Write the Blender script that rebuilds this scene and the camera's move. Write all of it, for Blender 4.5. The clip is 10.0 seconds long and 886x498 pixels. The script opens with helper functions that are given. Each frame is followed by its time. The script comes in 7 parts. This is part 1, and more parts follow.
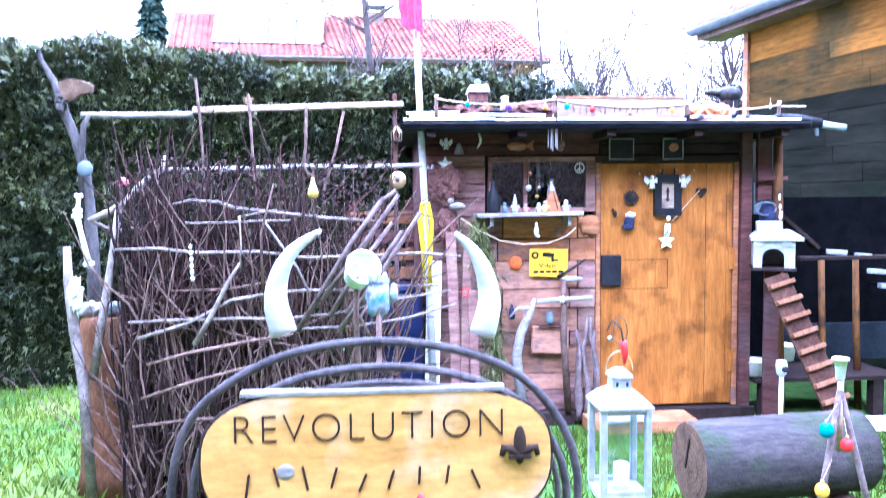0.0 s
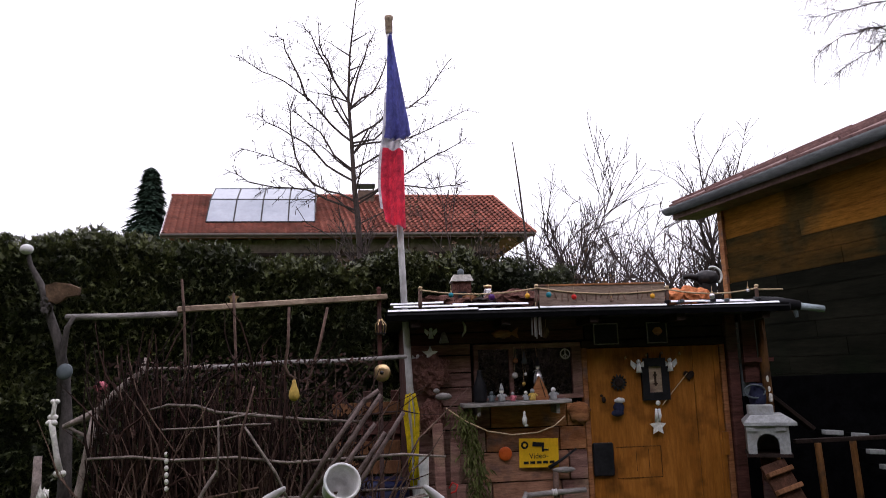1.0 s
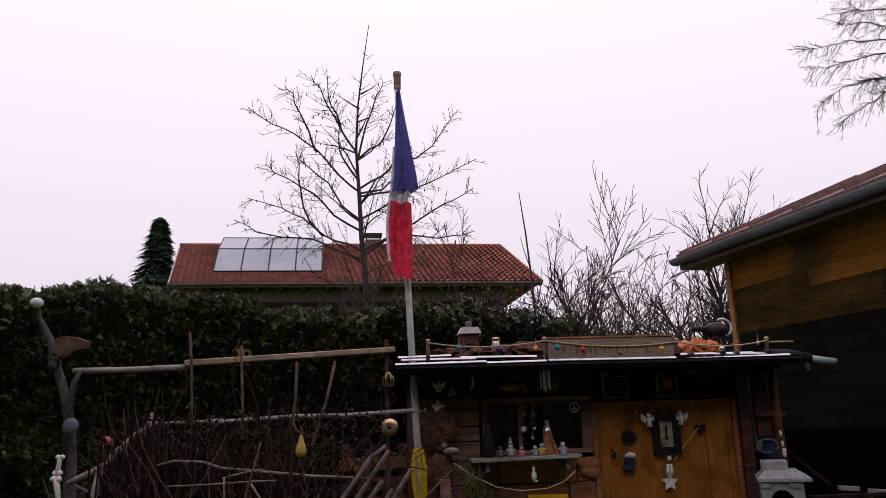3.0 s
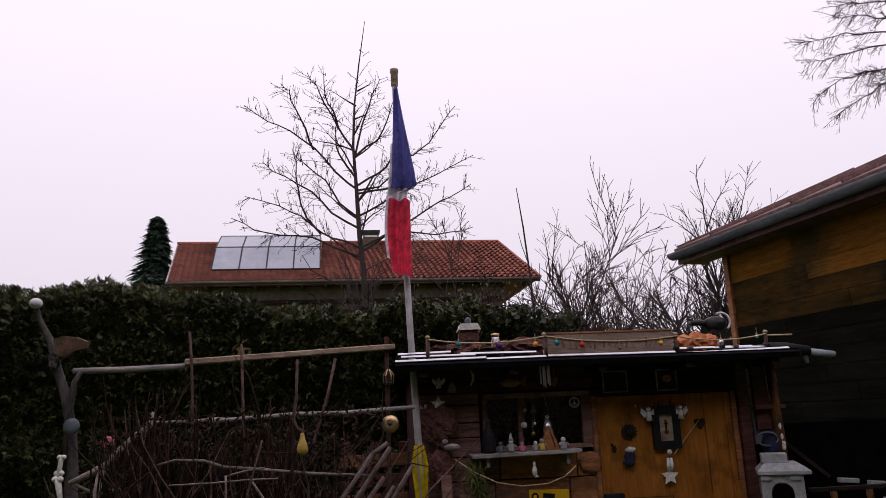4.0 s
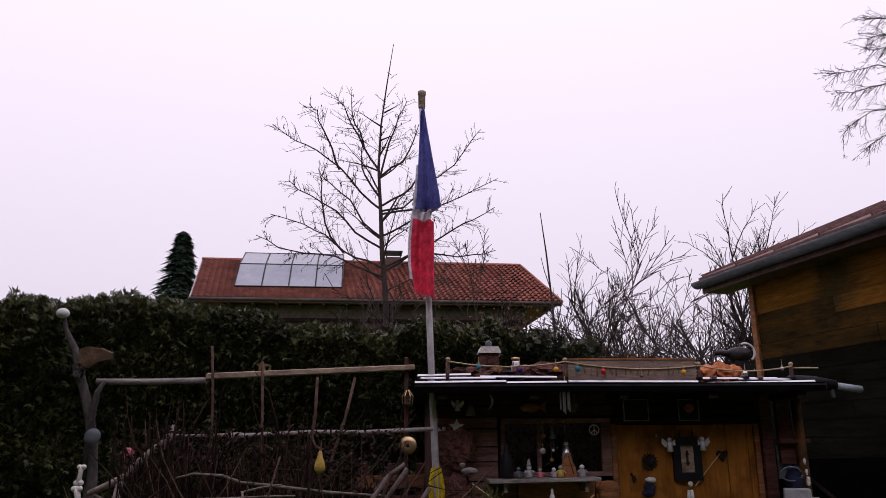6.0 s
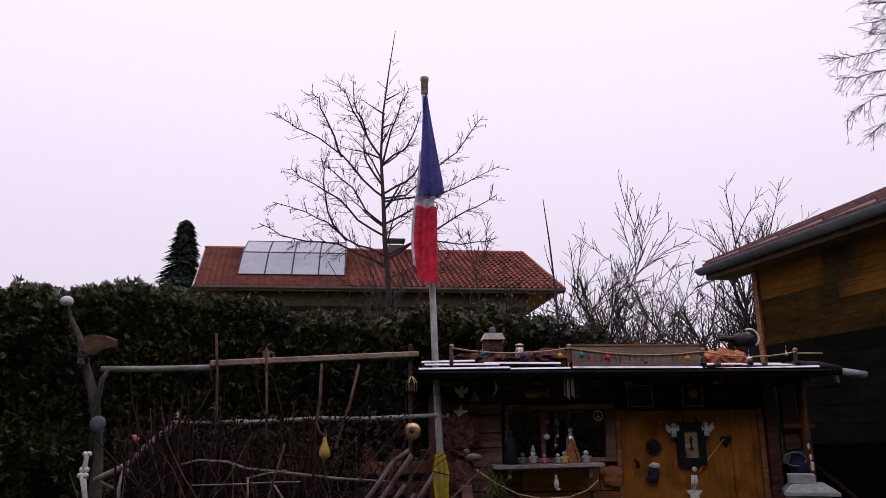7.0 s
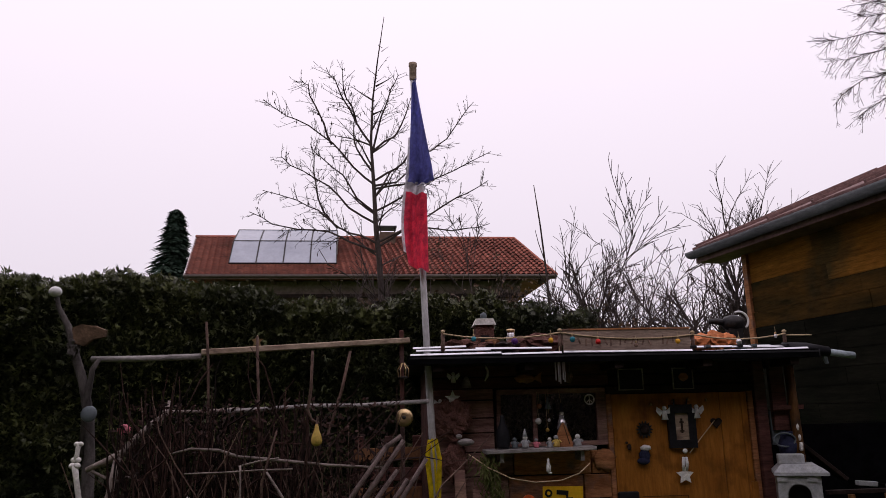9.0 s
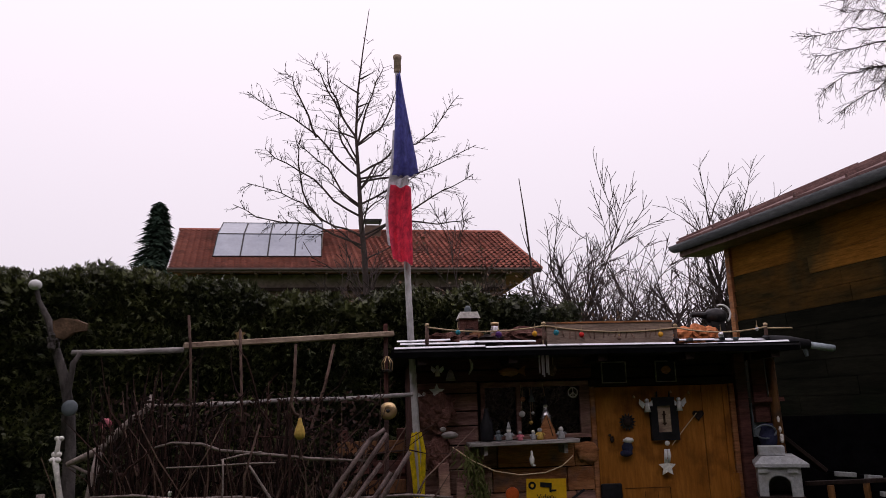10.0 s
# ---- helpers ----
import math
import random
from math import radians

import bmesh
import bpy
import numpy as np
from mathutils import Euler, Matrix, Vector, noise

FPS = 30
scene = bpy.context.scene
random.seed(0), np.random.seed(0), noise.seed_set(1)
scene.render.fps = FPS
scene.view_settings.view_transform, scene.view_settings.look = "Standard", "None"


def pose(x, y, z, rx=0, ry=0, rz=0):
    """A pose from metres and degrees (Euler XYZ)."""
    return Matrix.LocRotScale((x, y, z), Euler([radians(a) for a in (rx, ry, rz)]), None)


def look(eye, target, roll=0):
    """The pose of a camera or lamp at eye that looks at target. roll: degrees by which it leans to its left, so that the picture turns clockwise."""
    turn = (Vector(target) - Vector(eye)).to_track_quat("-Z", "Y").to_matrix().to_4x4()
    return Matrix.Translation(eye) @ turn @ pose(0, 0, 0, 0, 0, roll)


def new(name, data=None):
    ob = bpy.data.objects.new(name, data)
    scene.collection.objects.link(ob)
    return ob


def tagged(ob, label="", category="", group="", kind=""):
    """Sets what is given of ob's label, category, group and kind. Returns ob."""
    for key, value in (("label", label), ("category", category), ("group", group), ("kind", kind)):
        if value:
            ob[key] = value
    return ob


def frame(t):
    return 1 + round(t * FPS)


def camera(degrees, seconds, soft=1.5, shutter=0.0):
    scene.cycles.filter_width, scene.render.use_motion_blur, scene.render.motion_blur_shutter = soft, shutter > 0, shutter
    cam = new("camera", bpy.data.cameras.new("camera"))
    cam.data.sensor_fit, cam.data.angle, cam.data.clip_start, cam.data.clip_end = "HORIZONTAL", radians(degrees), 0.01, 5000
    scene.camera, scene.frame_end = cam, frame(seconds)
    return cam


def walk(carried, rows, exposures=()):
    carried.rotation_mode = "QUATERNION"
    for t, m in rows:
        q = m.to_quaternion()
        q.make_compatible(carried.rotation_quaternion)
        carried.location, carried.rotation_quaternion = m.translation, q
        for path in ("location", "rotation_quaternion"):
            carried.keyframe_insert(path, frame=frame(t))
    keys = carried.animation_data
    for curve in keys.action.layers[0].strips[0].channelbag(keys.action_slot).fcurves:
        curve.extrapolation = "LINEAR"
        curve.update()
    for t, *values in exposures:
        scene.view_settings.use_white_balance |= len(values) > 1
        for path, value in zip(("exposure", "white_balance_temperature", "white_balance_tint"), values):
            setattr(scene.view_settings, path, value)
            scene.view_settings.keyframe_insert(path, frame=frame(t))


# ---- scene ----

# ------------------------------------------------------------------ camera
cam = camera(61.0, 10.0, soft=0.5, shutter=0.2)
ROWS = [
    (0.0, -0.000, 0.000, 1.600, -4.29, -3.50, -0.53),
    (0.2, 0.018, -0.005, 1.656, -4.64, 0.81, -1.23),
    (0.5, 0.032, -0.009, 1.701, -4.92, 4.26, -1.79),
    (1.0, 0.047, -0.013, 1.748, -5.20, 9.19, -1.84),
    (1.5, 0.055, -0.024, 1.762, -4.85, 11.31, -2.17),
    (2.0, 0.044, -0.027, 1.761, -4.69, 12.57, -1.19),
    (2.5, 0.042, -0.027, 1.770, -4.72, 13.00, -1.42),
    (4.0, 0.031, -0.030, 1.774, -4.98, 12.61, -2.41),
    (4.5, 0.032, -0.036, 1.774, -4.74, 14.13, -1.47),
    (5.0, 0.029, -0.036, 1.771, -4.92, 14.41, -0.70),
    (6.5, 0.023, -0.029, 1.767, -2.79, 14.17, -0.42),
    (7.0, 0.020, -0.021, 1.764, -3.08, 13.42, -0.60),
    (7.5, 0.026, -0.018, 1.765, -3.12, 13.04, -0.48),
    (8.0, 0.026, -0.018, 1.765, -3.34, 13.03, -0.54),
    (8.5, 0.028, -0.021, 1.764, -3.04, 12.90, -0.57),
    (9.0, 0.031, -0.017, 1.761, -3.70, 12.40, -1.37),
    (9.5, 0.033, -0.014, 1.761, -3.86, 12.32, -1.59),
    (10.0, 0.039, -0.014, 1.761, -4.82, 11.87, -1.52),
]
EXPOSURES = [
    (0.0, 4.15, 4350, 24), (0.3, 3.72, 4450, 25), (0.5, 3.12, 4650, 27), (0.7, 1.95, 5200, 25), (1.0, 0.7, 6200, 19), (1.5, 0.25, 6500, 22),
    (2.5, 0.02, 6550, 26), (4.0, -0.03, 6450, 26), (5.0, -0.06, 6450, 28), (6.5, -0.06, 6300, 30), (7.0, -0.07, 6300, 30), (7.5, -0.07, 6250, 31), (8.5, -0.05, 6450, 28), (10.0, 0.0, 6550, 25),
]
walk(cam, [(t, pose(x, y, z, 90 + pitch, 0, yaw) @ pose(0, 0, 0, 0, 0, roll)) for t, x, y, z, yaw, pitch, roll in ROWS], EXPOSURES)

# ------------------------------------------------------------------ sky and sun (overcast winter day)
SUN_UP, SUN_ROUND = 46.0, 206.0
world = bpy.data.worlds.new("overcast_sky")
scene.world = world
world.use_nodes = True
wt = world.node_tree
wt.nodes.clear()
w_out = wt.nodes.new("ShaderNodeOutputWorld")
w_bg = wt.nodes.new("ShaderNodeBackground")
w_sky = wt.nodes.new("ShaderNodeTexSky")
w_sky.sky_type, w_sky.sun_disc = "NISHITA", False
w_sky.sun_elevation, w_sky.sun_rotation = radians(SUN_UP), radians(SUN_ROUND)
w_mix = wt.nodes.new("ShaderNodeMix")
w_mix.data_type = "RGBA"
w_mix.inputs[0].default_value = 0.93
w_co = wt.nodes.new("ShaderNodeTexCoord")
w_sep = wt.nodes.new("ShaderNodeSeparateXYZ")
wt.links.new(w_co.outputs["Generated"], w_sep.inputs[0])
w_ramp = wt.nodes.new("ShaderNodeMapRange")
w_ramp.inputs["From Min"].default_value, w_ramp.inputs["From Max"].default_value = 0.0, 1.0
w_ramp.inputs["To Min"].default_value, w_ramp.inputs["To Max"].default_value = 0.8, 1.62
wt.links.new(w_sep.outputs["Z"], w_ramp.inputs["Value"])
w_veil = wt.nodes.new("ShaderNodeMix")
w_veil.data_type, w_veil.blend_type = "RGBA", "MULTIPLY"
w_veil.inputs[0].default_value = 1.0
w_veil.inputs[6].default_value = (8.9, 8.7, 8.95, 1)
wt.links.new(w_ramp.outputs[0], w_veil.inputs[7])
wt.links.new(w_veil.outputs[2], w_mix.inputs[7])
w_bg.inputs[1].default_value = 0.1
wt.links.new(w_sky.outputs[0], w_mix.inputs[6])
wt.links.new(w_mix.outputs[2], w_bg.inputs[0])
wt.links.new(w_bg.outputs[0], w_out.inputs[0])
sun = new("sun", bpy.data.lights.new("sun", "SUN"))
sun.data.energy, sun.data.angle, sun.data.color = 0.3, radians(40), (1.0, 0.97, 0.93)
sun.matrix_world = look((-6, -8, 14), (0, 4, 0))

# ------------------------------------------------------------------ materials
def surface(name, low, high, rough=0.75, grain=(8, 8, 8), fine=60.0, bump=0.25, metal=0.0, island=0.0, patch_tone=None, patch_scale=2.0, spec=0.14):
    """Procedural paint, wood, stone or leaf: a coarse and a fine noise mix two colours, the fine one also gives relief."""
    m = bpy.data.materials.new(name)
    m.use_nodes = True
    nt = m.node_tree
    n, l = nt.nodes, nt.links
    b = n["Principled BSDF"]
    b.inputs["Roughness"].default_value = rough
    b.inputs["Metallic"].default_value = metal
    b.inputs["Specular IOR Level"].default_value = spec
    co = n.new("ShaderNodeTexCoord")
    mp = n.new("ShaderNodeMapping")
    mp.inputs["Scale"].default_value = grain
    l.new(co.outputs["Object"], mp.inputs["Vector"])
    a = n.new("ShaderNodeTexNoise")
    a.inputs["Scale"].default_value, a.inputs["Detail"].default_value, a.inputs["Roughness"].default_value = 1.0, 5.0, 0.65
    l.new(mp.outputs[0], a.inputs["Vector"])
    ramp = n.new("ShaderNodeValToRGB")
    ramp.color_ramp.elements[0].position, ramp.color_ramp.elements[1].position = 0.3, 0.7
    ramp.color_ramp.elements[0].color, ramp.color_ramp.elements[1].color = (*low, 1), (*high, 1)
    l.new(a.outputs["Fac"], ramp.inputs[0])
    colour = ramp.outputs[0]
    f = n.new("ShaderNodeTexNoise")
    f.inputs["Scale"].default_value, f.inputs["Detail"].default_value = fine, 3.0
    l.new(co.outputs["Object"], f.inputs["Vector"])
    if patch_tone:
        s = n.new("ShaderNodeTexNoise")
        s.inputs["Scale"].default_value, s.inputs["Detail"].default_value = patch_scale, 6.0
        l.new(co.outputs["Object"], s.inputs["Vector"])
        sr = n.new("ShaderNodeValToRGB")
        sr.color_ramp.elements[0].position, sr.color_ramp.elements[1].position = 0.52, 0.68
        l.new(s.outputs["Fac"], sr.inputs[0])
        mix = n.new("ShaderNodeMix")
        mix.data_type = "RGBA"
        mix.inputs[7].default_value = (*patch_tone, 1)
        l.new(sr.outputs[0], mix.inputs[0])
        l.new(colour, mix.inputs[6])
        colour = mix.outputs[2]
    if island:
        geo = n.new("ShaderNodeNewGeometry")
        info = n.new("ShaderNodeObjectInfo")
        add = n.new("ShaderNodeMath")
        add.operation = "ADD"
        l.new(geo.outputs["Random Per Island"], add.inputs[0])
        l.new(info.outputs["Random"], add.inputs[1])
        mr = n.new("ShaderNodeMapRange")
        mr.inputs["From Max"].default_value = 2.0
        mr.inputs["To Min"].default_value, mr.inputs["To Max"].default_value = 1 - island, 1 + island
        l.new(add.outputs[0], mr.inputs["Value"])
        hs = n.new("ShaderNodeHueSaturation")
        l.new(mr.outputs[0], hs.inputs["Value"])
        l.new(colour, hs.inputs["Color"])
        colour = hs.outputs[0]
    # fine grain in the colour, drawn out along the grain of the stuff
    g = n.new("ShaderNodeTexNoise")
    g.inputs["Scale"].default_value, g.inputs["Detail"].default_value, g.inputs["Roughness"].default_value = 5.0, 5.0, 0.75
    l.new(mp.outputs[0], g.inputs["Vector"])
    gr = n.new("ShaderNodeMapRange")
    gr.inputs["From Min"].default_value, gr.inputs["From Max"].default_value = 0.3, 0.7
    deep = 0.45 if rough >= 0.7 else 0.3 if rough >= 0.5 else 0.12
    gr.inputs["To Min"].default_value, gr.inputs["To Max"].default_value = 1 - deep, 1 + deep * 0.8
    l.new(g.outputs["Fac"], gr.inputs["Value"])
    gm = n.new("ShaderNodeHueSaturation")
    l.new(gr.outputs[0], gm.inputs["Value"])
    l.new(colour, gm.inputs["Color"])
    l.new(gm.outputs[0], b.inputs["Base Color"])
    if bump:
        bp = n.new("ShaderNodeBump")
        bp.inputs["Strength"].default_value, bp.inputs["Distance"].default_value = bump, 0.01
        mixh = n.new("ShaderNodeMath")
        mixh.operation = "ADD"
        l.new(a.outputs["Fac"], mixh.inputs[0])
        l.new(f.outputs["Fac"], mixh.inputs[1])
        l.new(mixh.outputs[0], bp.inputs["Height"])
        l.new(bp.outputs[0], b.inputs["Normal"])
    return m


M = {}
M["lawn"] = surface("lawn_soil", (0.035, 0.075, 0.015), (0.09, 0.17, 0.03), 0.95, (1.2, 1.2, 1.2), 40, 0.6, patch_tone=(0.13, 0.15, 0.035), patch_scale=0.6)
M["blade"] = surface("grass_blade", (0.05, 0.1, 0.006), (0.15, 0.2, 0.015), 0.85, (0.8, 0.8, 0.8), 5, 0, island=0.4)
# light end of the colour range stands in for highlights on the sprays
M["hedge_leaf"] = surface("thuja_foliage", (0.009, 0.018, 0.007), (0.15, 0.165, 0.045), 0.5, (1.1, 1.1, 1.1), 9, 0, island=0.85, spec=0.5)
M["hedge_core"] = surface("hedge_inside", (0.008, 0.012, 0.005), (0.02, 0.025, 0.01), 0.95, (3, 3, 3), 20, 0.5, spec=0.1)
M["spruce"] = surface("spruce_needles", (0.012, 0.028, 0.018), (0.03, 0.055, 0.035), 0.8, (1, 1, 1), 6, 0, island=0.4, spec=0.2)
M["bark"] = surface("twig_bark", (0.022, 0.016, 0.015), (0.06, 0.044, 0.04), 0.85, (3, 3, 3), 30, 0.3)
M["bark_pale"] = surface("pale_branch_bark", (0.1, 0.078, 0.07), (0.4, 0.33, 0.3), 0.75, (14, 14, 14), 50, 0.4, island=0.3)
M["stick"] = surface("dry_stick", (0.07, 0.042, 0.035), (0.22, 0.14, 0.11), 0.8, (12, 12, 12), 50, 0.4, island=0.5)
M["reed"] = surface("dry_brushwood", (0.008, 0.004, 0.0035), (0.09, 0.044, 0.036), 0.9, (9, 9, 3), 50, 0.3, island=0.85, spec=0.2)
M["wood_red"] = surface("dark_red_boards", (0.036, 0.014, 0.012), (0.11, 0.045, 0.038), 0.8, (3, 3, 22), 60, 0.4, island=0.35, patch_tone=(0.08, 0.05, 0.048), patch_scale=3)
M["wood_mauve"] = surface("weathered_mauve_boards", (0.1, 0.047, 0.04), (0.31, 0.175, 0.15), 0.8, (3, 3, 24), 60, 0.4, island=0.35, patch_tone=(0.3, 0.2, 0.14), patch_scale=3)
M["wood_tan"] = surface("orange_tan_boards", (0.22, 0.08, 0.03), (0.42, 0.19, 0.085), 0.75, (3, 3, 18), 60, 0.4, island=0.35, patch_tone=(0.17, 0.1, 0.08), patch_scale=6)
M["wood_salmon"] = surface("faded_salmon_boards", (0.2, 0.095, 0.06), (0.42, 0.22, 0.145), 0.8, (3, 3, 20), 60, 0.4, island=0.25, patch_tone=(0.17, 0.1, 0.085), patch_scale=7)
M["door"] = surface("varnished_pine", (0.22, 0.077, 0.01), (0.4, 0.155, 0.026), 0.5, (10, 10, 1.3), 70, 0.15, patch_tone=(0.13, 0.045, 0.008), patch_scale=4.5)
M["beam"] = surface("rail_timber", (0.26, 0.19, 0.14), (0.52, 0.4, 0.3), 0.75, (3, 18, 18), 60, 0.3, patch_tone=(0.2, 0.13, 0.1), patch_scale=5)
M["grey_wood"] = surface("silvered_wood", (0.16, 0.145, 0.145), (0.38, 0.35, 0.34), 0.8, (4, 20, 20), 60, 0.4)
M["dark_wood"] = surface("dark_brown_wood", (0.01, 0.0065, 0.006), (0.034, 0.021, 0.018), 0.75, (6, 6, 6), 60, 0.3)
M["barn"] = surface("stained_larch_boards", (0.13, 0.052, 0.008), (0.25, 0.11, 0.018), 0.75, (1.2, 1.2, 12), 40, 0.35, island=0.25, patch_tone=(0.06, 0.04, 0.014), patch_scale=1.1, spec=0.02)
M["barn_mid"] = surface("blotched_larch_boards", (0.012, 0.013, 0.006), (0.085, 0.042, 0.01), 0.8, (0.9, 0.9, 5), 40, 0.35, island=0.3, patch_tone=(0.014, 0.016, 0.009), patch_scale=1.6, spec=0.02)
# weathered boards taken near black, with shade put into the colour
M["barn_shaded"] = surface("weathered_shaded_larch_boards", (0.004, 0.0045, 0.003), (0.012, 0.0115, 0.008), 0.85, (1.5, 1.5, 12), 40, 0.35, island=0.3, patch_tone=(0.005, 0.008, 0.004), patch_scale=0.9, spec=0.02)
M["felt"] = surface("roofing_felt", (0.012, 0.012, 0.014), (0.035, 0.034, 0.038), 0.6, (5, 5, 5), 120, 0.4)
M["tin"] = surface("bright_sheet_metal", (0.5, 0.51, 0.54), (0.75, 0.76, 0.8), 0.3, (2, 20, 20), 40, 0.1, metal=0.8)
M["white"] = surface("white_paint", (0.6, 0.6, 0.6), (0.78, 0.78, 0.78), 0.5, (5, 5, 5), 50, 0.1, patch_tone=(0.5, 0.49, 0.47), patch_scale=6)
M["tile"] = surface("clay_roof_tile", (0.19, 0.058, 0.04), (0.33, 0.115, 0.08), 0.8, (0.6, 0.6, 0.6), 20, 0.3, island=0.35, patch_tone=(0.14, 0.05, 0.035), patch_scale=0.8)
M["render"] = surface("house_render", (0.11, 0.085, 0.07), (0.19, 0.15, 0.125), 0.9, (1, 1, 1), 30, 0.2)
M["house_wood"] = surface("house_timber", (0.06, 0.04, 0.03), (0.13, 0.09, 0.07), 0.85, (1, 1, 4), 20, 0.2)
M["solar"] = surface("solar_glass", (0.2, 0.22, 0.27), (0.28, 0.3, 0.35), 0.2, (0.5, 0.5, 0.5), 2, 0, metal=0.0, spec=0.8)
M["alu"] = surface("aluminium", (0.4, 0.4, 0.42), (0.6, 0.6, 0.62), 0.35, (5, 5, 5), 40, 0.1, metal=0.9)
M["pole"] = surface("weathered_white_pole", (0.36, 0.35, 0.36), (0.58, 0.57, 0.58), 0.6, (9, 9, 3), 50, 0.2, patch_tone=(0.3, 0.28, 0.27), patch_scale=5)
M["barrel"] = surface("navy_plastic", (0.004, 0.006, 0.026), (0.008, 0.012, 0.045), 0.45, (9, 9, 9), 60, 0.05)
M["house_gutter"] = surface("brown_gutter", (0.06, 0.045, 0.04), (0.1, 0.08, 0.07), 0.6, (3, 3, 3), 30, 0.1)
# grey-white paint; its tone also holds the shade on the bird house
M["bird_white"] = surface("grey_white_paint", (0.22, 0.23, 0.24), (0.4, 0.41, 0.42), 0.6, (7, 7, 7), 50, 0.2, patch_tone=(0.24, 0.24, 0.23), patch_scale=9)
M["navy"] = surface("navy_felt", (0.012, 0.014, 0.035), (0.03, 0.034, 0.07), 0.9, (9, 9, 9), 60, 0.2)
M["reflector"] = surface("orange_reflector", (0.55, 0.09, 0.015), (0.7, 0.14, 0.03), 0.3, (30, 30, 30), 90, 0.1)
M["rock"] = surface("pale_rough_stone", (0.2, 0.18, 0.18), (0.45, 0.42, 0.42), 0.85, (9, 9, 9), 40, 0.6)
M["board_grey"] = surface("greyed_sign_board", (0.2, 0.14, 0.11), (0.36, 0.27, 0.22), 0.8, (3, 20, 20), 60, 0.3)
M["slate_light"] = surface("pale_grey_plastic", (0.25, 0.3, 0.34), (0.36, 0.42, 0.46), 0.5, (9, 9, 9), 60, 0.05)
M["mast"] = surface("grey_driftwood_bark", (0.022, 0.02, 0.019), (0.12, 0.105, 0.1), 0.85, (9, 9, 4), 60, 0.6)
M["gutter"] = surface("grey_fascia", (0.16, 0.17, 0.18), (0.26, 0.27, 0.28), 0.5, (2, 2, 9), 40, 0.1)
M["verge"] = surface("brown_roof_edge", (0.13, 0.07, 0.065), (0.22, 0.13, 0.12), 0.7, (3, 3, 3), 40, 0.2)
M["blue"] = surface("blue_cloth", (0.18, 0.185, 0.48), (0.25, 0.26, 0.62), 0.85, (4, 4, 4), 200, 0.15)
M["flag_white"] = surface("white_cloth", (0.78, 0.76, 0.79), (0.86, 0.84, 0.86), 0.85, (4, 4, 4), 200, 0.15)
M["flag_red"] = surface("red_cloth", (0.88, 0.09, 0.17), (0.95, 0.15, 0.24), 0.85, (4, 4, 4), 200, 0.15)
M["yellow"] = surface("yellow_cloth", (0.65, 0.5, 0.01), (0.85, 0.68, 0.02), 0.7, (4, 4, 4), 80, 0.2)
M["yellow_paint"] = surface("yellow_sign_paint", (0.72, 0.42, 0.012), (0.85, 0.5, 0.02), 0.45, (9, 9, 9), 60, 0.05)
M["black"] = surface("black_plastic", (0.008, 0.008, 0.01), (0.02, 0.02, 0.024), 0.5, (9, 9, 9), 60, 0.1)
# for the black front board and for the sheet that paints lean-to shade
M["near_black"] = surface("near_black_matt", (0.0015, 0.0015, 0.0018), (0.005, 0.005, 0.006), 0.95, (9, 9, 9), 60, 0.2, spec=0.02)
M["iron"] = surface("dark_iron", (0.02, 0.02, 0.022), (0.06, 0.055, 0.055), 0.5, (9, 9, 9), 60, 0.2, metal=0.7)
M["horn"] = surface("pale_horn", (0.3, 0.29, 0.29), (0.6, 0.59, 0.58), 0.4, (3, 3, 14), 60, 0.15, patch_tone=(0.36, 0.34, 0.33), patch_scale=7)
M["bone"] = surface("bleached_bone", (0.6, 0.58, 0.54), (0.8, 0.78, 0.74), 0.55, (12, 12, 12), 60, 0.2)


def glass(name, tint=(0.8, 0.85, 0.85)):
    m = bpy.data.materials.new(name)
    m.use_nodes = True
    b = m.node_tree.nodes["Principled BSDF"]
    b.inputs["Base Color"].default_value = (*tint, 1)
    b.inputs["Roughness"].default_value = 0.04
    b.inputs["Transmission Weight"].default_value = 1.0
    b.inputs["IOR"].default_value = 1.45
    return m


M["glass"] = glass("window_glass")


def thin_cloth(m, share):
    """Lets part of the light pass through a cloth, in its own colour."""
    nt = m.node_tree
    b, out = nt.nodes["Principled BSDF"], nt.nodes["Material Output"]
    through_light = nt.nodes.new("ShaderNodeBsdfTranslucent")
    nt.links.new(b.inputs["Base Color"].links[0].from_socket, through_light.inputs["Color"])
    both = nt.nodes.new("ShaderNodeMixShader")
    both.inputs[0].default_value = share
    nt.links.new(b.outputs[0], both.inputs[1])
    nt.links.new(through_light.outputs[0], both.inputs[2])
    nt.links.new(both.outputs[0], out.inputs["Surface"])


for k in ("blue", "flag_white", "flag_red", "yellow"):
    thin_cloth(M[k], 0.5)

# ------------------------------------------------------------------ building helpers
ORIGIN = {}


def thing(name, at, label, category, group="", kind=""):
    ob = new(name)
    ob.empty_display_size = 0.1
    ob.location = at
    ORIGIN[ob.name] = Vector(at)
    return tagged(ob, label, category, group, kind)


def mesh_of(name, bm, material, origin=(0, 0, 0), smooth=False):
    o = Vector(origin)
    for v in bm.verts:
        v.co -= o
    me = bpy.data.meshes.new(name)
    bm.to_mesh(me)
    bm.free()
    if smooth:
        me.shade_smooth()
    me.materials.append(material)
    return me


def part(name, bm, material, parent, label="", smooth=False):
    """Links a bmesh, drawn in world coordinates, as one mesh under a thing or a part."""
    o = ORIGIN[parent.name]
    ob = new(name, mesh_of(name, bm, material, o, smooth))
    ob.parent = parent
    ORIGIN[ob.name] = o
    return tagged(ob, label)


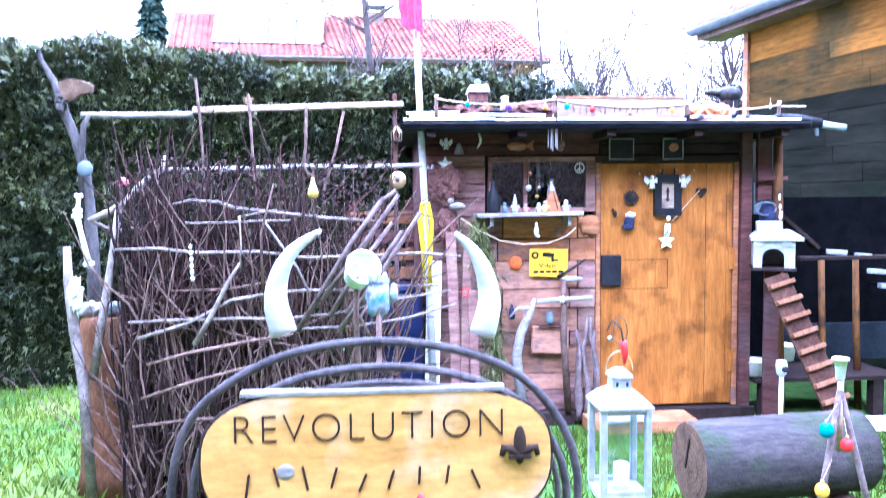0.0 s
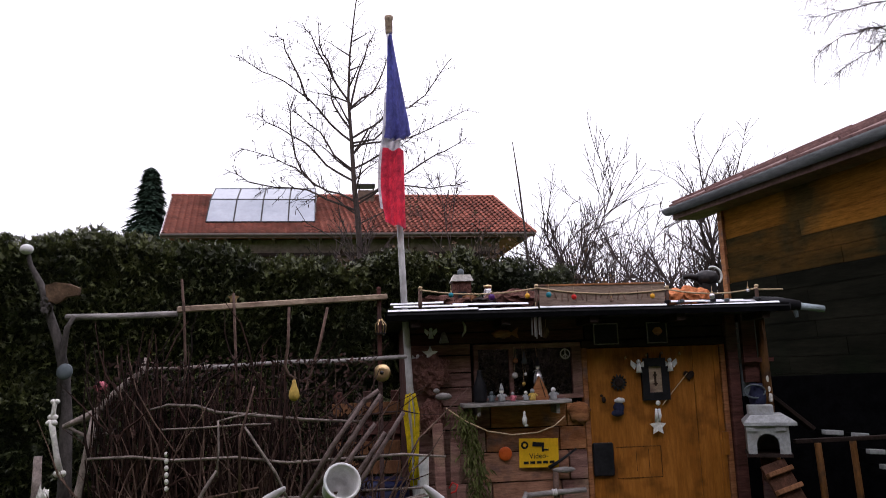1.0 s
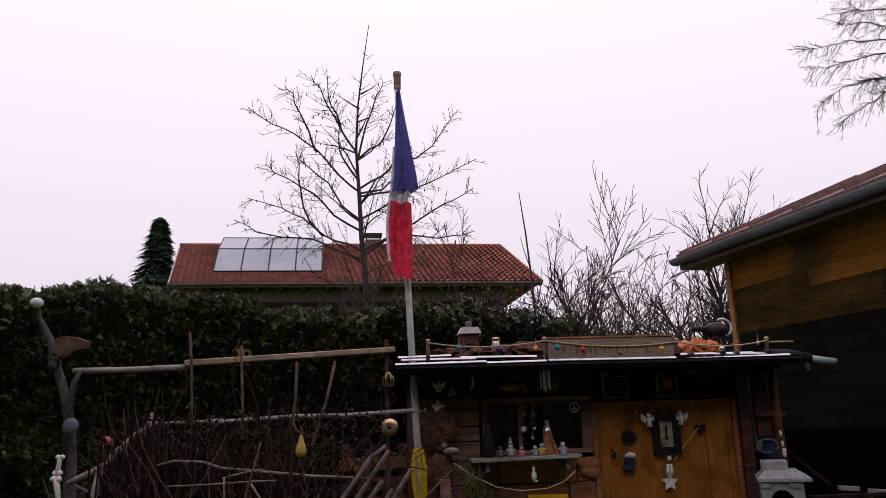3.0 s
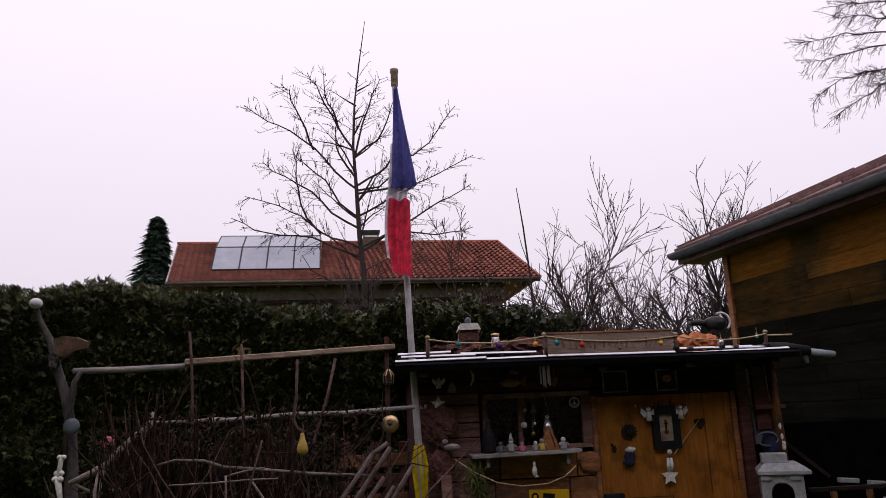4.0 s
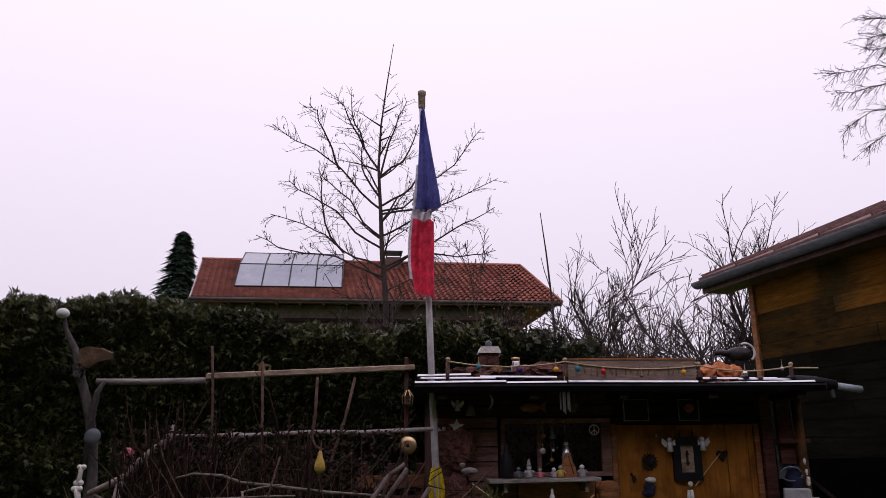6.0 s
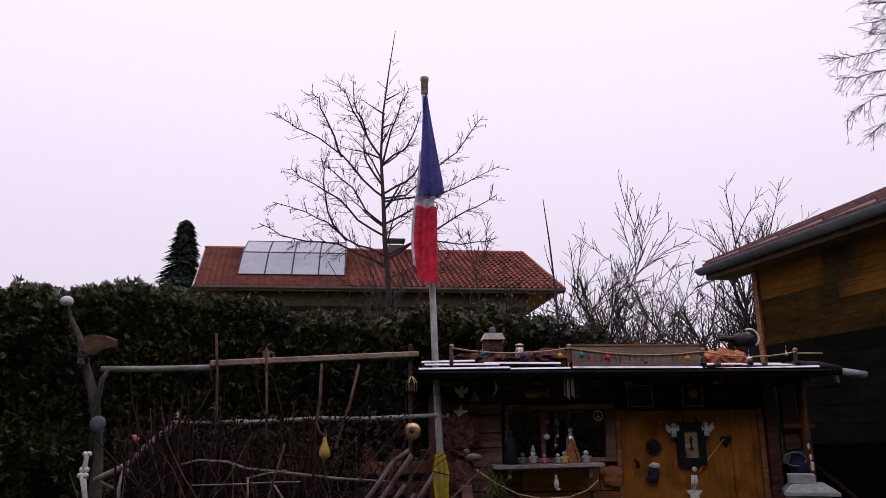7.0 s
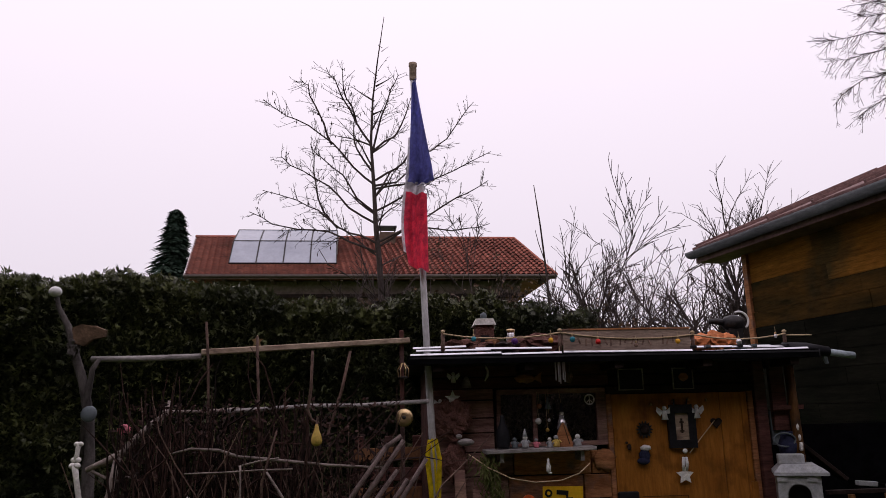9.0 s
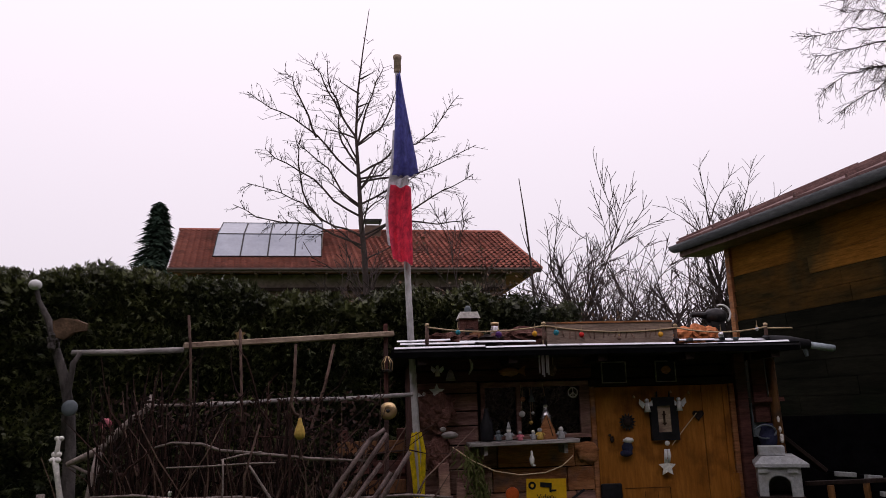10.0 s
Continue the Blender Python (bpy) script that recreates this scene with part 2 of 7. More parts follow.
def solo(name, bm, material, label="", category="", group="", kind="", smooth=False, at=(0, 0, 0)):
    ob = new(name, mesh_of(name, bm, material, at, smooth))
    ob.location = at
    ORIGIN[ob.name] = Vector(at)
    return tagged(ob, label, category, group, kind)


def box(bm, c, s, rot=None, bevel=0.0):
    """A box with centre c and full sizes s."""
    r = bmesh.ops.create_cube(bm, size=1.0)
    m = Matrix.Translation(c) @ (rot.to_4x4() if rot else Matrix.Identity(4)) @ Matrix.Diagonal((*s, 1))
    bmesh.ops.transform(bm, matrix=m, verts=r["verts"])
    if bevel:
        edges = list({e for v in r["verts"] for e in v.link_edges})
        bmesh.ops.bevel(bm, geom=edges, offset=bevel, segments=1, affect="EDGES")
    return bm


def boxed(c, s, rot=None, bevel=0.0):
    return box(bmesh.new(), c, s, rot, bevel)


def span(x0, x1, y0, y1, z0, z1, bevel=0.0):
    return boxed(((x0 + x1) / 2, (y0 + y1) / 2, (z0 + z1) / 2), (x1 - x0, y1 - y0, z1 - z0), None, bevel)


def tube(bm, pts, radii, seg=6, caps=True):
    """A round tube along the points, with a radius at each."""
    pts = [Vector(p) for p in pts]
    if not isinstance(radii, (list, tuple)):
        radii = [radii] * len(pts)
    side = None
    rings = []
    for i, p in enumerate(pts):
        way = (pts[min(i + 1, len(pts) - 1)] - pts[max(i - 1, 0)]).normalized()
        if side is None:
            side = way.cross(Vector((0, 1, 0.3)))
            if side.length < 0.05:
                side = way.cross(Vector((1, 0, 0)))
        side = (side - way * side.dot(way)).normalized()
        up = way.cross(side)
        ring = []
        for k in range(seg):
            a = 2 * math.pi * k / seg
            ring.append(bm.verts.new(p + radii[i] * (math.cos(a) * side + math.sin(a) * up)))
        rings.append(ring)
    for r0, r1 in zip(rings, rings[1:]):
        for k in range(seg):
            bm.faces.new((r0[k], r0[(k + 1) % seg], r1[(k + 1) % seg], r1[k]))
    if caps:
        bm.faces.new(rings[0][::-1])
        bm.faces.new(rings[-1])
    return bm


def tubed(pts, radii, seg=8):
    return tube(bmesh.new(), pts, radii, seg)


def lathe(bm, profile, centre=(0, 0, 0), seg=16, axis=None):
    """A turned body: profile of (radius, height)."""
    rot = Vector((0, 0, 1)).rotation_difference(Vector(axis)).to_matrix() if axis else Matrix.Identity(3)
    c = Vector(centre)
    rings = []
    for r, h in profile:
        rings.append([bm.verts.new(c + rot @ Vector((r * math.cos(2 * math.pi * k / seg), r * math.sin(2 * math.pi * k / seg), h))) for k in range(seg)])
    for r0, r1 in zip(rings, rings[1:]):
        for k in range(seg):
            bm.faces.new((r0[k], r0[(k + 1) % seg], r1[(k + 1) % seg], r1[k]))
    bm.faces.new(rings[0][::-1])
    bm.faces.new(rings[-1])
    return bm


def blob(bm, c, r, sq=(1, 1, 1), sub=2, rough=0.0, seed=0):
    """A rounded lump, squashed by sq and roughened."""
    res = bmesh.ops.create_icosphere(bm, subdivisions=sub, radius=1.0)
    for v in res["verts"]:
        d = 1 + rough * noise.noise(v.co * 2.3 + Vector((seed, seed * 2, 1)))
        v.co = Vector(c) + Vector((v.co.x * sq[0], v.co.y * sq[1], v.co.z * sq[2])) * r * d
    return bm


def plate(bm, outline, y0, y1):
    """An upright flat shape: outline of (x, z), from depth y0 to y1."""
    a = [bm.verts.new((x, y0, z)) for x, z in outline]
    b = [bm.verts.new((x, y1, z)) for x, z in outline]
    bm.faces.new(a)
    bm.faces.new(b[::-1])
    for i in range(len(a)):
        j = (i + 1) % len(a)
        bm.faces.new((a[j], a[i], b[i], b[j]))
    bmesh.ops.recalc_face_normals(bm, faces=bm.faces)
    return bm


def wobble(p0, p1, n, amp, rng, sag=0.0):
    """Points from p0 to p1 that wander like a grown stick."""
    p0, p1 = Vector(p0), Vector(p1)
    k = (p1 - p0).length * amp
    ph = [rng.uniform(0, 6.28) for _ in range(3)]
    out = []
    for i in range(n + 1):
        s = i / n
        env = math.sin(math.pi * s) ** 0.5 if 0 < s < 1 else 0
        out.append(p0.lerp(p1, s) + k * env * Vector((math.sin(5 * s + ph[0]), 0.6 * math.sin(6 * s + ph[1]), math.sin(4.4 * s + ph[2]))) - Vector((0, 0, sag * 4 * s * (1 - s))))
    return out


def rod(name, parent, pts, radii, material, seg=7, label=""):
    return part(name, tubed(pts, radii, seg), material, parent, label, smooth=True)

# ------------------------------------------------------------------ ground
bm = bmesh.new()
bmesh.ops.create_grid(bm, x_segments=60, y_segments=60, size=1.0)
for v in bm.verts:
    far = max(abs(v.co.x), abs(v.co.y))
    k = 12 * far + 1500 * max(0.0, far - 0.6) ** 3
    d = Vector((v.co.x, v.co.y)) / max(far, 1e-6)
    v.co = Vector((d.x * k, d.y * k + 6, 0))
    v.co.z = 0.03 * noise.noise(v.co * 0.7) if k < 14 else 0.0
    if v.co.y > 4.4 and abs(v.co.x - 1.5) < 3:
        v.co.z = min(v.co.z, 0.0)
solo("ground", bm, M["lawn"], "green winter lawn with mossy yellow patches", "lawn", kind="structure", smooth=True)


def blades(name, count, x0, x1, y0, y1, seed, label):
    rng = random.Random(seed)
    verts, faces = [], []
    for _ in range(count):
        x, y = rng.uniform(x0, x1), rng.uniform(y0, y1)
        h, w, a = rng.uniform(0.03, 0.085), rng.uniform(0.004, 0.009), rng.uniform(0, 6.28)
        z = 0.03 * noise.noise(Vector((x, y, 0)) * 0.7) - 0.01
        lx, ly = rng.uniform(-0.04, 0.04), rng.uniform(-0.04, 0.04)
        i = len(verts)
        dx, dy = w * math.cos(a), w * math.sin(a)
        verts += [(x - dx, y - dy, z), (x + dx, y + dy, z), (x + dx * 0.6 + lx * 0.4, y + dy * 0.6 + ly * 0.4, z + h * 0.6), (x + lx, y + ly, z + h)]
        faces += [(i, i + 1, i + 2), (i, i + 2, i + 3)]
    me = bpy.data.meshes.new(name)
    me.from_pydata(verts, [], faces)
    me.materials.append(M["blade"])
    return tagged(new(name, me), label, "grass", kind="stuff")


blades("lawn_grass", 26000, -5.0, -1.0, 3.0, 9.0, 3, "short green lawn grass before the hedge")
blades("garden_grass", 14000, 0.3, 3.4, 2.4, 5.1, 4, "longer green grass round the log and the lantern")


# ------------------------------------------------------------------ thuja hedge
def hedge(name, x0, x1, y0, y1, top, seed, count, label):
    """A clipped conifer hedge: a near-black core for the shade inside, and many small flat sprays on its front, top and
    ends.
    """
    rng = random.Random(seed)
    h = thing(name, ((x0 + x1) / 2, (y0 + y1) / 2, 0), label, "hedge")
    bm = bmesh.new()
    nx, nz = 40, 10
    grid = {}
    for i in range(nx + 1):
        for k in range(nz + 1):
            x = x0 + (x1 - x0) * i / nx
            z = (top(x) - 0.15) * k / nz
            y = y0 + 0.22 + 0.12 * noise.noise(Vector((x * 1.3, 0, z * 1.3))) + 0.25 * (k / nz) ** 4
            grid[i, k] = bm.verts.new((x, y, z))
        grid[i, nz + 1] = bm.verts.new((x, y1, top(x) - 0.15))
        grid[i, nz + 2] = bm.verts.new((x, y1, 0))
    for i in range(nx):
        for k in range(nz + 2):
            bm.faces.new((grid[i, k], grid[i + 1, k], grid[i + 1, k + 1], grid[i, k + 1]))
    for i in (0, nx):
        bm.faces.new([grid[i, k] for k in range(nz + 3)])
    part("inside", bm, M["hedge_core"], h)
    verts, faces = [], []

    def spray(p, way, size):
        side = way.cross(Vector((rng.uniform(-1, 1), rng.uniform(-1, 1), rng.uniform(-1, 1)))).normalized()
        b = len(verts)
        verts.append(p)
        for j in range(4):
            a = (j - 1.5) * 0.42 + rng.uniform(-0.15, 0.15)
            ln = size * (1 - 0.14 * abs(j - 1.5)) * rng.uniform(0.6, 1.15)
            d = way * math.cos(a) + side * math.sin(a)
            n2 = (side * math.cos(a) - way * math.sin(a)) * size * 0.085
            q = p + d * ln + Vector((0, 0, -0.25 * ln * rng.random()))
            verts.append(p + d * ln * 0.5 + n2)
            verts.append(q)
            verts.append(p + d * ln * 0.5 - n2)
            o = b + 1 + 3 * j
            faces.append((b, o, o + 1, o + 2))

    for _ in range(count):
        x = rng.uniform(x0, x1)
        t = top(x)
        if rng.random() < 0.72:
            z = t * rng.random() ** 0.7
            lump = 0.16 * noise.noise(Vector((x * 1.3, 0, z * 1.3))) + 0.09 * noise.noise(Vector((x * 4, 3, z * 4)))
            y = y0 + 0.14 + lump + 0.25 * (z / t) ** 4 + rng.uniform(-0.06, 0.1)
            way = Vector((rng.uniform(-0.7, 0.7), -1, rng.uniform(-0.5, 0.9))).normalized()
        else:
            z = t - 0.12 + 0.2 * noise.noise(Vector((x * 3, 9, 0))) + rng.uniform(-0.06, 0.08)
            y = rng.uniform(y0 + 0.2, y1)
            way = Vector((rng.uniform(-0.8, 0.8), rng.uniform(-0.6, 0.3), rng.uniform(0.4, 1.2))).normalized()
        spray(Vector((x, y, z)), way, rng.uniform(0.035, 0.1))
    me = bpy.data.meshes.new("foliage")
    me.from_pydata([v - h.location for v in verts], [], faces)
    me.materials.append(M["hedge_leaf"])
    f = new("foliage", me)
    f.parent = h
    tagged(f, kind="stuff")
    return h


hedge("hedge", -7.5, 1.9, 6.6, 8.0, lambda x: 2.84 - 0.08 * x + 0.07 * math.sin(2.1 * x) + 0.1 * noise.noise(Vector((x * 2.5, 0, 0))), 5, 88000, "tall dense dark green thuja hedge behind the garden")


# ------------------------------------------------------------------ house across the hedge
def house():
    """Built along its own eaves, then turned and set in place."""
    h = thing("house", (0, 0, 0), "timber house with red clay tile roof, solar panels and chimney", "house")
    wide_eave, yr, ze, zr = 14.98, 4.44, 7.3, 9.89
    part("wall", span(1.1, wide_eave - 1.4, 1.1, 8.0, 0, ze + 0.2), M["house_wood"], h, "dark weathered timber upper storey")
    bm = bmesh.new()
    lf, rf = bm.verts.new((0, 0, ze)), bm.verts.new((wide_eave, 0, ze))
    lb, rb = bm.verts.new((0, 8.88, ze)), bm.verts.new((wide_eave, 8.88, ze))
    lr, rr = bm.verts.new((-0.5, yr, zr)), bm.verts.new((wide_eave - 0.7, yr, zr))
    for f in ((lf, rf, rr, lr), (rb, lb, lr, rr), (rf, rb, rr), (lb, lf, lr), (lf, lb, rb, rf)):
        bm.faces.new(f)
    roof = part("roof", bm, M["tile"], h, "weathered red clay tile roof")
    # interlocking tiles in wavy courses
    rows, cols = 17, 60
    verts, faces = [], []
    rng = random.Random(12)
    for r in range(rows):
        s0, s1 = r / rows, min((r + 1.12) / rows, 1.0)
        for c in range(cols):
            i = len(verts)
            lift = rng.uniform(-0.008, 0.012)
            for s, up in ((s0, 0.095), (s1, 0.03)):
                left, right = -0.5 * s, wide_eave - 0.7 * s
                for k, bulge in ((0.0, -0.03), (0.3, 0.04), (0.62, 0.03), (0.97, -0.035)):
                    verts.append((left + (right - left) * (c + k) / cols, yr * s - 0.03, ze + (zr - ze) * s + up + bulge + lift))
            faces += [(i + k, i + k + 1, i + k + 5, i + k + 4) for k in range(3)]
            faces.append((i, i + 4, i + 7, i + 3))
    me = bpy.data.meshes.new("roof_tiles")
    me.from_pydata(verts, [], faces)
    me.materials.append(M["tile"])
    tl = new("roof_tiles", me)
    tl.parent = roof
    tagged(tl, kind="stuff")
    part("ridge_cap", tubed([(-0.52, yr, zr + 0.02), (wide_eave - 0.7, yr, zr + 0.02)], 0.1, 8), M["tile"], roof)
    part("hip_cap", tubed([(wide_eave - 0.7, yr, zr + 0.02), (wide_eave, 0, ze + 0.05)], 0.09, 8), M["tile"], roof)
    part("barge_board", tubed([(0.0, -0.02, ze), (-0.5, yr, zr)], 0.05, 4), M["white"], roof, "pale barge board")
    part("fascia", span(0, wide_eave, -0.05, 0.0, ze - 0.14, ze - 0.02), M["house_wood"], h, "timber eaves board")
    part("gutter", tubed([(0, -0.1, ze - 0.02), (wide_eave, -0.1, ze - 0.02)], 0.06), M["house_gutter"], h)
    part("eaves_boarding", span(0.9, wide_eave - 1.3, 1.02, 1.1, ze - 0.62, ze - 0.05), M["render"], h, "pale grey-brown boarding under the eaves")
    part("eaves_beam", span(0.9, wide_eave - 1.2, 0.9, 1.02, ze - 0.74, ze - 0.6), M["dark_wood"], h)
    for k in range(16):
        part("rafter_end", span(0.5 + k * 0.93, 0.6 + k * 0.93, 0.02, 1.0, ze - 0.2, ze - 0.04), M["house_wood"], h)
    part("gable_wall", span(0.35, 1.1, 0.9, 1.1, 3.0, ze - 0.15), M["white"], h, "white plastered wall end")
    cx = 8.17
    part("chimney", span(cx - 0.36, cx + 0.36, yr - 0.8, yr - 0.1, 9.0, 10.02), M["house_wood"], roof, "plastered chimney with a metal cap")
    part("chimney_cap", span(cx - 0.42, cx + 0.42, yr - 0.85, yr - 0.05, 10.24, 10.31), M["iron"], roof)
    for px in (-0.34, 0.3):
        part("cap_leg", span(cx + px, cx + px + 0.05, yr - 0.7, yr - 0.64, 10.02, 10.24), M["iron"], roof)
    # two rows of panels: the lower one steeper than the roof
    wide, deep = 1.075, 1.66
    start, foot = 1.52, Vector((0, 0.98, 8.0))
    for row, steep in ((0, radians(46)), (1, radians(30))):
        run = Vector((0, math.cos(steep), math.sin(steep)))
        tilt = Matrix.Rotation(steep, 3, "X")
        for col in range(4):
            c = foot + run * deep / 2 + Vector((start + (col + 0.5) * (wide + 0.02), 0, 0))
            part("solar_panel", boxed(c, (wide, deep - 0.02, 0.04), tilt), M["solar"], roof, "pale shining solar panel")
            for dx in (-wide / 2, wide / 2):
                part("panel_rim", boxed(c + Vector((dx, 0, 0)) + tilt.col[2] * 0.012, (0.035, deep, 0.05), tilt), M["iron"], roof)
            for dy in (-deep / 2, deep / 2):
                part("panel_rim", boxed(c + run * dy + tilt.col[2] * 0.012, (wide, 0.03, 0.05), tilt), M["iron"], roof)
        foot = foot + run * (deep + 0.02)
    for col in range(5):
        x = start + col * (wide + 0.02)
        part("panel_leg", tubed([(x, 2.1, 9.15), (x, 2.3, 8.62)], 0.03), M["alu"], roof)
        part("panel_leg", tubed([(x, 3.5, 9.95), (x, 3.6, 9.4)], 0.03), M["alu"], roof)
    for wx in (1.7, 4.5, 7.3, 10.9):
        w = part("window", span(wx, wx + 1.1, 1.04, 1.1, 5.3, 6.5), M["house_wood"], h, "brown framed window")
        part("pane", span(wx + 0.08, wx + 1.02, 1.02, 1.045, 5.38, 6.42), M["black"], w)
    part("balcony", span(9.2, 13.7, -0.1, 1.1, 4.6, 5.5), M["dark_wood"], h, "dark timber balcony front")
    h.location = (-8.25, 29.55, 0)
    h.rotation_euler.z = radians(3.6)
    return h


house()


# ------------------------------------------------------------------ timber building at the side
def barn():
    h = thing("timber_building", (6.5, 6.0, 0), "timber clad building with gutter and brown roof, weathered and shade-dark below", "building")
    turn = radians(11.1)
    along = Vector((math.sin(turn), -math.cos(turn), 0))
    out = Vector((-math.cos(turn), -math.sin(turn), 0))
    rot = Matrix((along, -out, Vector((0, 0, 1)))).transposed()
    o = Vector((4.278, 8.61, 0))
    long, eave = 8.6, 3.615

    def at(s, d, z):
        return o + along * s + out * d + Vector((0, 0, z))

    bm = bmesh.new()
    box(bm, at(long / 2, -2.5, eave / 2), (long, 4.94, eave), rot)
    wall = part("wall", bm, M["dark_wood"], h)
    rng = random.Random(8)
    z, hgt, k = 0.0, 0.178, 0
    rows = int(eave / hgt)
    for k in range(rows):
        z = k * hgt
        cuts = [0.0, rng.uniform(0.8, 1.8), rng.uniform(2.2, 3.4), rng.uniform(4.2, 5.8), long]
        for a, b in zip(cuts, cuts[1:]):
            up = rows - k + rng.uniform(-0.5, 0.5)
            # colour steps down the wall from orange to weathered, shade-darkened rows
            m = M["barn"] if up < 3.1 else M["barn_mid"] if up < 5.6 else M["barn_shaded"]
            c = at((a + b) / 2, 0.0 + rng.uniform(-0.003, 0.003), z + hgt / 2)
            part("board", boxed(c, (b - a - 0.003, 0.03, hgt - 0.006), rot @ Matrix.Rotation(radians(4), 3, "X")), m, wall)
    part("corner_board", boxed(at(-0.04, 0.0, eave / 2), (0.08, 0.1, eave), rot), M["wood_tan"], wall, "reddish timber corner board")
    pitch = radians(22)
    tilt = rot @ Matrix.Rotation(pitch, 3, "X")
    half = 3.2
    e = at(long / 2 - 0.27, 0.36, eave + 0.06)
    inward = (-out * math.cos(pitch) + Vector((0, 0, math.sin(pitch))))
    up = (out * math.sin(pitch) + Vector((0, 0, math.cos(pitch))))
    roof = part("roof", boxed(e + inward * half / 2 + up * 0.05, (long + 0.62, half, 0.05), tilt, 0.006), M["verge"], h, "brown sheet roof")
    for i in range(14):
        s = -long / 2 - 0.2 + i * 0.68
        part("seam", boxed(e + along * s + inward * half / 2 + up * 0.088, (0.03, half, 0.028), tilt), M["verge"], roof)
    far = at(long / 2 - 0.27, 0.36 - 2 * half * math.cos(pitch), eave + 0.06)
    t2 = rot @ Matrix.Rotation(-pitch, 3, "X")
    part("roof_back", boxed(far + (out * math.cos(pitch) + Vector((0, 0, math.sin(pitch)))) * half / 2 + Vector((0, 0, 0.05)), (long + 0.62, half, 0.05), t2), M["verge"], h)
    part("drip_edge", boxed(e + up * 0.03 + out * 0.03, (long + 0.62, 0.05, 0.012), tilt), M["alu"], roof)
    # half-round gutter, an open channel
    bm = bmesh.new()
    prof = [(0.09 * math.cos(a), 0.075 * math.sin(a)) for a in [math.pi + math.pi * i / 8 for i in range(9)]]
    ends = []
    for s in (-long / 2 - 0.31, long / 2 + 0.31):
        ends.append([bm.verts.new(e + along * s + out * (0.05 + px) + Vector((0, 0, 0.0 + pz))) for px, pz in prof])
    for i in range(8):
        bm.faces.new((ends[0][i], ends[0][i + 1], ends[1][i + 1], ends[1][i]))
    bm.faces.new(ends[0])
    bmesh.ops.solidify(bm, geom=bm.faces[:], thickness=0.004)
    part("gutter", bm, M["gutter"], h, "grey half-round gutter", True)
    part("fascia", boxed(e + Vector((0, 0, -0.05)) - out * 0.035, (long + 0.62, 0.03, 0.15), rot), M["verge"], roof)
    part("soffit", boxed(e + Vector((0, 0, -0.11)) - out * 0.2, (long + 0.6, 0.32, 0.02), rot), M["verge"], roof)
    return h


barn()


# ------------------------------------------------------------------ bare trees
def twigs(bm, p, way, length, r, depth, rng, spread=0.7, droop=0.0, least=0.0055):
    """A limb that wanders and carries side twigs, each of them again."""
    n = max(3, int(length / 0.25))
    pts, q, w = [p.copy()], p.copy(), way.normalized()
    for i in range(n):
        w = (w + Vector((rng.gauss(0, 0.1), rng.gauss(0, 0.1), rng.gauss(0, 0.08) - droop))).normalized()
        q = q + w * (length / n)
        pts.append(q.copy())
    tube(bm, pts, [max(r * (1 - 0.85 * i / n), least * (1 if depth else 0.8)) for i in range(n + 1)], 5 if depth > 1 else 3, caps=False)
    if depth > 0:
        count = max(2, int(length / (0.16 if depth == 1 else 0.24)))
        for k in range(count):
            s = rng.uniform(0.22, 1.0)
            i = min(int(s * n), n - 1)
            base = pts[i].lerp(pts[i + 1], s * n - i)
            d = (pts[i + 1] - pts[i]).normalized()
            out = d.cross(Vector((rng.uniform(-1, 1), rng.uniform(-1, 1), rng.uniform(-1, 1)))).normalized()
            nw = (d * rng.uniform(0.5, 1.0) + out * spread + Vector((0, 0, 0.12))).normalized()
            twigs(bm, base, nw, length * rng.uniform(0.2, 0.42) * (1.15 - 0.5 * s), r * 0.42 * (1 - 0.5 * s), depth - 1, rng, spread, droop, least)


def dead_leaves(parent, bm_src, count, rng, material):
    vs = [v.co.copy() for v in bm_src.verts]
    verts, faces = [], []
    for _ in range(count):
        p = rng.choice(vs) - ORIGIN[parent.name]
        a = rng.uniform(0, 6.28)
        d = Vector((math.cos(a) * 0.014, math.sin(a) * 0.014, 0))
        i = len(verts)
        ln = rng.uniform(0.05, 0.13)
        verts += [p, p + d - Vector((0, 0, ln * 0.5)), p - Vector((0, 0, ln)), p - d - Vector((0, 0, ln * 0.45))]
        faces.append((i, i + 1, i + 2, i + 3))
    me = bpy.data.meshes.new("dry_leaves")
    me.from_pydata(verts, [], faces)
    me.materials.append(material)
    ob = new("dry_leaves", me)
    ob.parent = parent
    tagged(ob, "withered leaves and catkins", kind="stuff")


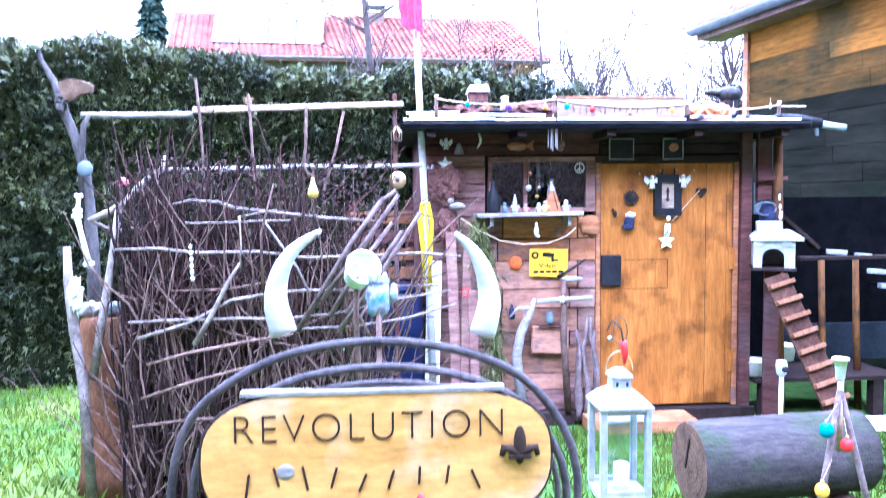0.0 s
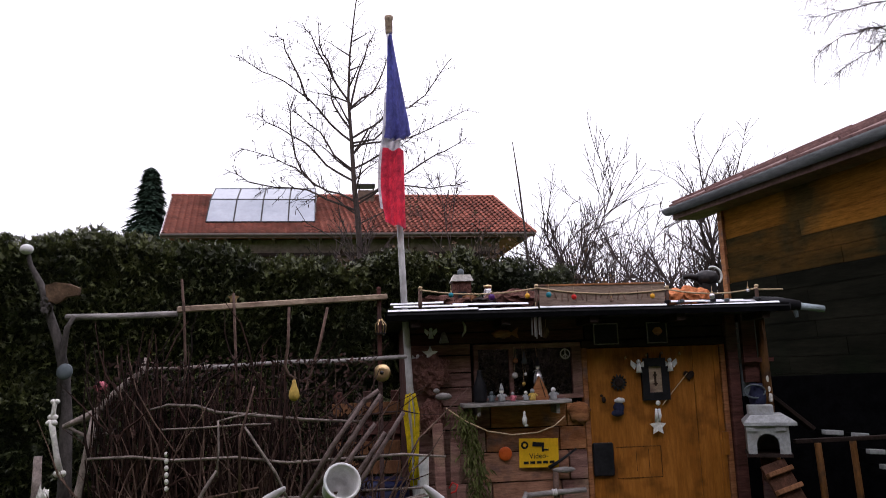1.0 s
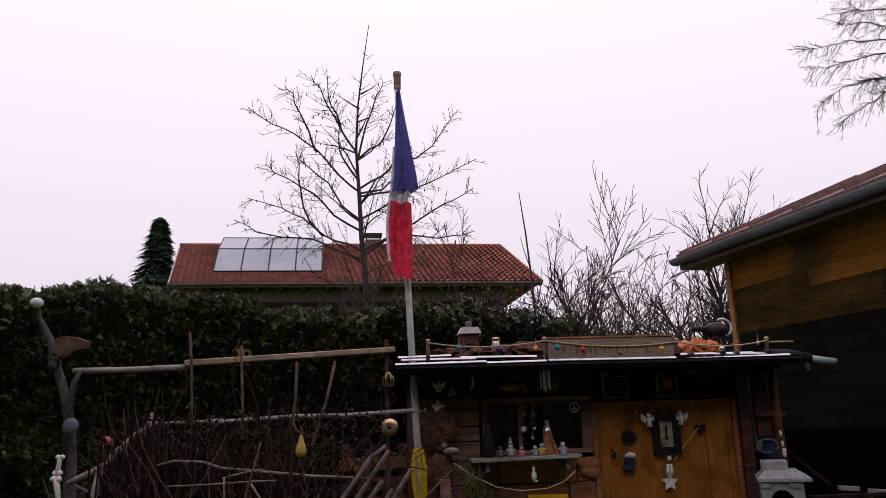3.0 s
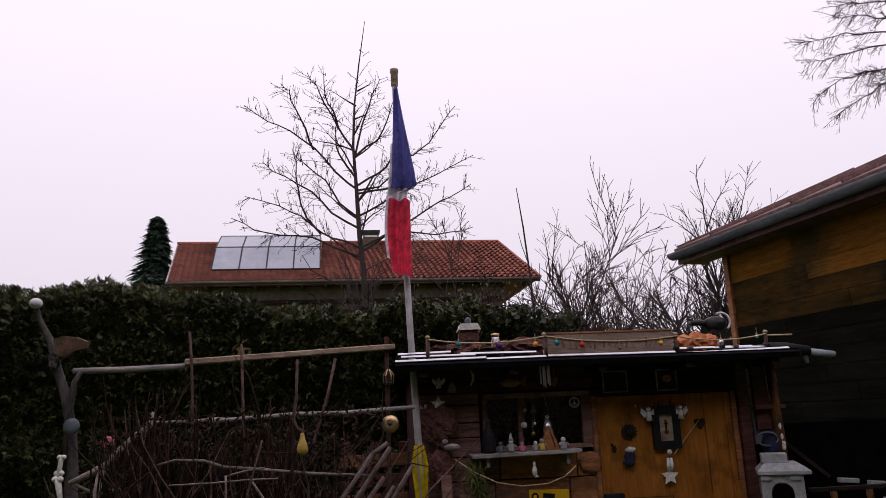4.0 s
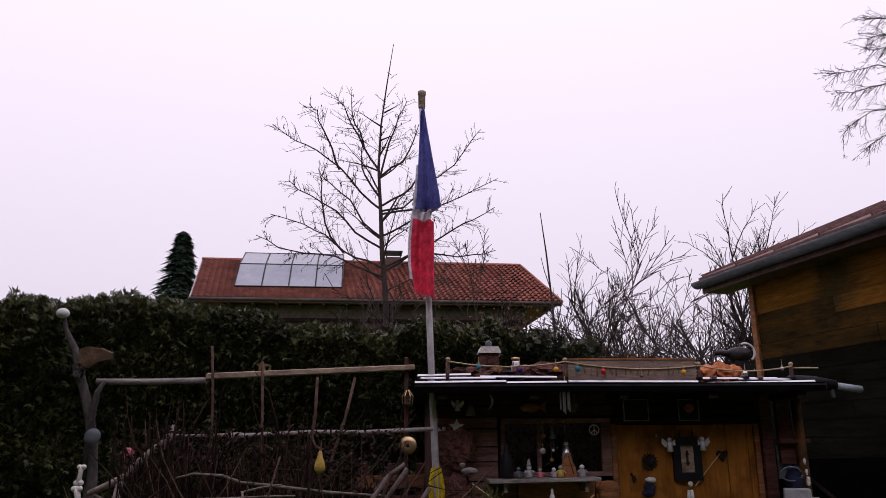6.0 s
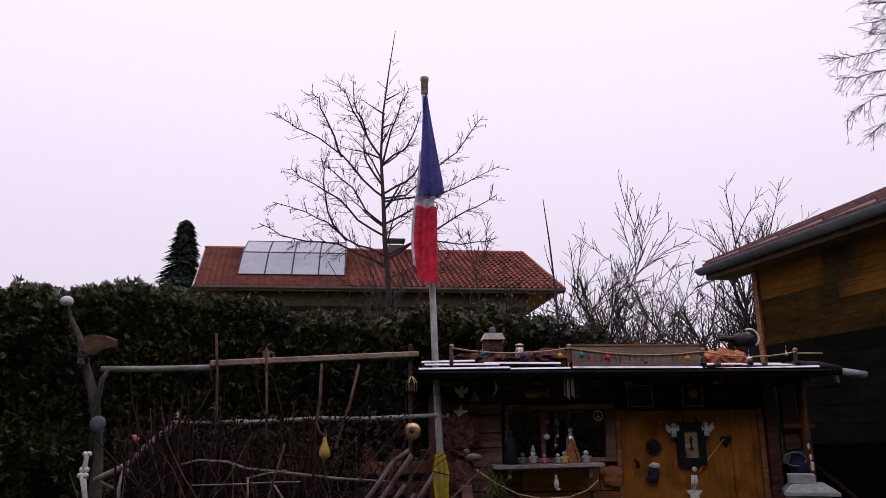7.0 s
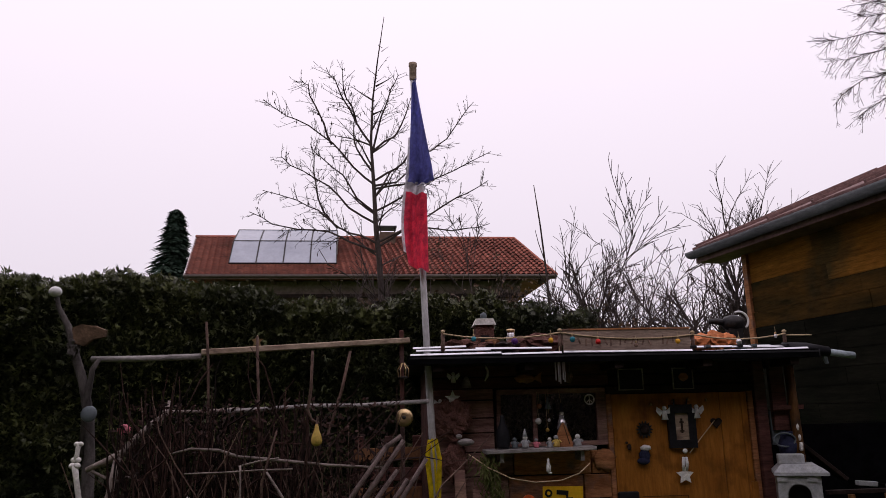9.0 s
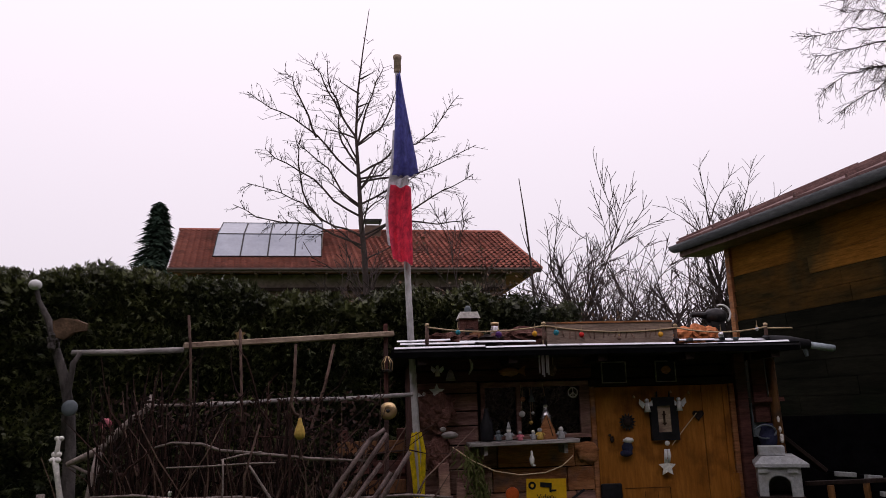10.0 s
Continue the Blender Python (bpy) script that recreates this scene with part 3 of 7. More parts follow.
def garden_tree():
    rng = random.Random(21)
    t = thing("bare_tree", (-0.55, 18, 0), "leafless young tree with rising limbs and withered leaves", "tree")
    bm = bmesh.new()
    trunk = [(-0.5, 18, 0), (-0.46, 18, 2.5), (-0.29, 18, 3.84), (-0.36, 18, 5.39), (-0.44, 18, 6.24), (-0.49, 18, 7.32), (-0.56, 18, 8.52), (-0.51, 18, 9.67), (-0.38, 18, 10.77), (-0.21, 18, 11.99)]
    tube(bm, trunk, [0.1, 0.09, 0.078, 0.07, 0.062, 0.048, 0.034, 0.024, 0.017, 0.008], 8)
    part("trunk", bm, M["bark"], t, smooth=True)
    limbs = (
        "-.46 7.38 -.98 7.84 -1.54 8.45 -2.10 8.88 -2.69 9.14 -3.22 9.53", "-1.54 8.45 -1.75 9.0 -1.97 9.55 -2.17 10.07 -2.36 10.23",
        "-.5 6.7 -.89 7.07 -1.26 7.68 -1.78 8.14 -2.05 8.41", "-.46 6.4 -1.1 6.84 -1.62 7.37 -1.99 7.63 -2.58 7.97 -2.84 8.23",
        "-.42 5.88 -.81 6.06 -1.38 6.28 -1.82 6.69 -2.37 6.95 -3.2 7.22", "-1.38 6.28 -1.75 6.69 -1.95 7.37 -1.98 8.13 -2.05 8.41",
        "-.41 5.66 -1.09 5.95 -1.59 6.17 -2.31 6.21 -2.88 6.35 -3.46 6.61", "-.45 7.5 .05 7.85 .42 8.24 .94 8.32 1.39 8.72 1.85 9.37 2.12 9.78",
        "-.45 7.36 .05 7.46 .42 7.79 .79 8.16", "-.45 7.28 .34 7.39 .93 7.43 1.52 7.67 2.43 8.14", "-.45 6.7 .05 6.97 .49 7.08 1.0 7.39",
        "-.4 5.9 .34 6.29 1.29 6.86 1.81 7.09 2.33 7.37", "-.4 5.8 .34 6.33 1.07 6.22 1.8 6.26 2.38 6.38", "-.52 8.23 -.29 9.18 -.03 9.99 .15 10.44",
        "-.52 8.25 .05 8.71 .34 9.27 .47 9.75", "-.56 8.46 -.92 9.01 -1.27 9.72 -1.46 10.17 -1.7 10.53", "-.92 9.01 -1.08 9.49 -1.27 9.89 -1.28 10.5",
        "-.45 7.08 -.1 7.69 .2 7.85", "-.5 7.69 -.91 8.3 -.99 8.77 -.96 9.25")
    leafy = bmesh.new()
    for text in limbs:
        n = [float(v) for v in text.split()]
        bm = bmesh.new()
        dy = rng.uniform(-0.5, 0.5) if n[0] > -0.6 else 0.0
        knots = [Vector((n[i], 18 + dy * i / len(n), n[i + 1])) for i in range(0, len(n), 2)]
        pts = []
        for a, b in zip(knots, knots[1:]):
            for u in (0.0, 0.5):
                pts.append(a.lerp(b, u) + Vector((rng.gauss(0, 0.02), rng.gauss(0, 0.02), rng.gauss(0, 0.02))) * (1 if pts else 0))
        pts.append(knots[-1])
        m = len(pts) - 1
        tube(bm, pts, [0.031 * (1 - 0.72 * i / m) for i in range(m + 1)], 5)
        ln = sum((q - p).length for p, q in zip(pts, pts[1:]))
        for _ in range(int(ln * 11)):
            s = rng.uniform(0.2, 0.99)
            i = min(int(s * m), m - 1)
            d = (pts[i + 1] - pts[i]).normalized()
            out = d.cross(Vector((rng.uniform(-0.4, 0.4), rng.uniform(-1, 1), rng.uniform(-0.4, 0.4)))).normalized()
            twigs(bm, pts[i].lerp(pts[i + 1], s * m - i), d * 0.75 + out * 0.8, rng.uniform(0.15, 0.7) * (1.15 - 0.5 * s), 0.009, 1, rng)
        for v in list(bm.verts)[::7]:
            leafy.verts.new(v.co)
        part("limb", bm, M["bark"], t)
    # finer limbs all round the stem
    for k in range(14):
        z = 5.3 + 5.0 * (k / 14) + rng.uniform(-0.1, 0.1)
        a = k * 2.4 + rng.uniform(-0.3, 0.3)
        x = -0.42 - 0.04 * (z - 5.3) if z < 8.6 else -0.55 + 0.08 * (z - 8.6)
        bm = bmesh.new()
        ln = (2.0 if z < 7.5 else 2.0 - 0.55 * (z - 7.5)) * rng.uniform(0.6, 1.0)
        twigs(bm, Vector((x, 18, z)), Vector((math.cos(a), math.sin(a) * 0.9, 0.72)), max(ln, 0.5), 0.026, 2, rng, 0.62)
        for v in list(bm.verts)[::9]:
            leafy.verts.new(v.co)
        part("limb", bm, M["bark"], t)
    bm = bmesh.new()
    for s in range(14):
        z = rng.uniform(8.8, 11.2)
        x = -0.5 + 0.4 * max(0, (z - 9.7) / 2.3)
        a = rng.uniform(0, 6.28)
        twigs(bm, Vector((x, 18, z)), Vector((math.cos(a), math.sin(a), 0.9)), rng.uniform(0.3, 0.8) * (12.2 - z) / 3, 0.012, 1, rng)
    tagged(part("crown_top", bm, M["bark"], t), kind="stuff")
    dead_leaves(t, leafy, 420, rng, M["bark"])
    leafy.free()


garden_tree()


def shrub(x, y, stems, height, lean, seed, name, label, category="shrub", thick=0.03, base=0.0, width=0.8):
    rng = random.Random(seed)
    t = thing(name, (x, y, base), label, category)
    for k in range(stems):
        bm = bmesh.new()
        a = rng.uniform(0, 6.28)
        p = Vector((x + rng.uniform(-width, width) * 0.4, y + rng.uniform(-0.4, 0.4), base))
        way = Vector((lean * math.cos(a), 0.6 * lean * math.sin(a), 1))
        twigs(bm, p, way, height * rng.uniform(0.72, 1.03), thick * 1.25 * rng.uniform(0.7, 1.3), 2, rng, 0.5, 0.0, 0.008)
        part("stem", bm, M["bark"], t)
    return t


SHRUB = "leafless shrub with many thin upright stems"
shrub(3.1, 15.9, 4, 5.7, 0.3, 31, "bare_shrub", SHRUB)
sapling = thing("bare_sapling", (3.4, 16.0, 0), "single tall thin leafless sapling", "tree")
rod("stem", sapling, [(3.42, 16, 0), (3.4, 16, 2.6), (3.33, 16, 4.6), (3.24, 16, 5.8), (3.14, 16, 6.74)], [0.03, 0.028, 0.024, 0.018, 0.009], M["bark"], 6)
rod("twig", sapling, [(3.36, 16, 4.0), (3.5, 16, 4.5), (3.55, 16, 5.0)], [0.012, 0.01, 0.006], M["bark"], 5)
rod("twig", sapling, [(3.3, 16, 5.0), (3.18, 16, 5.4), (3.12, 16, 5.7)], [0.011, 0.009, 0.006], M["bark"], 5)
shrub(4.1, 16.2, 4, 5.8, 0.3, 32, "bare_shrub", SHRUB)
shrub(5.1, 17.0, 3, 5.5, 0.22, 33, "bare_shrub", SHRUB)
shrub(1.9, 13.5, 3, 5.1, 0.36, 34, "bare_shrub", SHRUB)
shrub(0.6, 12.5, 4, 4.3, 0.4, 35, "bare_shrub", SHRUB)
FRUIT = "leafless bushy fruit tree with dense twigs"
shrub(6.2, 18.0, 3, 5.6, 0.24, 38, "bare_fruit_tree", FRUIT, "tree", 0.05)
shrub(7.6, 18.8, 4, 6.6, 0.26, 36, "bare_fruit_tree", FRUIT, "tree", 0.08)
shrub(8.7, 19.0, 5, 6.5, 0.2, 37, "bare_fruit_tree", FRUIT, "tree", 0.085)
shrub(9.4, 19.2, 4, 7.9, 0.1, 39, "bare_fruit_tree", FRUIT, "tree", 0.075)
shrub(-1.2, 12.5, 5, 4.0, 0.4, 40, "bare_shrub", SHRUB)
shrub(17.8, 29.5, 5, 7.5, 0.16, 41, "bare_fruit_tree", FRUIT, "tree", 0.06)
shrub(20.3, 29.5, 5, 9.3, 0.16, 42, "bare_fruit_tree", FRUIT, "tree", 0.06)


M["dry_leaf"] = surface("dry_brown_leaf", (0.05, 0.028, 0.014), (0.15, 0.085, 0.04), 0.7, (2, 2, 2), 9, 0, island=0.6, spec=0.3)
M["ivy"] = surface("ivy_leaf", (0.015, 0.035, 0.01), (0.05, 0.09, 0.025), 0.5, (2, 2, 2), 9, 0, island=0.5, spec=0.4)


def leafy_bush(name, c, size, count, leaf, mat, seed, label, stems=9):
    """A bush of thin stems with many small leaves in uneven clumps."""
    rng = random.Random(seed)
    t = thing(name, (c[0], c[1], 0), label, "bush")
    bm = bmesh.new()
    tips = []
    for k in range(stems):
        p = Vector((c[0] + rng.uniform(-0.5, 0.5) * size[0], c[1] + rng.uniform(-0.4, 0.4) * size[1], 0))
        before = len(bm.verts)
        twigs(bm, p, Vector((rng.gauss(0, 0.25), rng.gauss(0, 0.2), 1)), size[2] * rng.uniform(0.75, 1.05), 0.016, 1, rng, 0.7, 0.0, 0.004)
        bm.verts.ensure_lookup_table()
        tips += [bm.verts[i].co.copy() for i in range(before, len(bm.verts), 5)]
    tagged(part("stem_tangle", bm, M["bark"], t), kind="stuff")
    tips = [p for p in tips if p.z > 0.25 * size[2]]
    verts, faces = [], []
    for _ in range(count):
        p = rng.choice(tips) + Vector((rng.gauss(0, 0.07), rng.gauss(0, 0.07), rng.gauss(0, 0.07)))
        d = Vector((rng.gauss(0, 1), rng.gauss(0, 1), rng.gauss(0, 1) - 0.6)).normalized() * leaf * rng.uniform(0.6, 1.3)
        w = d.cross(Vector((rng.gauss(0, 1), rng.gauss(0, 1), 0.3))).normalized() * leaf * 0.3
        i = len(verts)
        verts += [p, p + d * 0.5 + w, p + d, p + d * 0.5 - w]
        faces.append((i, i + 1, i + 2, i + 3))
    me = bpy.data.meshes.new("leaves")
    me.from_pydata([v - t.location for v in verts], [], faces)
    me.materials.append(mat)
    o = new("leaves", me)
    o.parent = t
    tagged(o, kind="stuff")


leafy_bush("brown_bush", (0.9, 8.9), (1.6, 0.8, 3.35), 5200, 0.06, M["dry_leaf"], 83, "bush with withered brown leaves behind the shed roof", 12)
leafy_bush("green_bush", (-0.15, 5.0), (0.5, 0.2, 0.52), 1300, 0.045, M["ivy"], 85, "low dark green leafy plant behind the fence", 8)


def hanging_tree():
    rng = random.Random(44)
    t = thing("tall_bare_tree", (19.6, 23, 0), "tall leafless tree with drooping twigs behind the timber building", "tree")
    part("trunk", tubed([(19.6, 23, 0), (19.5, 23, 6), (19.3, 23, 12), (19.0, 23, 18)], [0.45, 0.4, 0.3, 0.12]), M["bark"], t, smooth=True)
    # boughs that sweep out and hang at their ends
    for x1, z1, z0, drop in ((14.7, 13.95, 14.6, 0.3), (15.1, 13.4, 14.2, 0.2), (14.7, 11.7, 13.4, 0.9), (15.3, 10.9, 12.9, 0.9), (16.2, 15.3, 15.6, 0.2), (15.9, 14.8, 15.0, 0.1), (16.6, 16.4, 16.0, 0.0), (16.5, 12.6, 12.4, 0.5)):
        bm = bmesh.new()
        a, b = Vector((19.4, 23, z0)), Vector((x1, 23 + rng.uniform(-0.6, 0.6), z1))
        pts = [a.lerp(b, k / 10) + Vector((rng.gauss(0, 0.05), rng.gauss(0, 0.05), drop * (1 - (k / 10) ** 2) * k / 10 + rng.gauss(0, 0.04))) for k in range(11)]
        tube(bm, pts, [0.036 * (1 - 0.82 * k / 10) for k in range(11)], 5, False)
        for _ in range(46):
            s = rng.uniform(0.3, 0.98)
            i = min(int(s * 10), 9)
            d = (pts[i + 1] - pts[i]).normalized()
            out = d.cross(Vector((rng.uniform(-1, 1), rng.uniform(-1, 1), rng.uniform(-1, 1)))).normalized()
            twigs(bm, pts[i].lerp(pts[i + 1], s * 10 - i), d * 0.9 + out * 0.7 - Vector((0, 0, 0.35)), rng.uniform(0.25, 0.95), 0.012, 1, rng, 0.6, 0.06, 0.0065)
        part("limb", bm, M["bark"], t)


hanging_tree()


def spruce(x, y, h, seed):
    rng = random.Random(seed)
    t = thing("spruce", (x, y, 0), "narrow dark green spruce behind the house", "tree")
    part("trunk", tubed([(x, y, 0), (x, y, h)], [0.22, 0.03]), M["bark"], t)
    verts, faces = [], []
    for _ in range(12000):
        z = h * (0.35 + 0.65 * rng.random() ** 1.2)
        a0 = rng.uniform(0, 6.28)
        rad = (4.3 * (1 - z / h) + 0.05) * (0.62 + 0.38 * (1 - (z * 1.7 + 0.15 * math.sin(3 * a0)) % 1.0))
        rad *= 1 + 0.55 * noise.noise(Vector((math.cos(a0) * 1.4, math.sin(a0) * 1.4, z * 1.25)))
        a = a0
        rr = rad * rng.random() ** 0.6
        p = Vector((rr * math.cos(a), rr * math.sin(a), z - 0.12 * rr))
        out = Vector((math.cos(a), math.sin(a), -0.45)) * rng.uniform(0.2, 0.5)
        sd = Vector((-math.sin(a), math.cos(a), rng.uniform(-0.5, 0.5))) * 0.09
        i = len(verts)
        verts += [p - sd, p + sd, p + out]
        faces.append((i, i + 1, i + 2))
    me = bpy.data.meshes.new("crown")
    me.from_pydata(verts, [], faces)
    me.materials.append(M["spruce"])
    c = new("crown", me)
    c.parent = t


spruce(-11.75, 40, 12.9, 51)

# ------------------------------------------------------------------ shed: floor, walls, roof
FY = 5.3
shed_base = solo("shed_floor", span(0.27, 2.66, 5.22, 7.3, 0.0, 0.1, 0.006), M["dark_wood"], "dark timber floor and sill of the shed", "floor", kind="structure")


def plank_wall():
    w = solo("wall_front", span(0.30, 0.72, FY + 0.03, FY + 0.07, 0.1, 2.085), M["dark_wood"], "shed front of mixed weathered and tan boards", "wall", kind="structure")
    rng = random.Random(61)

    def plank(x0, x1, z0, z1, mat, proud=0.0):
        d = rng.uniform(0, 0.012) + proud
        r = Matrix.Rotation(rng.gauss(0, 0.006), 3, "Y")
        part("board", boxed(((x0 + x1) / 2, FY + 0.008 - d, (z0 + z1) / 2), (x1 - x0 - 0.006, 0.036, z1 - z0 - 0.008), r, 0.003), mat, w)

    # lintel band
    for z0, z1 in ((1.93, 2.01), (2.01, 2.09)):
        plank(0.28, 1.52, z0, z1, M["wood_red"])
        plank(1.52, 2.6, z0, z1, M["dark_wood"])
    # beside the window
    z = 1.5
    for hgt in (0.13, 0.1, 0.12, 0.08):
        plank(0.28, 0.70, z, z + hgt, M["wood_mauve"])
        z += hgt
    # under the window
    z = 0.1
    k = 0
    for hgt in (0.15, 0.12, 0.2, 0.1, 0.17, 0.14, 0.2, 0.16, 0.16):
        cut = rng.uniform(0.72, 0.86)
        cut2 = 1.3 if k % 2 else 1.36
        m1 = M["wood_tan"] if k in (7, 8) else M["wood_mauve"] if k in (0, 3) else M["wood_salmon"]
        plank(0.28, cut, z, z + hgt, M["wood_mauve"])
        plank(cut, cut2, z, z + hgt, m1, 0.006)
        plank(cut2, 1.49, z, z + hgt, M["wood_tan"] if k > 6 else M["wood_mauve"], 0.01)
        z += hgt
        k += 1
    return w


plank_wall()
solo("wall_left", span(0.24, 0.28, FY + 0.02, 7.3, 0.1, 2.085), M["wood_red"], "dark red board side wall of the shed", "wall", kind="structure")
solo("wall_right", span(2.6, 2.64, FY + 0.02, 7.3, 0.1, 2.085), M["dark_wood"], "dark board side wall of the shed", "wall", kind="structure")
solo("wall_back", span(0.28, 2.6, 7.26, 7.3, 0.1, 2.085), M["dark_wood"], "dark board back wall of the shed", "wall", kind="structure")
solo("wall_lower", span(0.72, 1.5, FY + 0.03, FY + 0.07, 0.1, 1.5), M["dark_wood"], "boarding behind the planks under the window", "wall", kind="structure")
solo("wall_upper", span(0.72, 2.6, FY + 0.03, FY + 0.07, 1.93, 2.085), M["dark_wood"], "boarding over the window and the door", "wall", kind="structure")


def shed_roof():
    r = thing("shed_roof", (1.5, 6.1, 2.09), "flat black felt roof with shining metal edge strips", "roof")
    part("deck", boxed((1.49, 6.15, 2.12), (2.76, 2.5, 0.05), Matrix.Rotation(radians(0.6), 3, "X"), 0.006), M["felt"], r)
    part("front_board", span(0.1, 2.86, 4.9, 4.925, 2.08, 2.135), M["near_black"], r, "black front board")
    rng = random.Random(5)
    # bright strips along the front edge, tilted so that they mirror the sky
    for x0, x1, z, y in ((0.12, 0.72, 2.145, 4.93), (0.72, 1.12, 2.14, 4.92), (1.13, 2.0, 2.142, 4.915), (2.0, 2.8, 2.135, 4.92), (0.16, 0.66, 2.175, 5.0), (0.14, 0.5, 2.2, 5.05), (0.56, 1.08, 2.185, 5.04), (2.05, 2.6, 2.17, 5.03), (2.3, 2.8, 2.16, 4.98)):
        part("edge_strip", boxed(((x0 + x1) / 2, y, z), (x1 - x0, 0.022, 0.007), Matrix.Rotation(rng.gauss(0, 0.008), 3, "Y") @ Matrix.Rotation(radians(38), 3, "X"), 0.002), M["tin"], r, "bright metal strip")
    for x in (0.3, 0.9, 1.5, 2.1, 2.7):
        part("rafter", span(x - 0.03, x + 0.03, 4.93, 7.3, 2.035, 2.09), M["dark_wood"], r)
    return r


shed_roof()


M["dark_edge"] = surface("dark_pine_edge", (0.05, 0.02, 0.006), (0.12, 0.045, 0.01), 0.7, (20, 20, 20), 60, 0.1)


def door():
    d = thing("door_1", (2.0, FY, 0.1), "closed varnished orange pine shed door", "door", kind="structure")
    x0, x1, z0, z1 = 1.53, 2.50, 0.12, 1.87
    part("panel", span(x0, 2.3, FY - 0.02, FY + 0.02, z0, z1, 0.002), M["door"], d)
    part("panel", span(2.303, x1, FY - 0.021, FY + 0.019, z0, z1, 0.002), M["door"], d)
    part("edge_strip", span(2.455, 2.475, FY - 0.03, FY - 0.02, z0 + 0.05, z1 - 0.02), M["door"], d)
    part("jamb", span(1.49, 1.526, FY - 0.03, FY + 0.04, 0.1, 1.9, 0.004), M["wood_tan"], d)
    part("jamb", span(2.505, 2.545, FY - 0.03, FY + 0.04, 0.1, 1.9, 0.004), M["wood_tan"], d)
    part("head", span(1.49, 2.545, FY - 0.035, FY + 0.04, 1.875, 1.925, 0.004), M["dark_wood"], d)
    for z in (0.35, 1.1):
        part("hinge", span(2.47, 2.515, FY - 0.038, FY - 0.03, z, z + 0.16), M["door"], d)
    part("knob", lathe(bmesh.new(), [(0.008, 0), (0.008, 0.03), (0.02, 0.035), (0.022, 0.05), (0.012, 0.06)], (1.585, FY - 0.02, 0.62), 12, (0, -1, 0)), M["alu"], d, "round metal knob", True)
    part("letter_box", boxed((1.6, FY - 0.035, 1.105), (0.145, 0.03, 0.225), None, 0.008), M["black"], d, "black metal box on the door")
    # small hatch outlined on the door by thin dark strips
    for c, s in (((1.86, FY - 0.021, 1.18), (0.32, 0.004, 0.005)), ((1.86, FY - 0.021, 0.97), (0.32, 0.004, 0.005)), ((2.02, FY - 0.021, 1.075), (0.005, 0.004, 0.21)), ((1.93, FY - 0.021, 1.075), (0.003, 0.003, 0.17)), ((1.84, FY - 0.021, 1.085), (0.003, 0.003, 0.14))):
        part("groove_strip", boxed(c, s), M["dark_edge"], d)
    return d


door()
solo("corner_post", span(2.55, 2.63, FY - 0.06, FY + 0.03, 0.0, 2.085, 0.005), M["wood_red"], "dark red corner post beside the shed door", "post", kind="structure")


def window():
    w = thing("window_1", (1.1, FY, 1.55), "shed window with grey frame and dark panes", "window", kind="structure")
    x0, x1, z0, z1 = 0.72, 1.49, 1.53, 1.92
    for n, b in (("frame_top", (x0, x1, z1 - 0.035, z1)), ("frame_bottom", (x0, x1, z0, z0 + 0.03)), ("frame_side", (x0, x0 + 0.03, z0 + 0.03, z1 - 0.035)), ("frame_side", (x1 - 0.07, x1, z0 + 0.03, z1 - 0.035)), ("mullion", (0.97, 1.0, z0 + 0.03, z1 - 0.035))):
        part(n, span(b[0], b[1], FY - 0.02, FY + 0.03, b[2], b[3], 0.003), M["wood_mauve"], w)
    for a, b in ((x0 + 0.03, 0.97), (1.0, x1 - 0.07)):
        part("pane", span(a, b, FY + 0.008, FY + 0.012, z0 + 0.03, z1 - 0.035), M["glass"], w)
    return w


window()
sh = thing("window_shelf", (1.0, 5.18, 1.5), "grey weathered wooden shelf under the shed window", "shelf")
part("board", boxed((0.98, 5.17, 1.515), (0.74, 0.22, 0.026), Matrix.Rotation(radians(-0.8), 3, "Y"), 0.004), M["grey_wood"], sh)
for x in (0.72, 1.26):
    part("bracket", span(x - 0.012, x + 0.012, 5.1, 5.27, 1.44, 1.5), M["grey_wood"], sh)


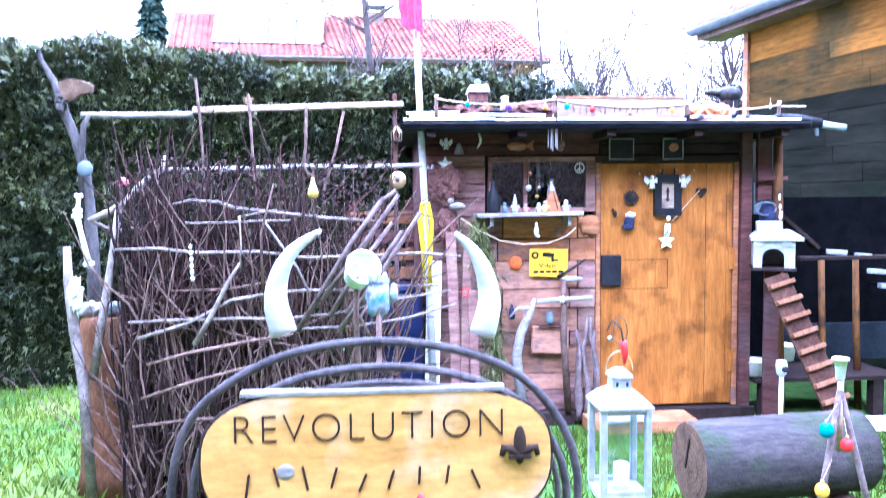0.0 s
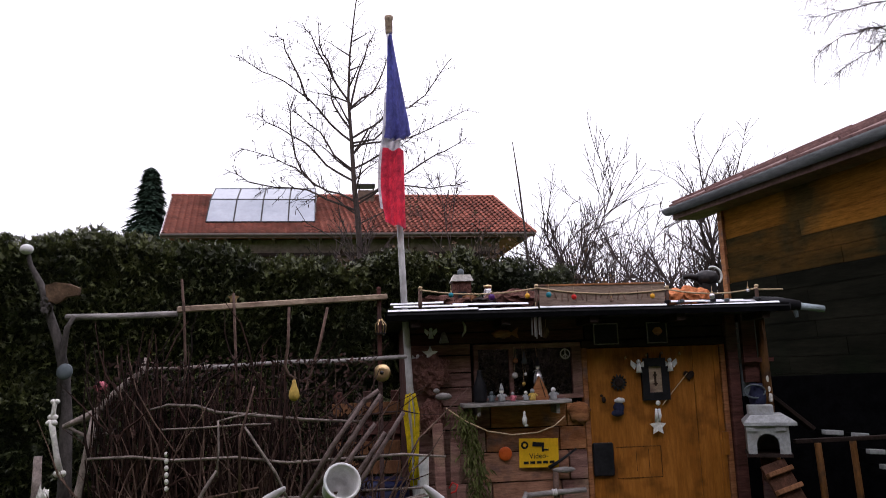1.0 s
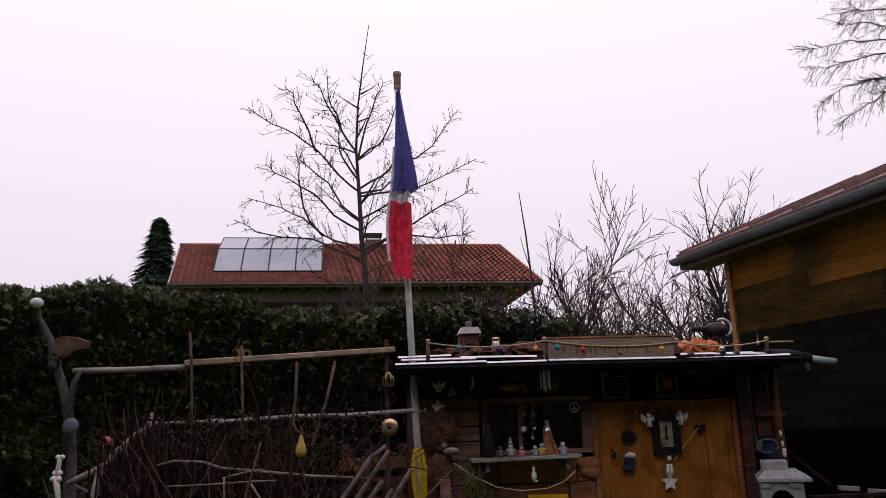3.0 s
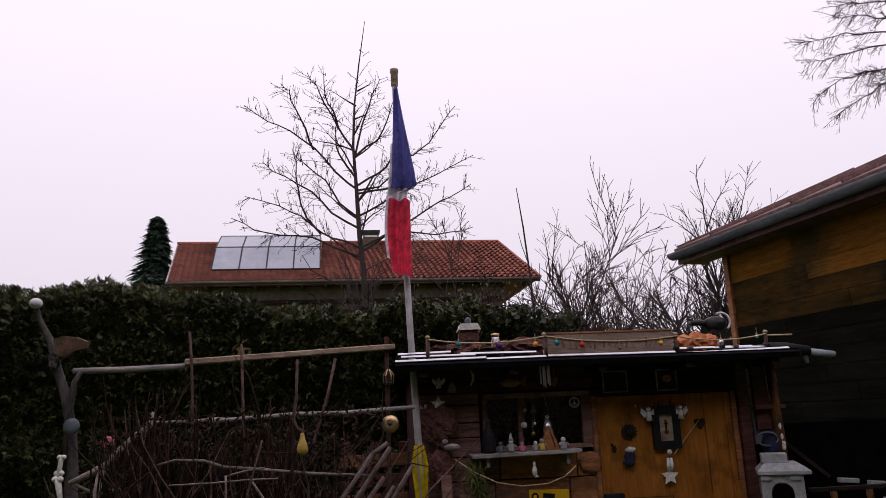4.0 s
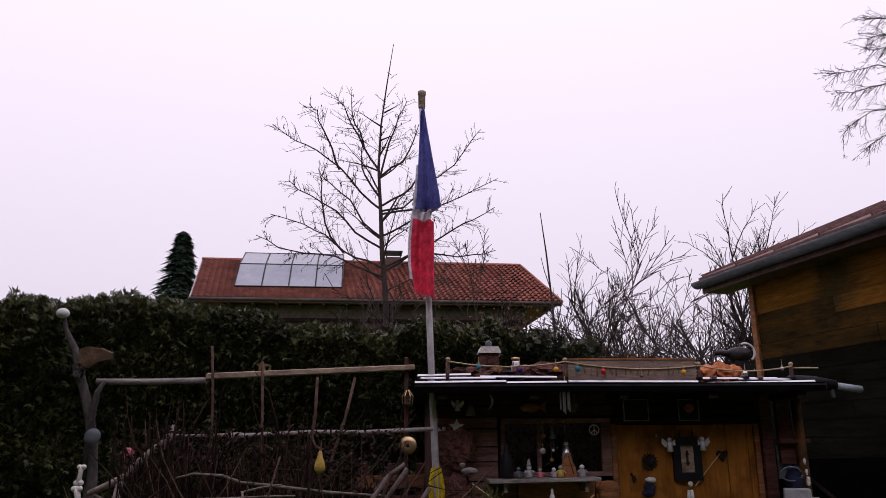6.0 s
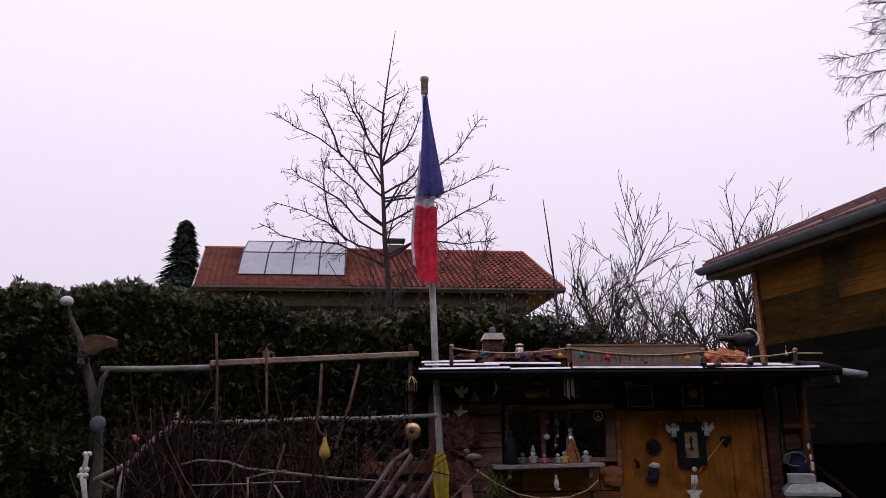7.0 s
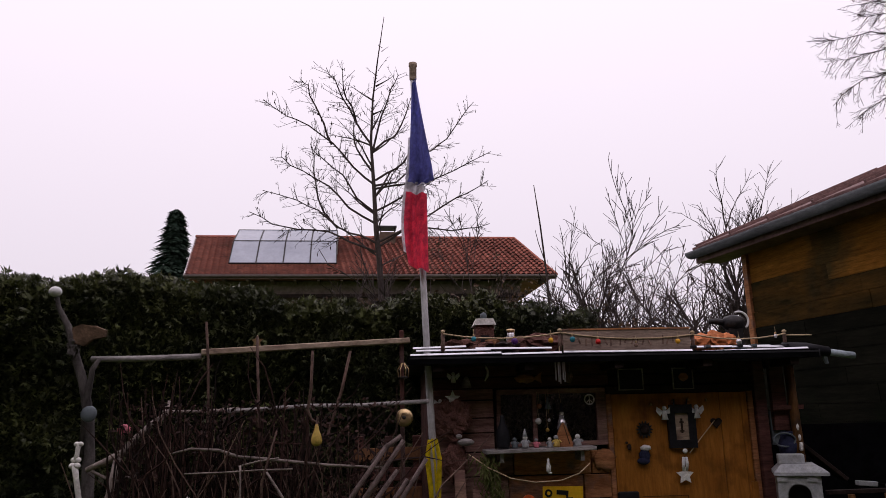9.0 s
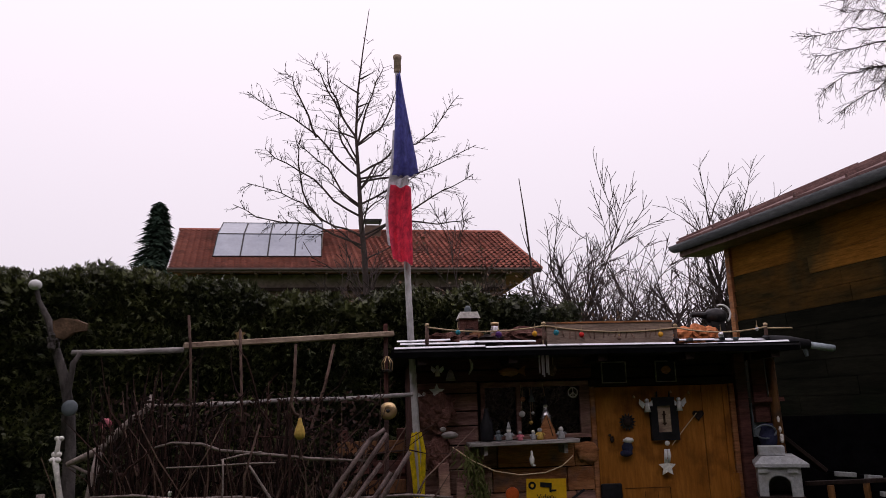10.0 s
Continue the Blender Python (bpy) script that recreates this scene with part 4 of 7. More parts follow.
# ------------------------------------------------------------------ flagpole and flag
def flagpole():
    f = thing("flagpole", (0.32, 5.12, 0), "white wooden flagpole beside the shed with a tricolour flag", "flagpole")
    part("pole", tubed([(0.32, 5.12, 0), (0.28, 5.12, 1.2), (0.237, 5.12, 2.2), (0.19, 5.12, 3.6), (0.168, 5.12, 4.18)], [0.026, 0.025, 0.023, 0.02, 0.017], 10), M["pole"], f, smooth=True)
    part("finial", lathe(bmesh.new(), [(0.018, 4.16), (0.026, 4.17), (0.027, 4.27), (0.031, 4.275), (0.031, 4.3), (0.01, 4.31)], (0.172, 5.12, 0), 12), M["beam"], f, "weathered pole cap", True)
    # limp tricolour, hanging in folds
    bands = (("flag_blue", M["blue"], 0.0, 0.56), ("flag_white", M["flag_white"], 0.47, 0.66), ("flag_edge", M["flag_white"], 0.3, 0.93), ("flag_red", M["flag_red"], 0.61, 1.0))
    top, bottom = 4.12, 2.74

    def cloth(s, q):
        """s: down the hanging flag, q: across it."""
        z = top + (bottom - top) * s
        px = 0.172 + (4.18 - z) * 0.038
        if s < 0.56:
            a, b = -0.014 - 0.062 * (s / 0.56), 0.012 + 0.098 * (s / 0.56) ** 1.2
        else:
            k = (s - 0.56) / 0.44
            a, b = -0.085 - 0.04 * math.sin(k * 2.6), 0.05 - 0.02 * k
        x = px + a + (b - a) * q
        y = 5.045 - 0.03 * math.sin(q * 7 + s * 3) * min(1, 3 * s + 0.2) - 0.02 * math.sin(q * 13 + 2 + 4 * s)
        return Vector((x, y, z + 0.03 * (q - 0.5) * (1 if s < 0.5 else -2.2 * (s - 0.3))))

    for name, mat, s0, s1 in bands:
        bm = bmesh.new()
        nu, nv = 22, 20
        q0, q1 = (0.0, 1.0)
        if name == "flag_white":
            q0, q1 = -0.05, 0.85
        if name == "flag_edge":
            q0, q1 = -0.12, 0.3
        g = [[bm.verts.new(cloth(s0 + (s1 - s0) * (i / nu), q0 + (q1 - q0) * j / nv) + Vector((0, {"flag_blue": -0.014, "flag_white": 0.012, "flag_edge": 0.018, "flag_red": -0.004}[name], 0))) for j in range(nv + 1)] for i in range(nu + 1)]
        for i in range(nu):
            for j in range(nv):
                bm.faces.new((g[i][j], g[i][j + 1], g[i + 1][j + 1], g[i + 1][j]))
        bmesh.ops.solidify(bm, geom=bm.faces[:], thickness=0.003)
        part(name, bm, mat, f, smooth=True)
    return f


flagpole()

# unseen walls beside and behind the camera, added to hold back sky light
solo("wall_west", span(-5.5, -5.2, -3, 6.0, 0, 6.2), M["hedge_core"], "unseen dark wall added at the side to shade the garden", "hedge", kind="structure")
solo("wall_south", span(-12, 14, -3.3, -3.0, 0, 7.6), M["house_wood"], "unseen dark wall added behind the camera to shade the shed", "wall", kind="structure")

# ------------------------------------------------------------------ more materials for the garden things
M["stake"] = surface("grey_brown_stake", (0.06, 0.042, 0.038), (0.2, 0.15, 0.14), 0.8, (14, 14, 14), 60, 0.4)
M["copper"] = surface("brass", (0.4, 0.27, 0.13), (0.62, 0.45, 0.25), 0.35, (20, 20, 20), 60, 0.1, metal=0.9)
M["gourd"] = surface("dried_gourd_skin", (0.4, 0.26, 0.05), (0.62, 0.44, 0.12), 0.55, (12, 12, 12), 60, 0.1, patch_tone=(0.35, 0.2, 0.05), patch_scale=14)
M["pink"] = surface("pink_petal", (0.45, 0.1, 0.14), (0.66, 0.22, 0.27), 0.6, (20, 20, 20), 60, 0.1)
M["red"] = surface("red_gloss", (0.45, 0.02, 0.02), (0.62, 0.035, 0.03), 0.3, (9, 9, 9), 60, 0.05)
M["orange"] = surface("terracotta", (0.45, 0.13, 0.045), (0.6, 0.22, 0.09), 0.7, (9, 9, 9), 60, 0.15)
M["cyan"] = surface("turquoise_gloss", (0.015, 0.13, 0.19), (0.03, 0.24, 0.3), 0.2, (9, 9, 9), 60, 0.03)
M["amber"] = surface("amber_gloss", (0.6, 0.27, 0.02), (0.75, 0.38, 0.04), 0.2, (9, 9, 9), 60, 0.03)
M["violet"] = surface("violet_gloss", (0.05, 0.015, 0.1), (0.1, 0.03, 0.17), 0.25, (9, 9, 9), 60, 0.03)
M["slate"] = surface("blue_grey_glaze", (0.07, 0.085, 0.095), (0.13, 0.155, 0.17), 0.45, (9, 9, 9), 60, 0.1)
M["fur"] = surface("rust_brown_bark_mat", (0.07, 0.032, 0.027), (0.17, 0.08, 0.065), 0.95, (30, 30, 30), 90, 0.9)
M["brick"] = surface("old_stump_wood", (0.11, 0.048, 0.022), (0.23, 0.11, 0.055), 0.85, (9, 9, 3), 60, 0.4)
M["moss"] = surface("juniper_needles", (0.05, 0.06, 0.015), (0.14, 0.15, 0.05), 0.8, (5, 5, 5), 20, 0, island=0.5)
# pale patches in the colour stand in for glare on the varnish
M["board"] = surface("yellow_varnished_board", (0.5, 0.24, 0.045), (0.68, 0.4, 0.12), 0.5, (2.2, 2.2, 9), 60, 0.15, patch_tone=(0.6, 0.45, 0.3), patch_scale=5)
M["burnt"] = surface("burnt_lettering", (0.02, 0.012, 0.01), (0.05, 0.03, 0.02), 0.8, (9, 9, 9), 60, 0.1)
M["log"] = surface("log_bark", (0.022, 0.019, 0.019), (0.075, 0.062, 0.06), 0.9, (3, 14, 14), 60, 0.7, patch_tone=(0.035, 0.042, 0.025), patch_scale=5)
M["log_end"] = surface("cut_log_end", (0.06, 0.036, 0.022), (0.15, 0.095, 0.06), 0.85, (14, 14, 14), 60, 0.4)
M["rope"] = surface("natural_rope", (0.4, 0.29, 0.17), (0.6, 0.46, 0.3), 0.85, (60, 60, 60), 90, 0.3)
M["silver"] = surface("silver_gloss", (0.5, 0.48, 0.5), (0.7, 0.68, 0.7), 0.25, (9, 9, 9), 60, 0.05, metal=0.7)
M["zinc"] = surface("galvanised_bucket", (0.3, 0.3, 0.32), (0.52, 0.52, 0.55), 0.4, (6, 6, 6), 60, 0.1, metal=0.3)


# ------------------------------------------------------------------ fence of brushwood and branches
def brush_fence():
    f = thing("brushwood_fence", (-0.6, 4.0, 0), "rustic fence of dry brushwood woven with bent branches", "fence")
    rod("top_rail", f, [(-1.719, 4.450, 2.117), (-1.428, 4.470, 2.117), (-1.110, 4.500, 2.126)], 0.018, M["grey_wood"], 6, "short silvered rail")
    a, b = (-1.114, 4.500, 2.149), (0.114, 4.880, 2.235)
    d = Vector(b) - Vector(a)
    part("top_rail", boxed((Vector(a) + Vector(b)) / 2, (d.length, 0.05, 0.035), d.to_track_quat("X", "Z").to_matrix(), 0.005), M["beam"], f, "pale squared timber rail")
    rod("lower_rail", f, [(-0.972, 4.500, 1.805), (-0.478, 4.600, 1.828), (-0.213, 4.700, 1.825), (0.233, 4.900, 1.846)], 0.014, M["grey_wood"], 6)
    rod("lower_rail", f, [(-1.330, 4.550, 1.813), (-1.097, 4.550, 1.809), (-0.869, 4.550, 1.821)], 0.011, M["bark_pale"], 6)
    post = part("end_post", span(0.05, 0.078, 4.87, 4.9, 0, 2.3, 0.004), M["wood_red"], f, "thin dark red post by the shed corner")
    rng = random.Random(71)
    # the branches that can be told apart
    R = M["bark_pale"]
    rod("branch", f, [(-1.073, 3.850, 1.603), (-0.978, 3.850, 1.625), (-0.841, 3.850, 1.615), (-0.745, 3.850, 1.581), (-0.620, 3.850, 1.568), (-0.314, 3.850, 1.531), (-0.018, 3.850, 1.509)], [0.0050, 0.0065, 0.0079, 0.0086, 0.0086, 0.0079, 0.0058], R)
    rod("branch", f, [(-0.739, 3.820, 1.538), (-0.643, 3.820, 1.559), (-0.546, 3.820, 1.572)], [0.0043, 0.0050, 0.0043], R)
    rod("branch", f, [(-1.338, 3.820, 1.386), (-1.131, 3.820, 1.388), (-0.943, 3.820, 1.364), (-0.644, 3.820, 1.366), (-0.397, 3.820, 1.331), (-0.147, 3.820, 1.338), (0.163, 3.820, 1.347), (0.378, 3.820, 1.328)], [0.0058, 0.0072, 0.0072, 0.0065, 0.0065, 0.0072, 0.0072, 0.0050], R)
    rod("branch", f, [(-1.280, 3.800, 1.023), (-1.070, 3.800, 1.031), (-0.724, 3.800, 1.033), (-0.521, 3.800, 1.026)], [0.0058, 0.0079, 0.0079, 0.0058], R)
    rod("branch", f, [(-1.240, 3.800, 0.942), (-0.990, 3.800, 1.014), (-0.777, 3.800, 1.125), (-0.588, 3.800, 1.156), (-0.397, 3.800, 1.170), (-0.122, 3.800, 1.163)], [0.0079, 0.0086, 0.0086, 0.0079, 0.0065, 0.0050], R)
    rod("branch", f, [(-0.532, 3.780, 1.033), (-0.260, 3.780, 1.049), (0.044, 3.780, 1.117), (0.324, 3.780, 1.159)], [0.0050, 0.0065, 0.0065, 0.0050], R)
    rod("branch", f, [(-0.516, 3.760, 0.980), (-0.178, 3.760, 0.987), (0.096, 3.760, 1.023), (0.348, 3.760, 1.092)], [0.0058, 0.0065, 0.0072, 0.0050], R)
    rod("branch", f, [(-0.083, 3.900, 1.172), (0.103, 3.900, 1.172), (0.268, 3.900, 1.173)], 0.006, R)
    rod("branch", f, [(-0.047, 3.900, 1.114), (0.159, 3.900, 1.119), (0.275, 3.900, 1.142)], 0.0055, R)
    rod("branch", f, [(-0.726, 3.780, 1.313), (-0.786, 3.780, 1.221), (-0.866, 3.780, 1.065), (-0.958, 3.780, 0.910)], [0.0065, 0.0101, 0.0130, 0.0144], R)
    rod("branch", f, [(-0.723, 3.780, 1.544), (-0.718, 3.780, 1.408), (-0.727, 3.780, 1.286)], 0.005, R)
    rod("branch", f, [(-0.598, 3.780, 1.512), (-0.515, 3.780, 1.386), (-0.448, 3.780, 1.288), (-0.390, 3.780, 1.163)], [0.0058, 0.0072, 0.0072, 0.0058], R)
    rod("branch", f, [(-0.986, 3.780, 1.513), (-0.798, 3.780, 1.514), (-0.609, 3.780, 1.521), (-0.473, 3.780, 1.521)], [0.0036, 0.0043, 0.0043, 0.0036], R)
    rod("branch", f, [(-0.553, 3.780, 1.703), (-0.620, 3.780, 1.458), (-0.617, 3.780, 1.160)], [0.0043, 0.0065, 0.0079], M["stick"])
    rod("branch", f, [(-1.070, 3.800, 1.178), (-0.804, 3.800, 1.180), (-0.533, 3.800, 1.222)], [0.0043, 0.0058, 0.0043], M["stick"])
    rod("branch", f, [(-0.070, 3.700, 0.904), (-0.134, 3.700, 1.044), (-0.064, 3.700, 1.147)], [0.0086, 0.0072, 0.0050], M["stick"])
    rod("branch", f, [(-1.167, 3.700, 0.830), (-0.978, 3.700, 0.881), (-0.707, 3.700, 0.930), (-0.460, 3.700, 0.966)], [0.0065, 0.0086, 0.0086, 0.0065], M["stick"])
    rod("branch", f, [(-1.199, 3.700, 0.665), (-0.955, 3.700, 0.741), (-0.600, 3.700, 0.829)], [0.0065, 0.0086, 0.0065], M["stick"])
    rod("branch", f, [(-1.244, 3.700, 0.526), (-0.988, 3.700, 0.552), (-0.743, 3.700, 0.561)], [0.0065, 0.0086, 0.0065], M["stick"])
    # slanting stakes near the shed
    for pts in ([(0.051, 3.770, 1.664), (-0.028, 3.770, 1.608), (-0.091, 3.770, 1.535)], [(0.062, 3.760, 1.644), (-0.102, 3.760, 1.413), (-0.326, 3.760, 1.123)], [(0.031, 3.750, 1.505), (-0.145, 3.750, 1.279), (-0.285, 3.750, 1.043)], [(0.079, 3.740, 1.462), (-0.063, 3.740, 1.263), (-0.203, 3.740, 1.054)], [(0.170, 3.730, 1.556), (-0.007, 3.730, 1.289), (-0.245, 3.730, 0.965)], [(-0.014, 3.760, 1.625), (-0.171, 3.760, 1.415), (-0.449, 3.760, 0.969)]):
        rod("stake", f, pts, [0.0105, 0.0125, 0.0135], M["stake"], 7, "slanting round stake")
    # uprights tied to the rail
    for pts, r in (([(-1.071, 4.420, 2.318), (-1.052, 4.420, 2.104), (-1.039, 4.420, 1.812), (-1.049, 4.420, 1.397)], 0.008), ([(-0.773, 4.400, 2.227), (-0.753, 4.400, 1.803), (-0.739, 4.400, 1.546)], 0.008), ([(-0.237, 4.400, 2.132), (-0.287, 4.400, 1.903), (-0.365, 4.400, 1.661), (-0.332, 4.400, 1.499)], 0.009)):
        rod("upright", f, pts, r, M["stick"])
    rod("hook_branch", f, [(-0.384, 3.760, 2.083), (-0.389, 3.760, 1.893), (-0.404, 3.760, 1.796), (-0.385, 3.760, 1.748), (-0.347, 3.760, 1.733)], [0.007, 0.008, 0.0085, 0.008, 0.007], M["stick"], 7, "hook-shaped branch")
    # the brushwood: too many stems to count
    bm = bmesh.new()
    for _ in range(620):
        u = rng.random()
        x = -1.36 + 1.25 * u
        y = rng.uniform(3.85, 4.25)
        dense = 1.0 if u < 0.74 else 0.12
        if rng.random() > dense:
            continue
        z0 = rng.choice((0.0, 0.0, rng.uniform(0, 1.2)))
        z1 = min(z0 + rng.uniform(0.7, 1.9), 1.88 + rng.gauss(0, 0.1) - 0.12 * math.sin(3 * u))
        if z1 - z0 < 0.3:
            continue
        tube(bm, wobble((x, y, z0), (x + rng.gauss(0, 0.09), y + rng.gauss(0, 0.05), z1), 5, 0.03, rng), [rng.uniform(0.004, 0.009) * k for k in (1, 1, 0.9, 0.8, 0.6, 0.35)], 4, False)
    for _ in range(240):
        x, z = rng.uniform(-1.36, 0.0), rng.uniform(0.1, 1.7)
        a = rng.uniform(-0.9, 0.9) + (0 if rng.random() < 0.4 else 1.57)
        ln = rng.uniform(0.2, 0.6)
        y = rng.uniform(3.83, 4.2)
        tube(bm, wobble((x, y, z), (x + ln * math.cos(a), y + rng.gauss(0, 0.06), z + ln * math.sin(a)), 4, 0.05, rng), [rng.uniform(0.003, 0.007) * k for k in (1, 0.9, 0.8, 0.6, 0.4)], 4, False)
    br = part("brushwood", bm, M["reed"], f, "dense dry upright brushwood")
    tagged(br, kind="stuff")
    bm = bmesh.new()
    for _ in range(330):
        x, z0 = rng.uniform(-1.36, 0.02), rng.uniform(0.0, 1.0)
        y = rng.uniform(3.82, 3.95)
        ln = rng.uniform(0.35, 1.0)
        a = rng.gauss(1.57, 0.42)
        tube(bm, wobble((x, y, z0), (x + ln * math.cos(a), y + rng.gauss(0, 0.04), min(z0 + ln * math.sin(a), 1.9)), 5, 0.045, rng), [rng.uniform(0.004, 0.0075) * k for k in (1, 1, 0.9, 0.75, 0.55, 0.3)], 4, False)
    tagged(part("pale_brushwood", bm, M["stick"], f, "paler curved stems in the brushwood"), kind="stuff")
    # curled dry leaves in the brush
    verts, faces = [], []
    for _ in range(5200):
        p = Vector((rng.uniform(-1.36, 0.0), rng.uniform(3.83, 4.25), rng.uniform(0.1, 1.85)))
        d = Vector((rng.gauss(0, 1), rng.gauss(0, 0.6), rng.gauss(0, 1) - 0.5)).normalized() * rng.uniform(0.02, 0.05)
        s = d.cross(Vector((rng.gauss(0, 1), rng.gauss(0, 1), 0.2))).normalized() * 0.008
        i = len(verts)
        verts += [p, p + d * 0.5 + s, p + d, p + d * 0.5 - s]
        faces.append((i, i + 1, i + 2, i + 3))
    me = bpy.data.meshes.new("dry_leaves")
    me.from_pydata([v - f.location for v in verts], [], faces)
    me.materials.append(M["reed"])
    lv = new("dry_leaves", me)
    lv.parent = f
    tagged(lv, kind="stuff")
    return f


brush_fence()


def gnarled_mast():
    m = thing("driftwood_mast", (-1.75, 4.45, 0), "gnarled grey driftwood mast with a white ball on top", "post")
    rod("stem", m, [(-1.72, 4.45, 0.0)] + [(-1.682, 4.450, 1.199), (-1.693, 4.450, 1.577), (-1.711, 4.450, 1.801), (-1.758, 4.450, 1.995), (-1.812, 4.450, 2.142), (-1.862, 4.450, 2.305), (-1.926, 4.450, 2.421), (-1.949, 4.450, 2.513)], [0.04, 0.038, 0.034, 0.03, 0.027, 0.025, 0.02, 0.014, 0.011], M["mast"], 9)
    rod("side_stem", m, [(-1.725, 4.430, 1.579), (-1.723, 4.430, 1.833), (-1.701, 4.430, 2.057), (-1.664, 4.430, 2.120)], [0.02, 0.018, 0.016, 0.012], M["mast"], 7)
    part("ball", blob(bmesh.new(), (-1.948, 4.440, 2.512), 0.036, (1, 1, 0.85), 3), M["white"], m, "white ball", True)
    blade = plate(bmesh.new(), [(-1.82, 2.30), (-1.77, 2.315), (-1.70, 2.30), (-1.635, 2.275), (-1.64, 2.24), (-1.70, 2.225), (-1.75, 2.19), (-1.80, 2.21)], 4.4, 4.43)
    for v in blade.verts:
        v.co += 0.012 * noise.noise_vector(v.co * 9)
    part("root_blade", blade, M["log_end"], m, "flat brown root blade")
    part("root_burr", blob(bmesh.new(), (-1.810, 4.420, 2.188), 0.045, (0.7, 0.7, 1.1), 3, 0.9, 9), M["mast"], m)
    part("plate", lathe(bmesh.new(), [(0.03, 0), (0.045, 0.004), (0.042, 0.012), (0.015, 0.014)], (-1.681, 4.380, 1.809), 18, (0, -1, 0.1)), M["slate"], m, "small blue-grey ceramic disc", True)
    return m


gnarled_mast()


def bone(pts, r, label):
    t = thing("bone", pts[-1], label, "bone")
    bm = bmesh.new()
    tube(bm, pts, [r, r * 0.8, r * 0.85, r * 1.15], 9)
    for p, q in ((pts[0], 1), (pts[-1], 1.15)):
        for dx in (-0.7, 0.7):
            blob(bm, Vector(p) + Vector((dx * r, 0, 0)), r * 1.05 * q, (1, 1, 0.9), 2)
    part("shaft", bm, M["bone"], t, smooth=True)
    return t


bone([(-1.625, 4.100, 1.547), (-1.610, 4.100, 1.474), (-1.591, 4.100, 1.380), (-1.573, 4.100, 1.293)], 0.017, "bleached long bone leaning on the driftwood mast")
bone([(-1.620, 4.120, 1.654), (-1.623, 4.120, 1.625), (-1.625, 4.120, 1.601), (-1.628, 4.120, 1.575)], 0.014, "small bleached bone over the long one")


def left_sticks():
    b = thing("forked_branch", (-1.5, 4.1, 0), "pale forked branch leaning by the fence", "branch")
    rod("limb", b, [(-1.565, 4.100, 1.524), (-1.475, 4.100, 1.562), (-1.389, 4.100, 1.603), (-1.318, 4.100, 1.680), (-1.247, 4.100, 1.745), (-1.177, 4.100, 1.797), (-1.166, 4.100, 1.865)], [0.014, 0.018, 0.021, 0.02, 0.018, 0.014, 0.008], M["bark_pale"], 8)
    rod("twig", b, [(-1.389, 4.100, 1.603), (-1.396, 4.100, 1.665), (-1.390, 4.100, 1.700)], [0.012, 0.01, 0.008], M["stick"])
    rod("twig", b, [(-1.559, 4.100, 1.530), (-1.488, 4.100, 1.492), (-1.422, 4.100, 1.463), (-1.360, 4.100, 1.479), (-1.297, 4.100, 1.488)], [0.009, 0.009, 0.01, 0.009, 0.005], M["bark_pale"])
    rod("stay", b, [(-1.394, 4.050, 1.584), (-1.421, 4.050, 1.412), (-1.452, 4.050, 1.228), (-1.500, 4.050, 0.990), (-1.556, 4.050, 0.686)], [0.018, 0.02, 0.022, 0.023, 0.024], M["bark_pale"], 8)
    fl = thing("pink_flower", (-1.381, 4.080, 1.722), "faded pink cloth rose on the forked branch", "flower")
    rng = random.Random(3)
    for k in range(9):
        a = k * 2.4
        c = Vector((-1.381, 4.080, 1.722)) + Vector((math.cos(a), 0.5 * math.sin(a * 1.7), math.sin(a))) * 0.016
        part("petal", blob(bmesh.new(), c, 0.018, (1, 0.7, 0.8), 1, 0.5, k), M["pink"], fl)
    st = thing("pale_stake", (-1.62, 4.0, 0), "pale peeled stake standing at the end of the fence", "stake")
    rod("shaft", st, [(-1.641, 4.000, 1.392), (-1.640, 4.000, 1.193), (-1.621, 4.000, 0.956), (-1.586, 4.000, 0.688)] + [(-1.56, 4.0, 0.0)], [0.02, 0.024, 0.026, 0.027, 0.028], M["bark_pale"], 9)
    stu = thing("tree_stump", (-1.58, 4.25, 0), "tall brown tree stump with grey stones on top", "stump")
    bm = lathe(bmesh.new(), [(0.2, 0), (0.17, 0.12), (0.155, 0.5), (0.15, 0.92), (0.15, 0.98), (0.14, 0.99)], (-1.56, 4.32, 0), 18)
    for v in bm.verts:
        v.co += 0.02 * noise.noise_vector(v.co * 7)
    part("body", bm, M["brick"], stu, smooth=True)
    for k, (dx, dz, r, mt) in enumerate(((-0.08, 1.02, 0.075, "grey_wood"), (0.05, 1.02, 0.06, "slate"), (0.12, 1.04, 0.05, "cyan"))):
        s = thing("stone", (-1.56 + dx, 4.28, dz - 0.03), "rounded grey stone lying on the stump", "stone", "stones on the stump")
        part("body", blob(bmesh.new(), (-1.56 + dx, 4.26, dz + 0.01), r, (1, 0.9, 0.6), 3, 0.4, k), M[mt] if mt != "cyan" else M["slate"], s, smooth=True)
    dr = thing("bleached_twig", (-1.63, 4.0, 1.0), "bleached driftwood piece tied to the stake", "driftwood")
    part("body", blob(bmesh.new(), (-1.596, 3.970, 1.148), 0.055, (0.6, 0.5, 1.6), 3, 0.9, 2), M["bone"], dr)


left_sticks()

# chain of pale shells on the brushwood
ch = thing("shell_chain", (-0.957, 3.760, 1.406), "string of white shells hanging on the brushwood", "garland")
for k in range(6):
    z = Vector((-0.957, 3.760, 1.398)) + Vector((0.0008 * k, 0, -0.0315 * k))
    part("shell", blob(bmesh.new(), z, 0.013, (0.8, 0.6, 1.0), 2, 0.3, k), M["bone"], ch, smooth=True)

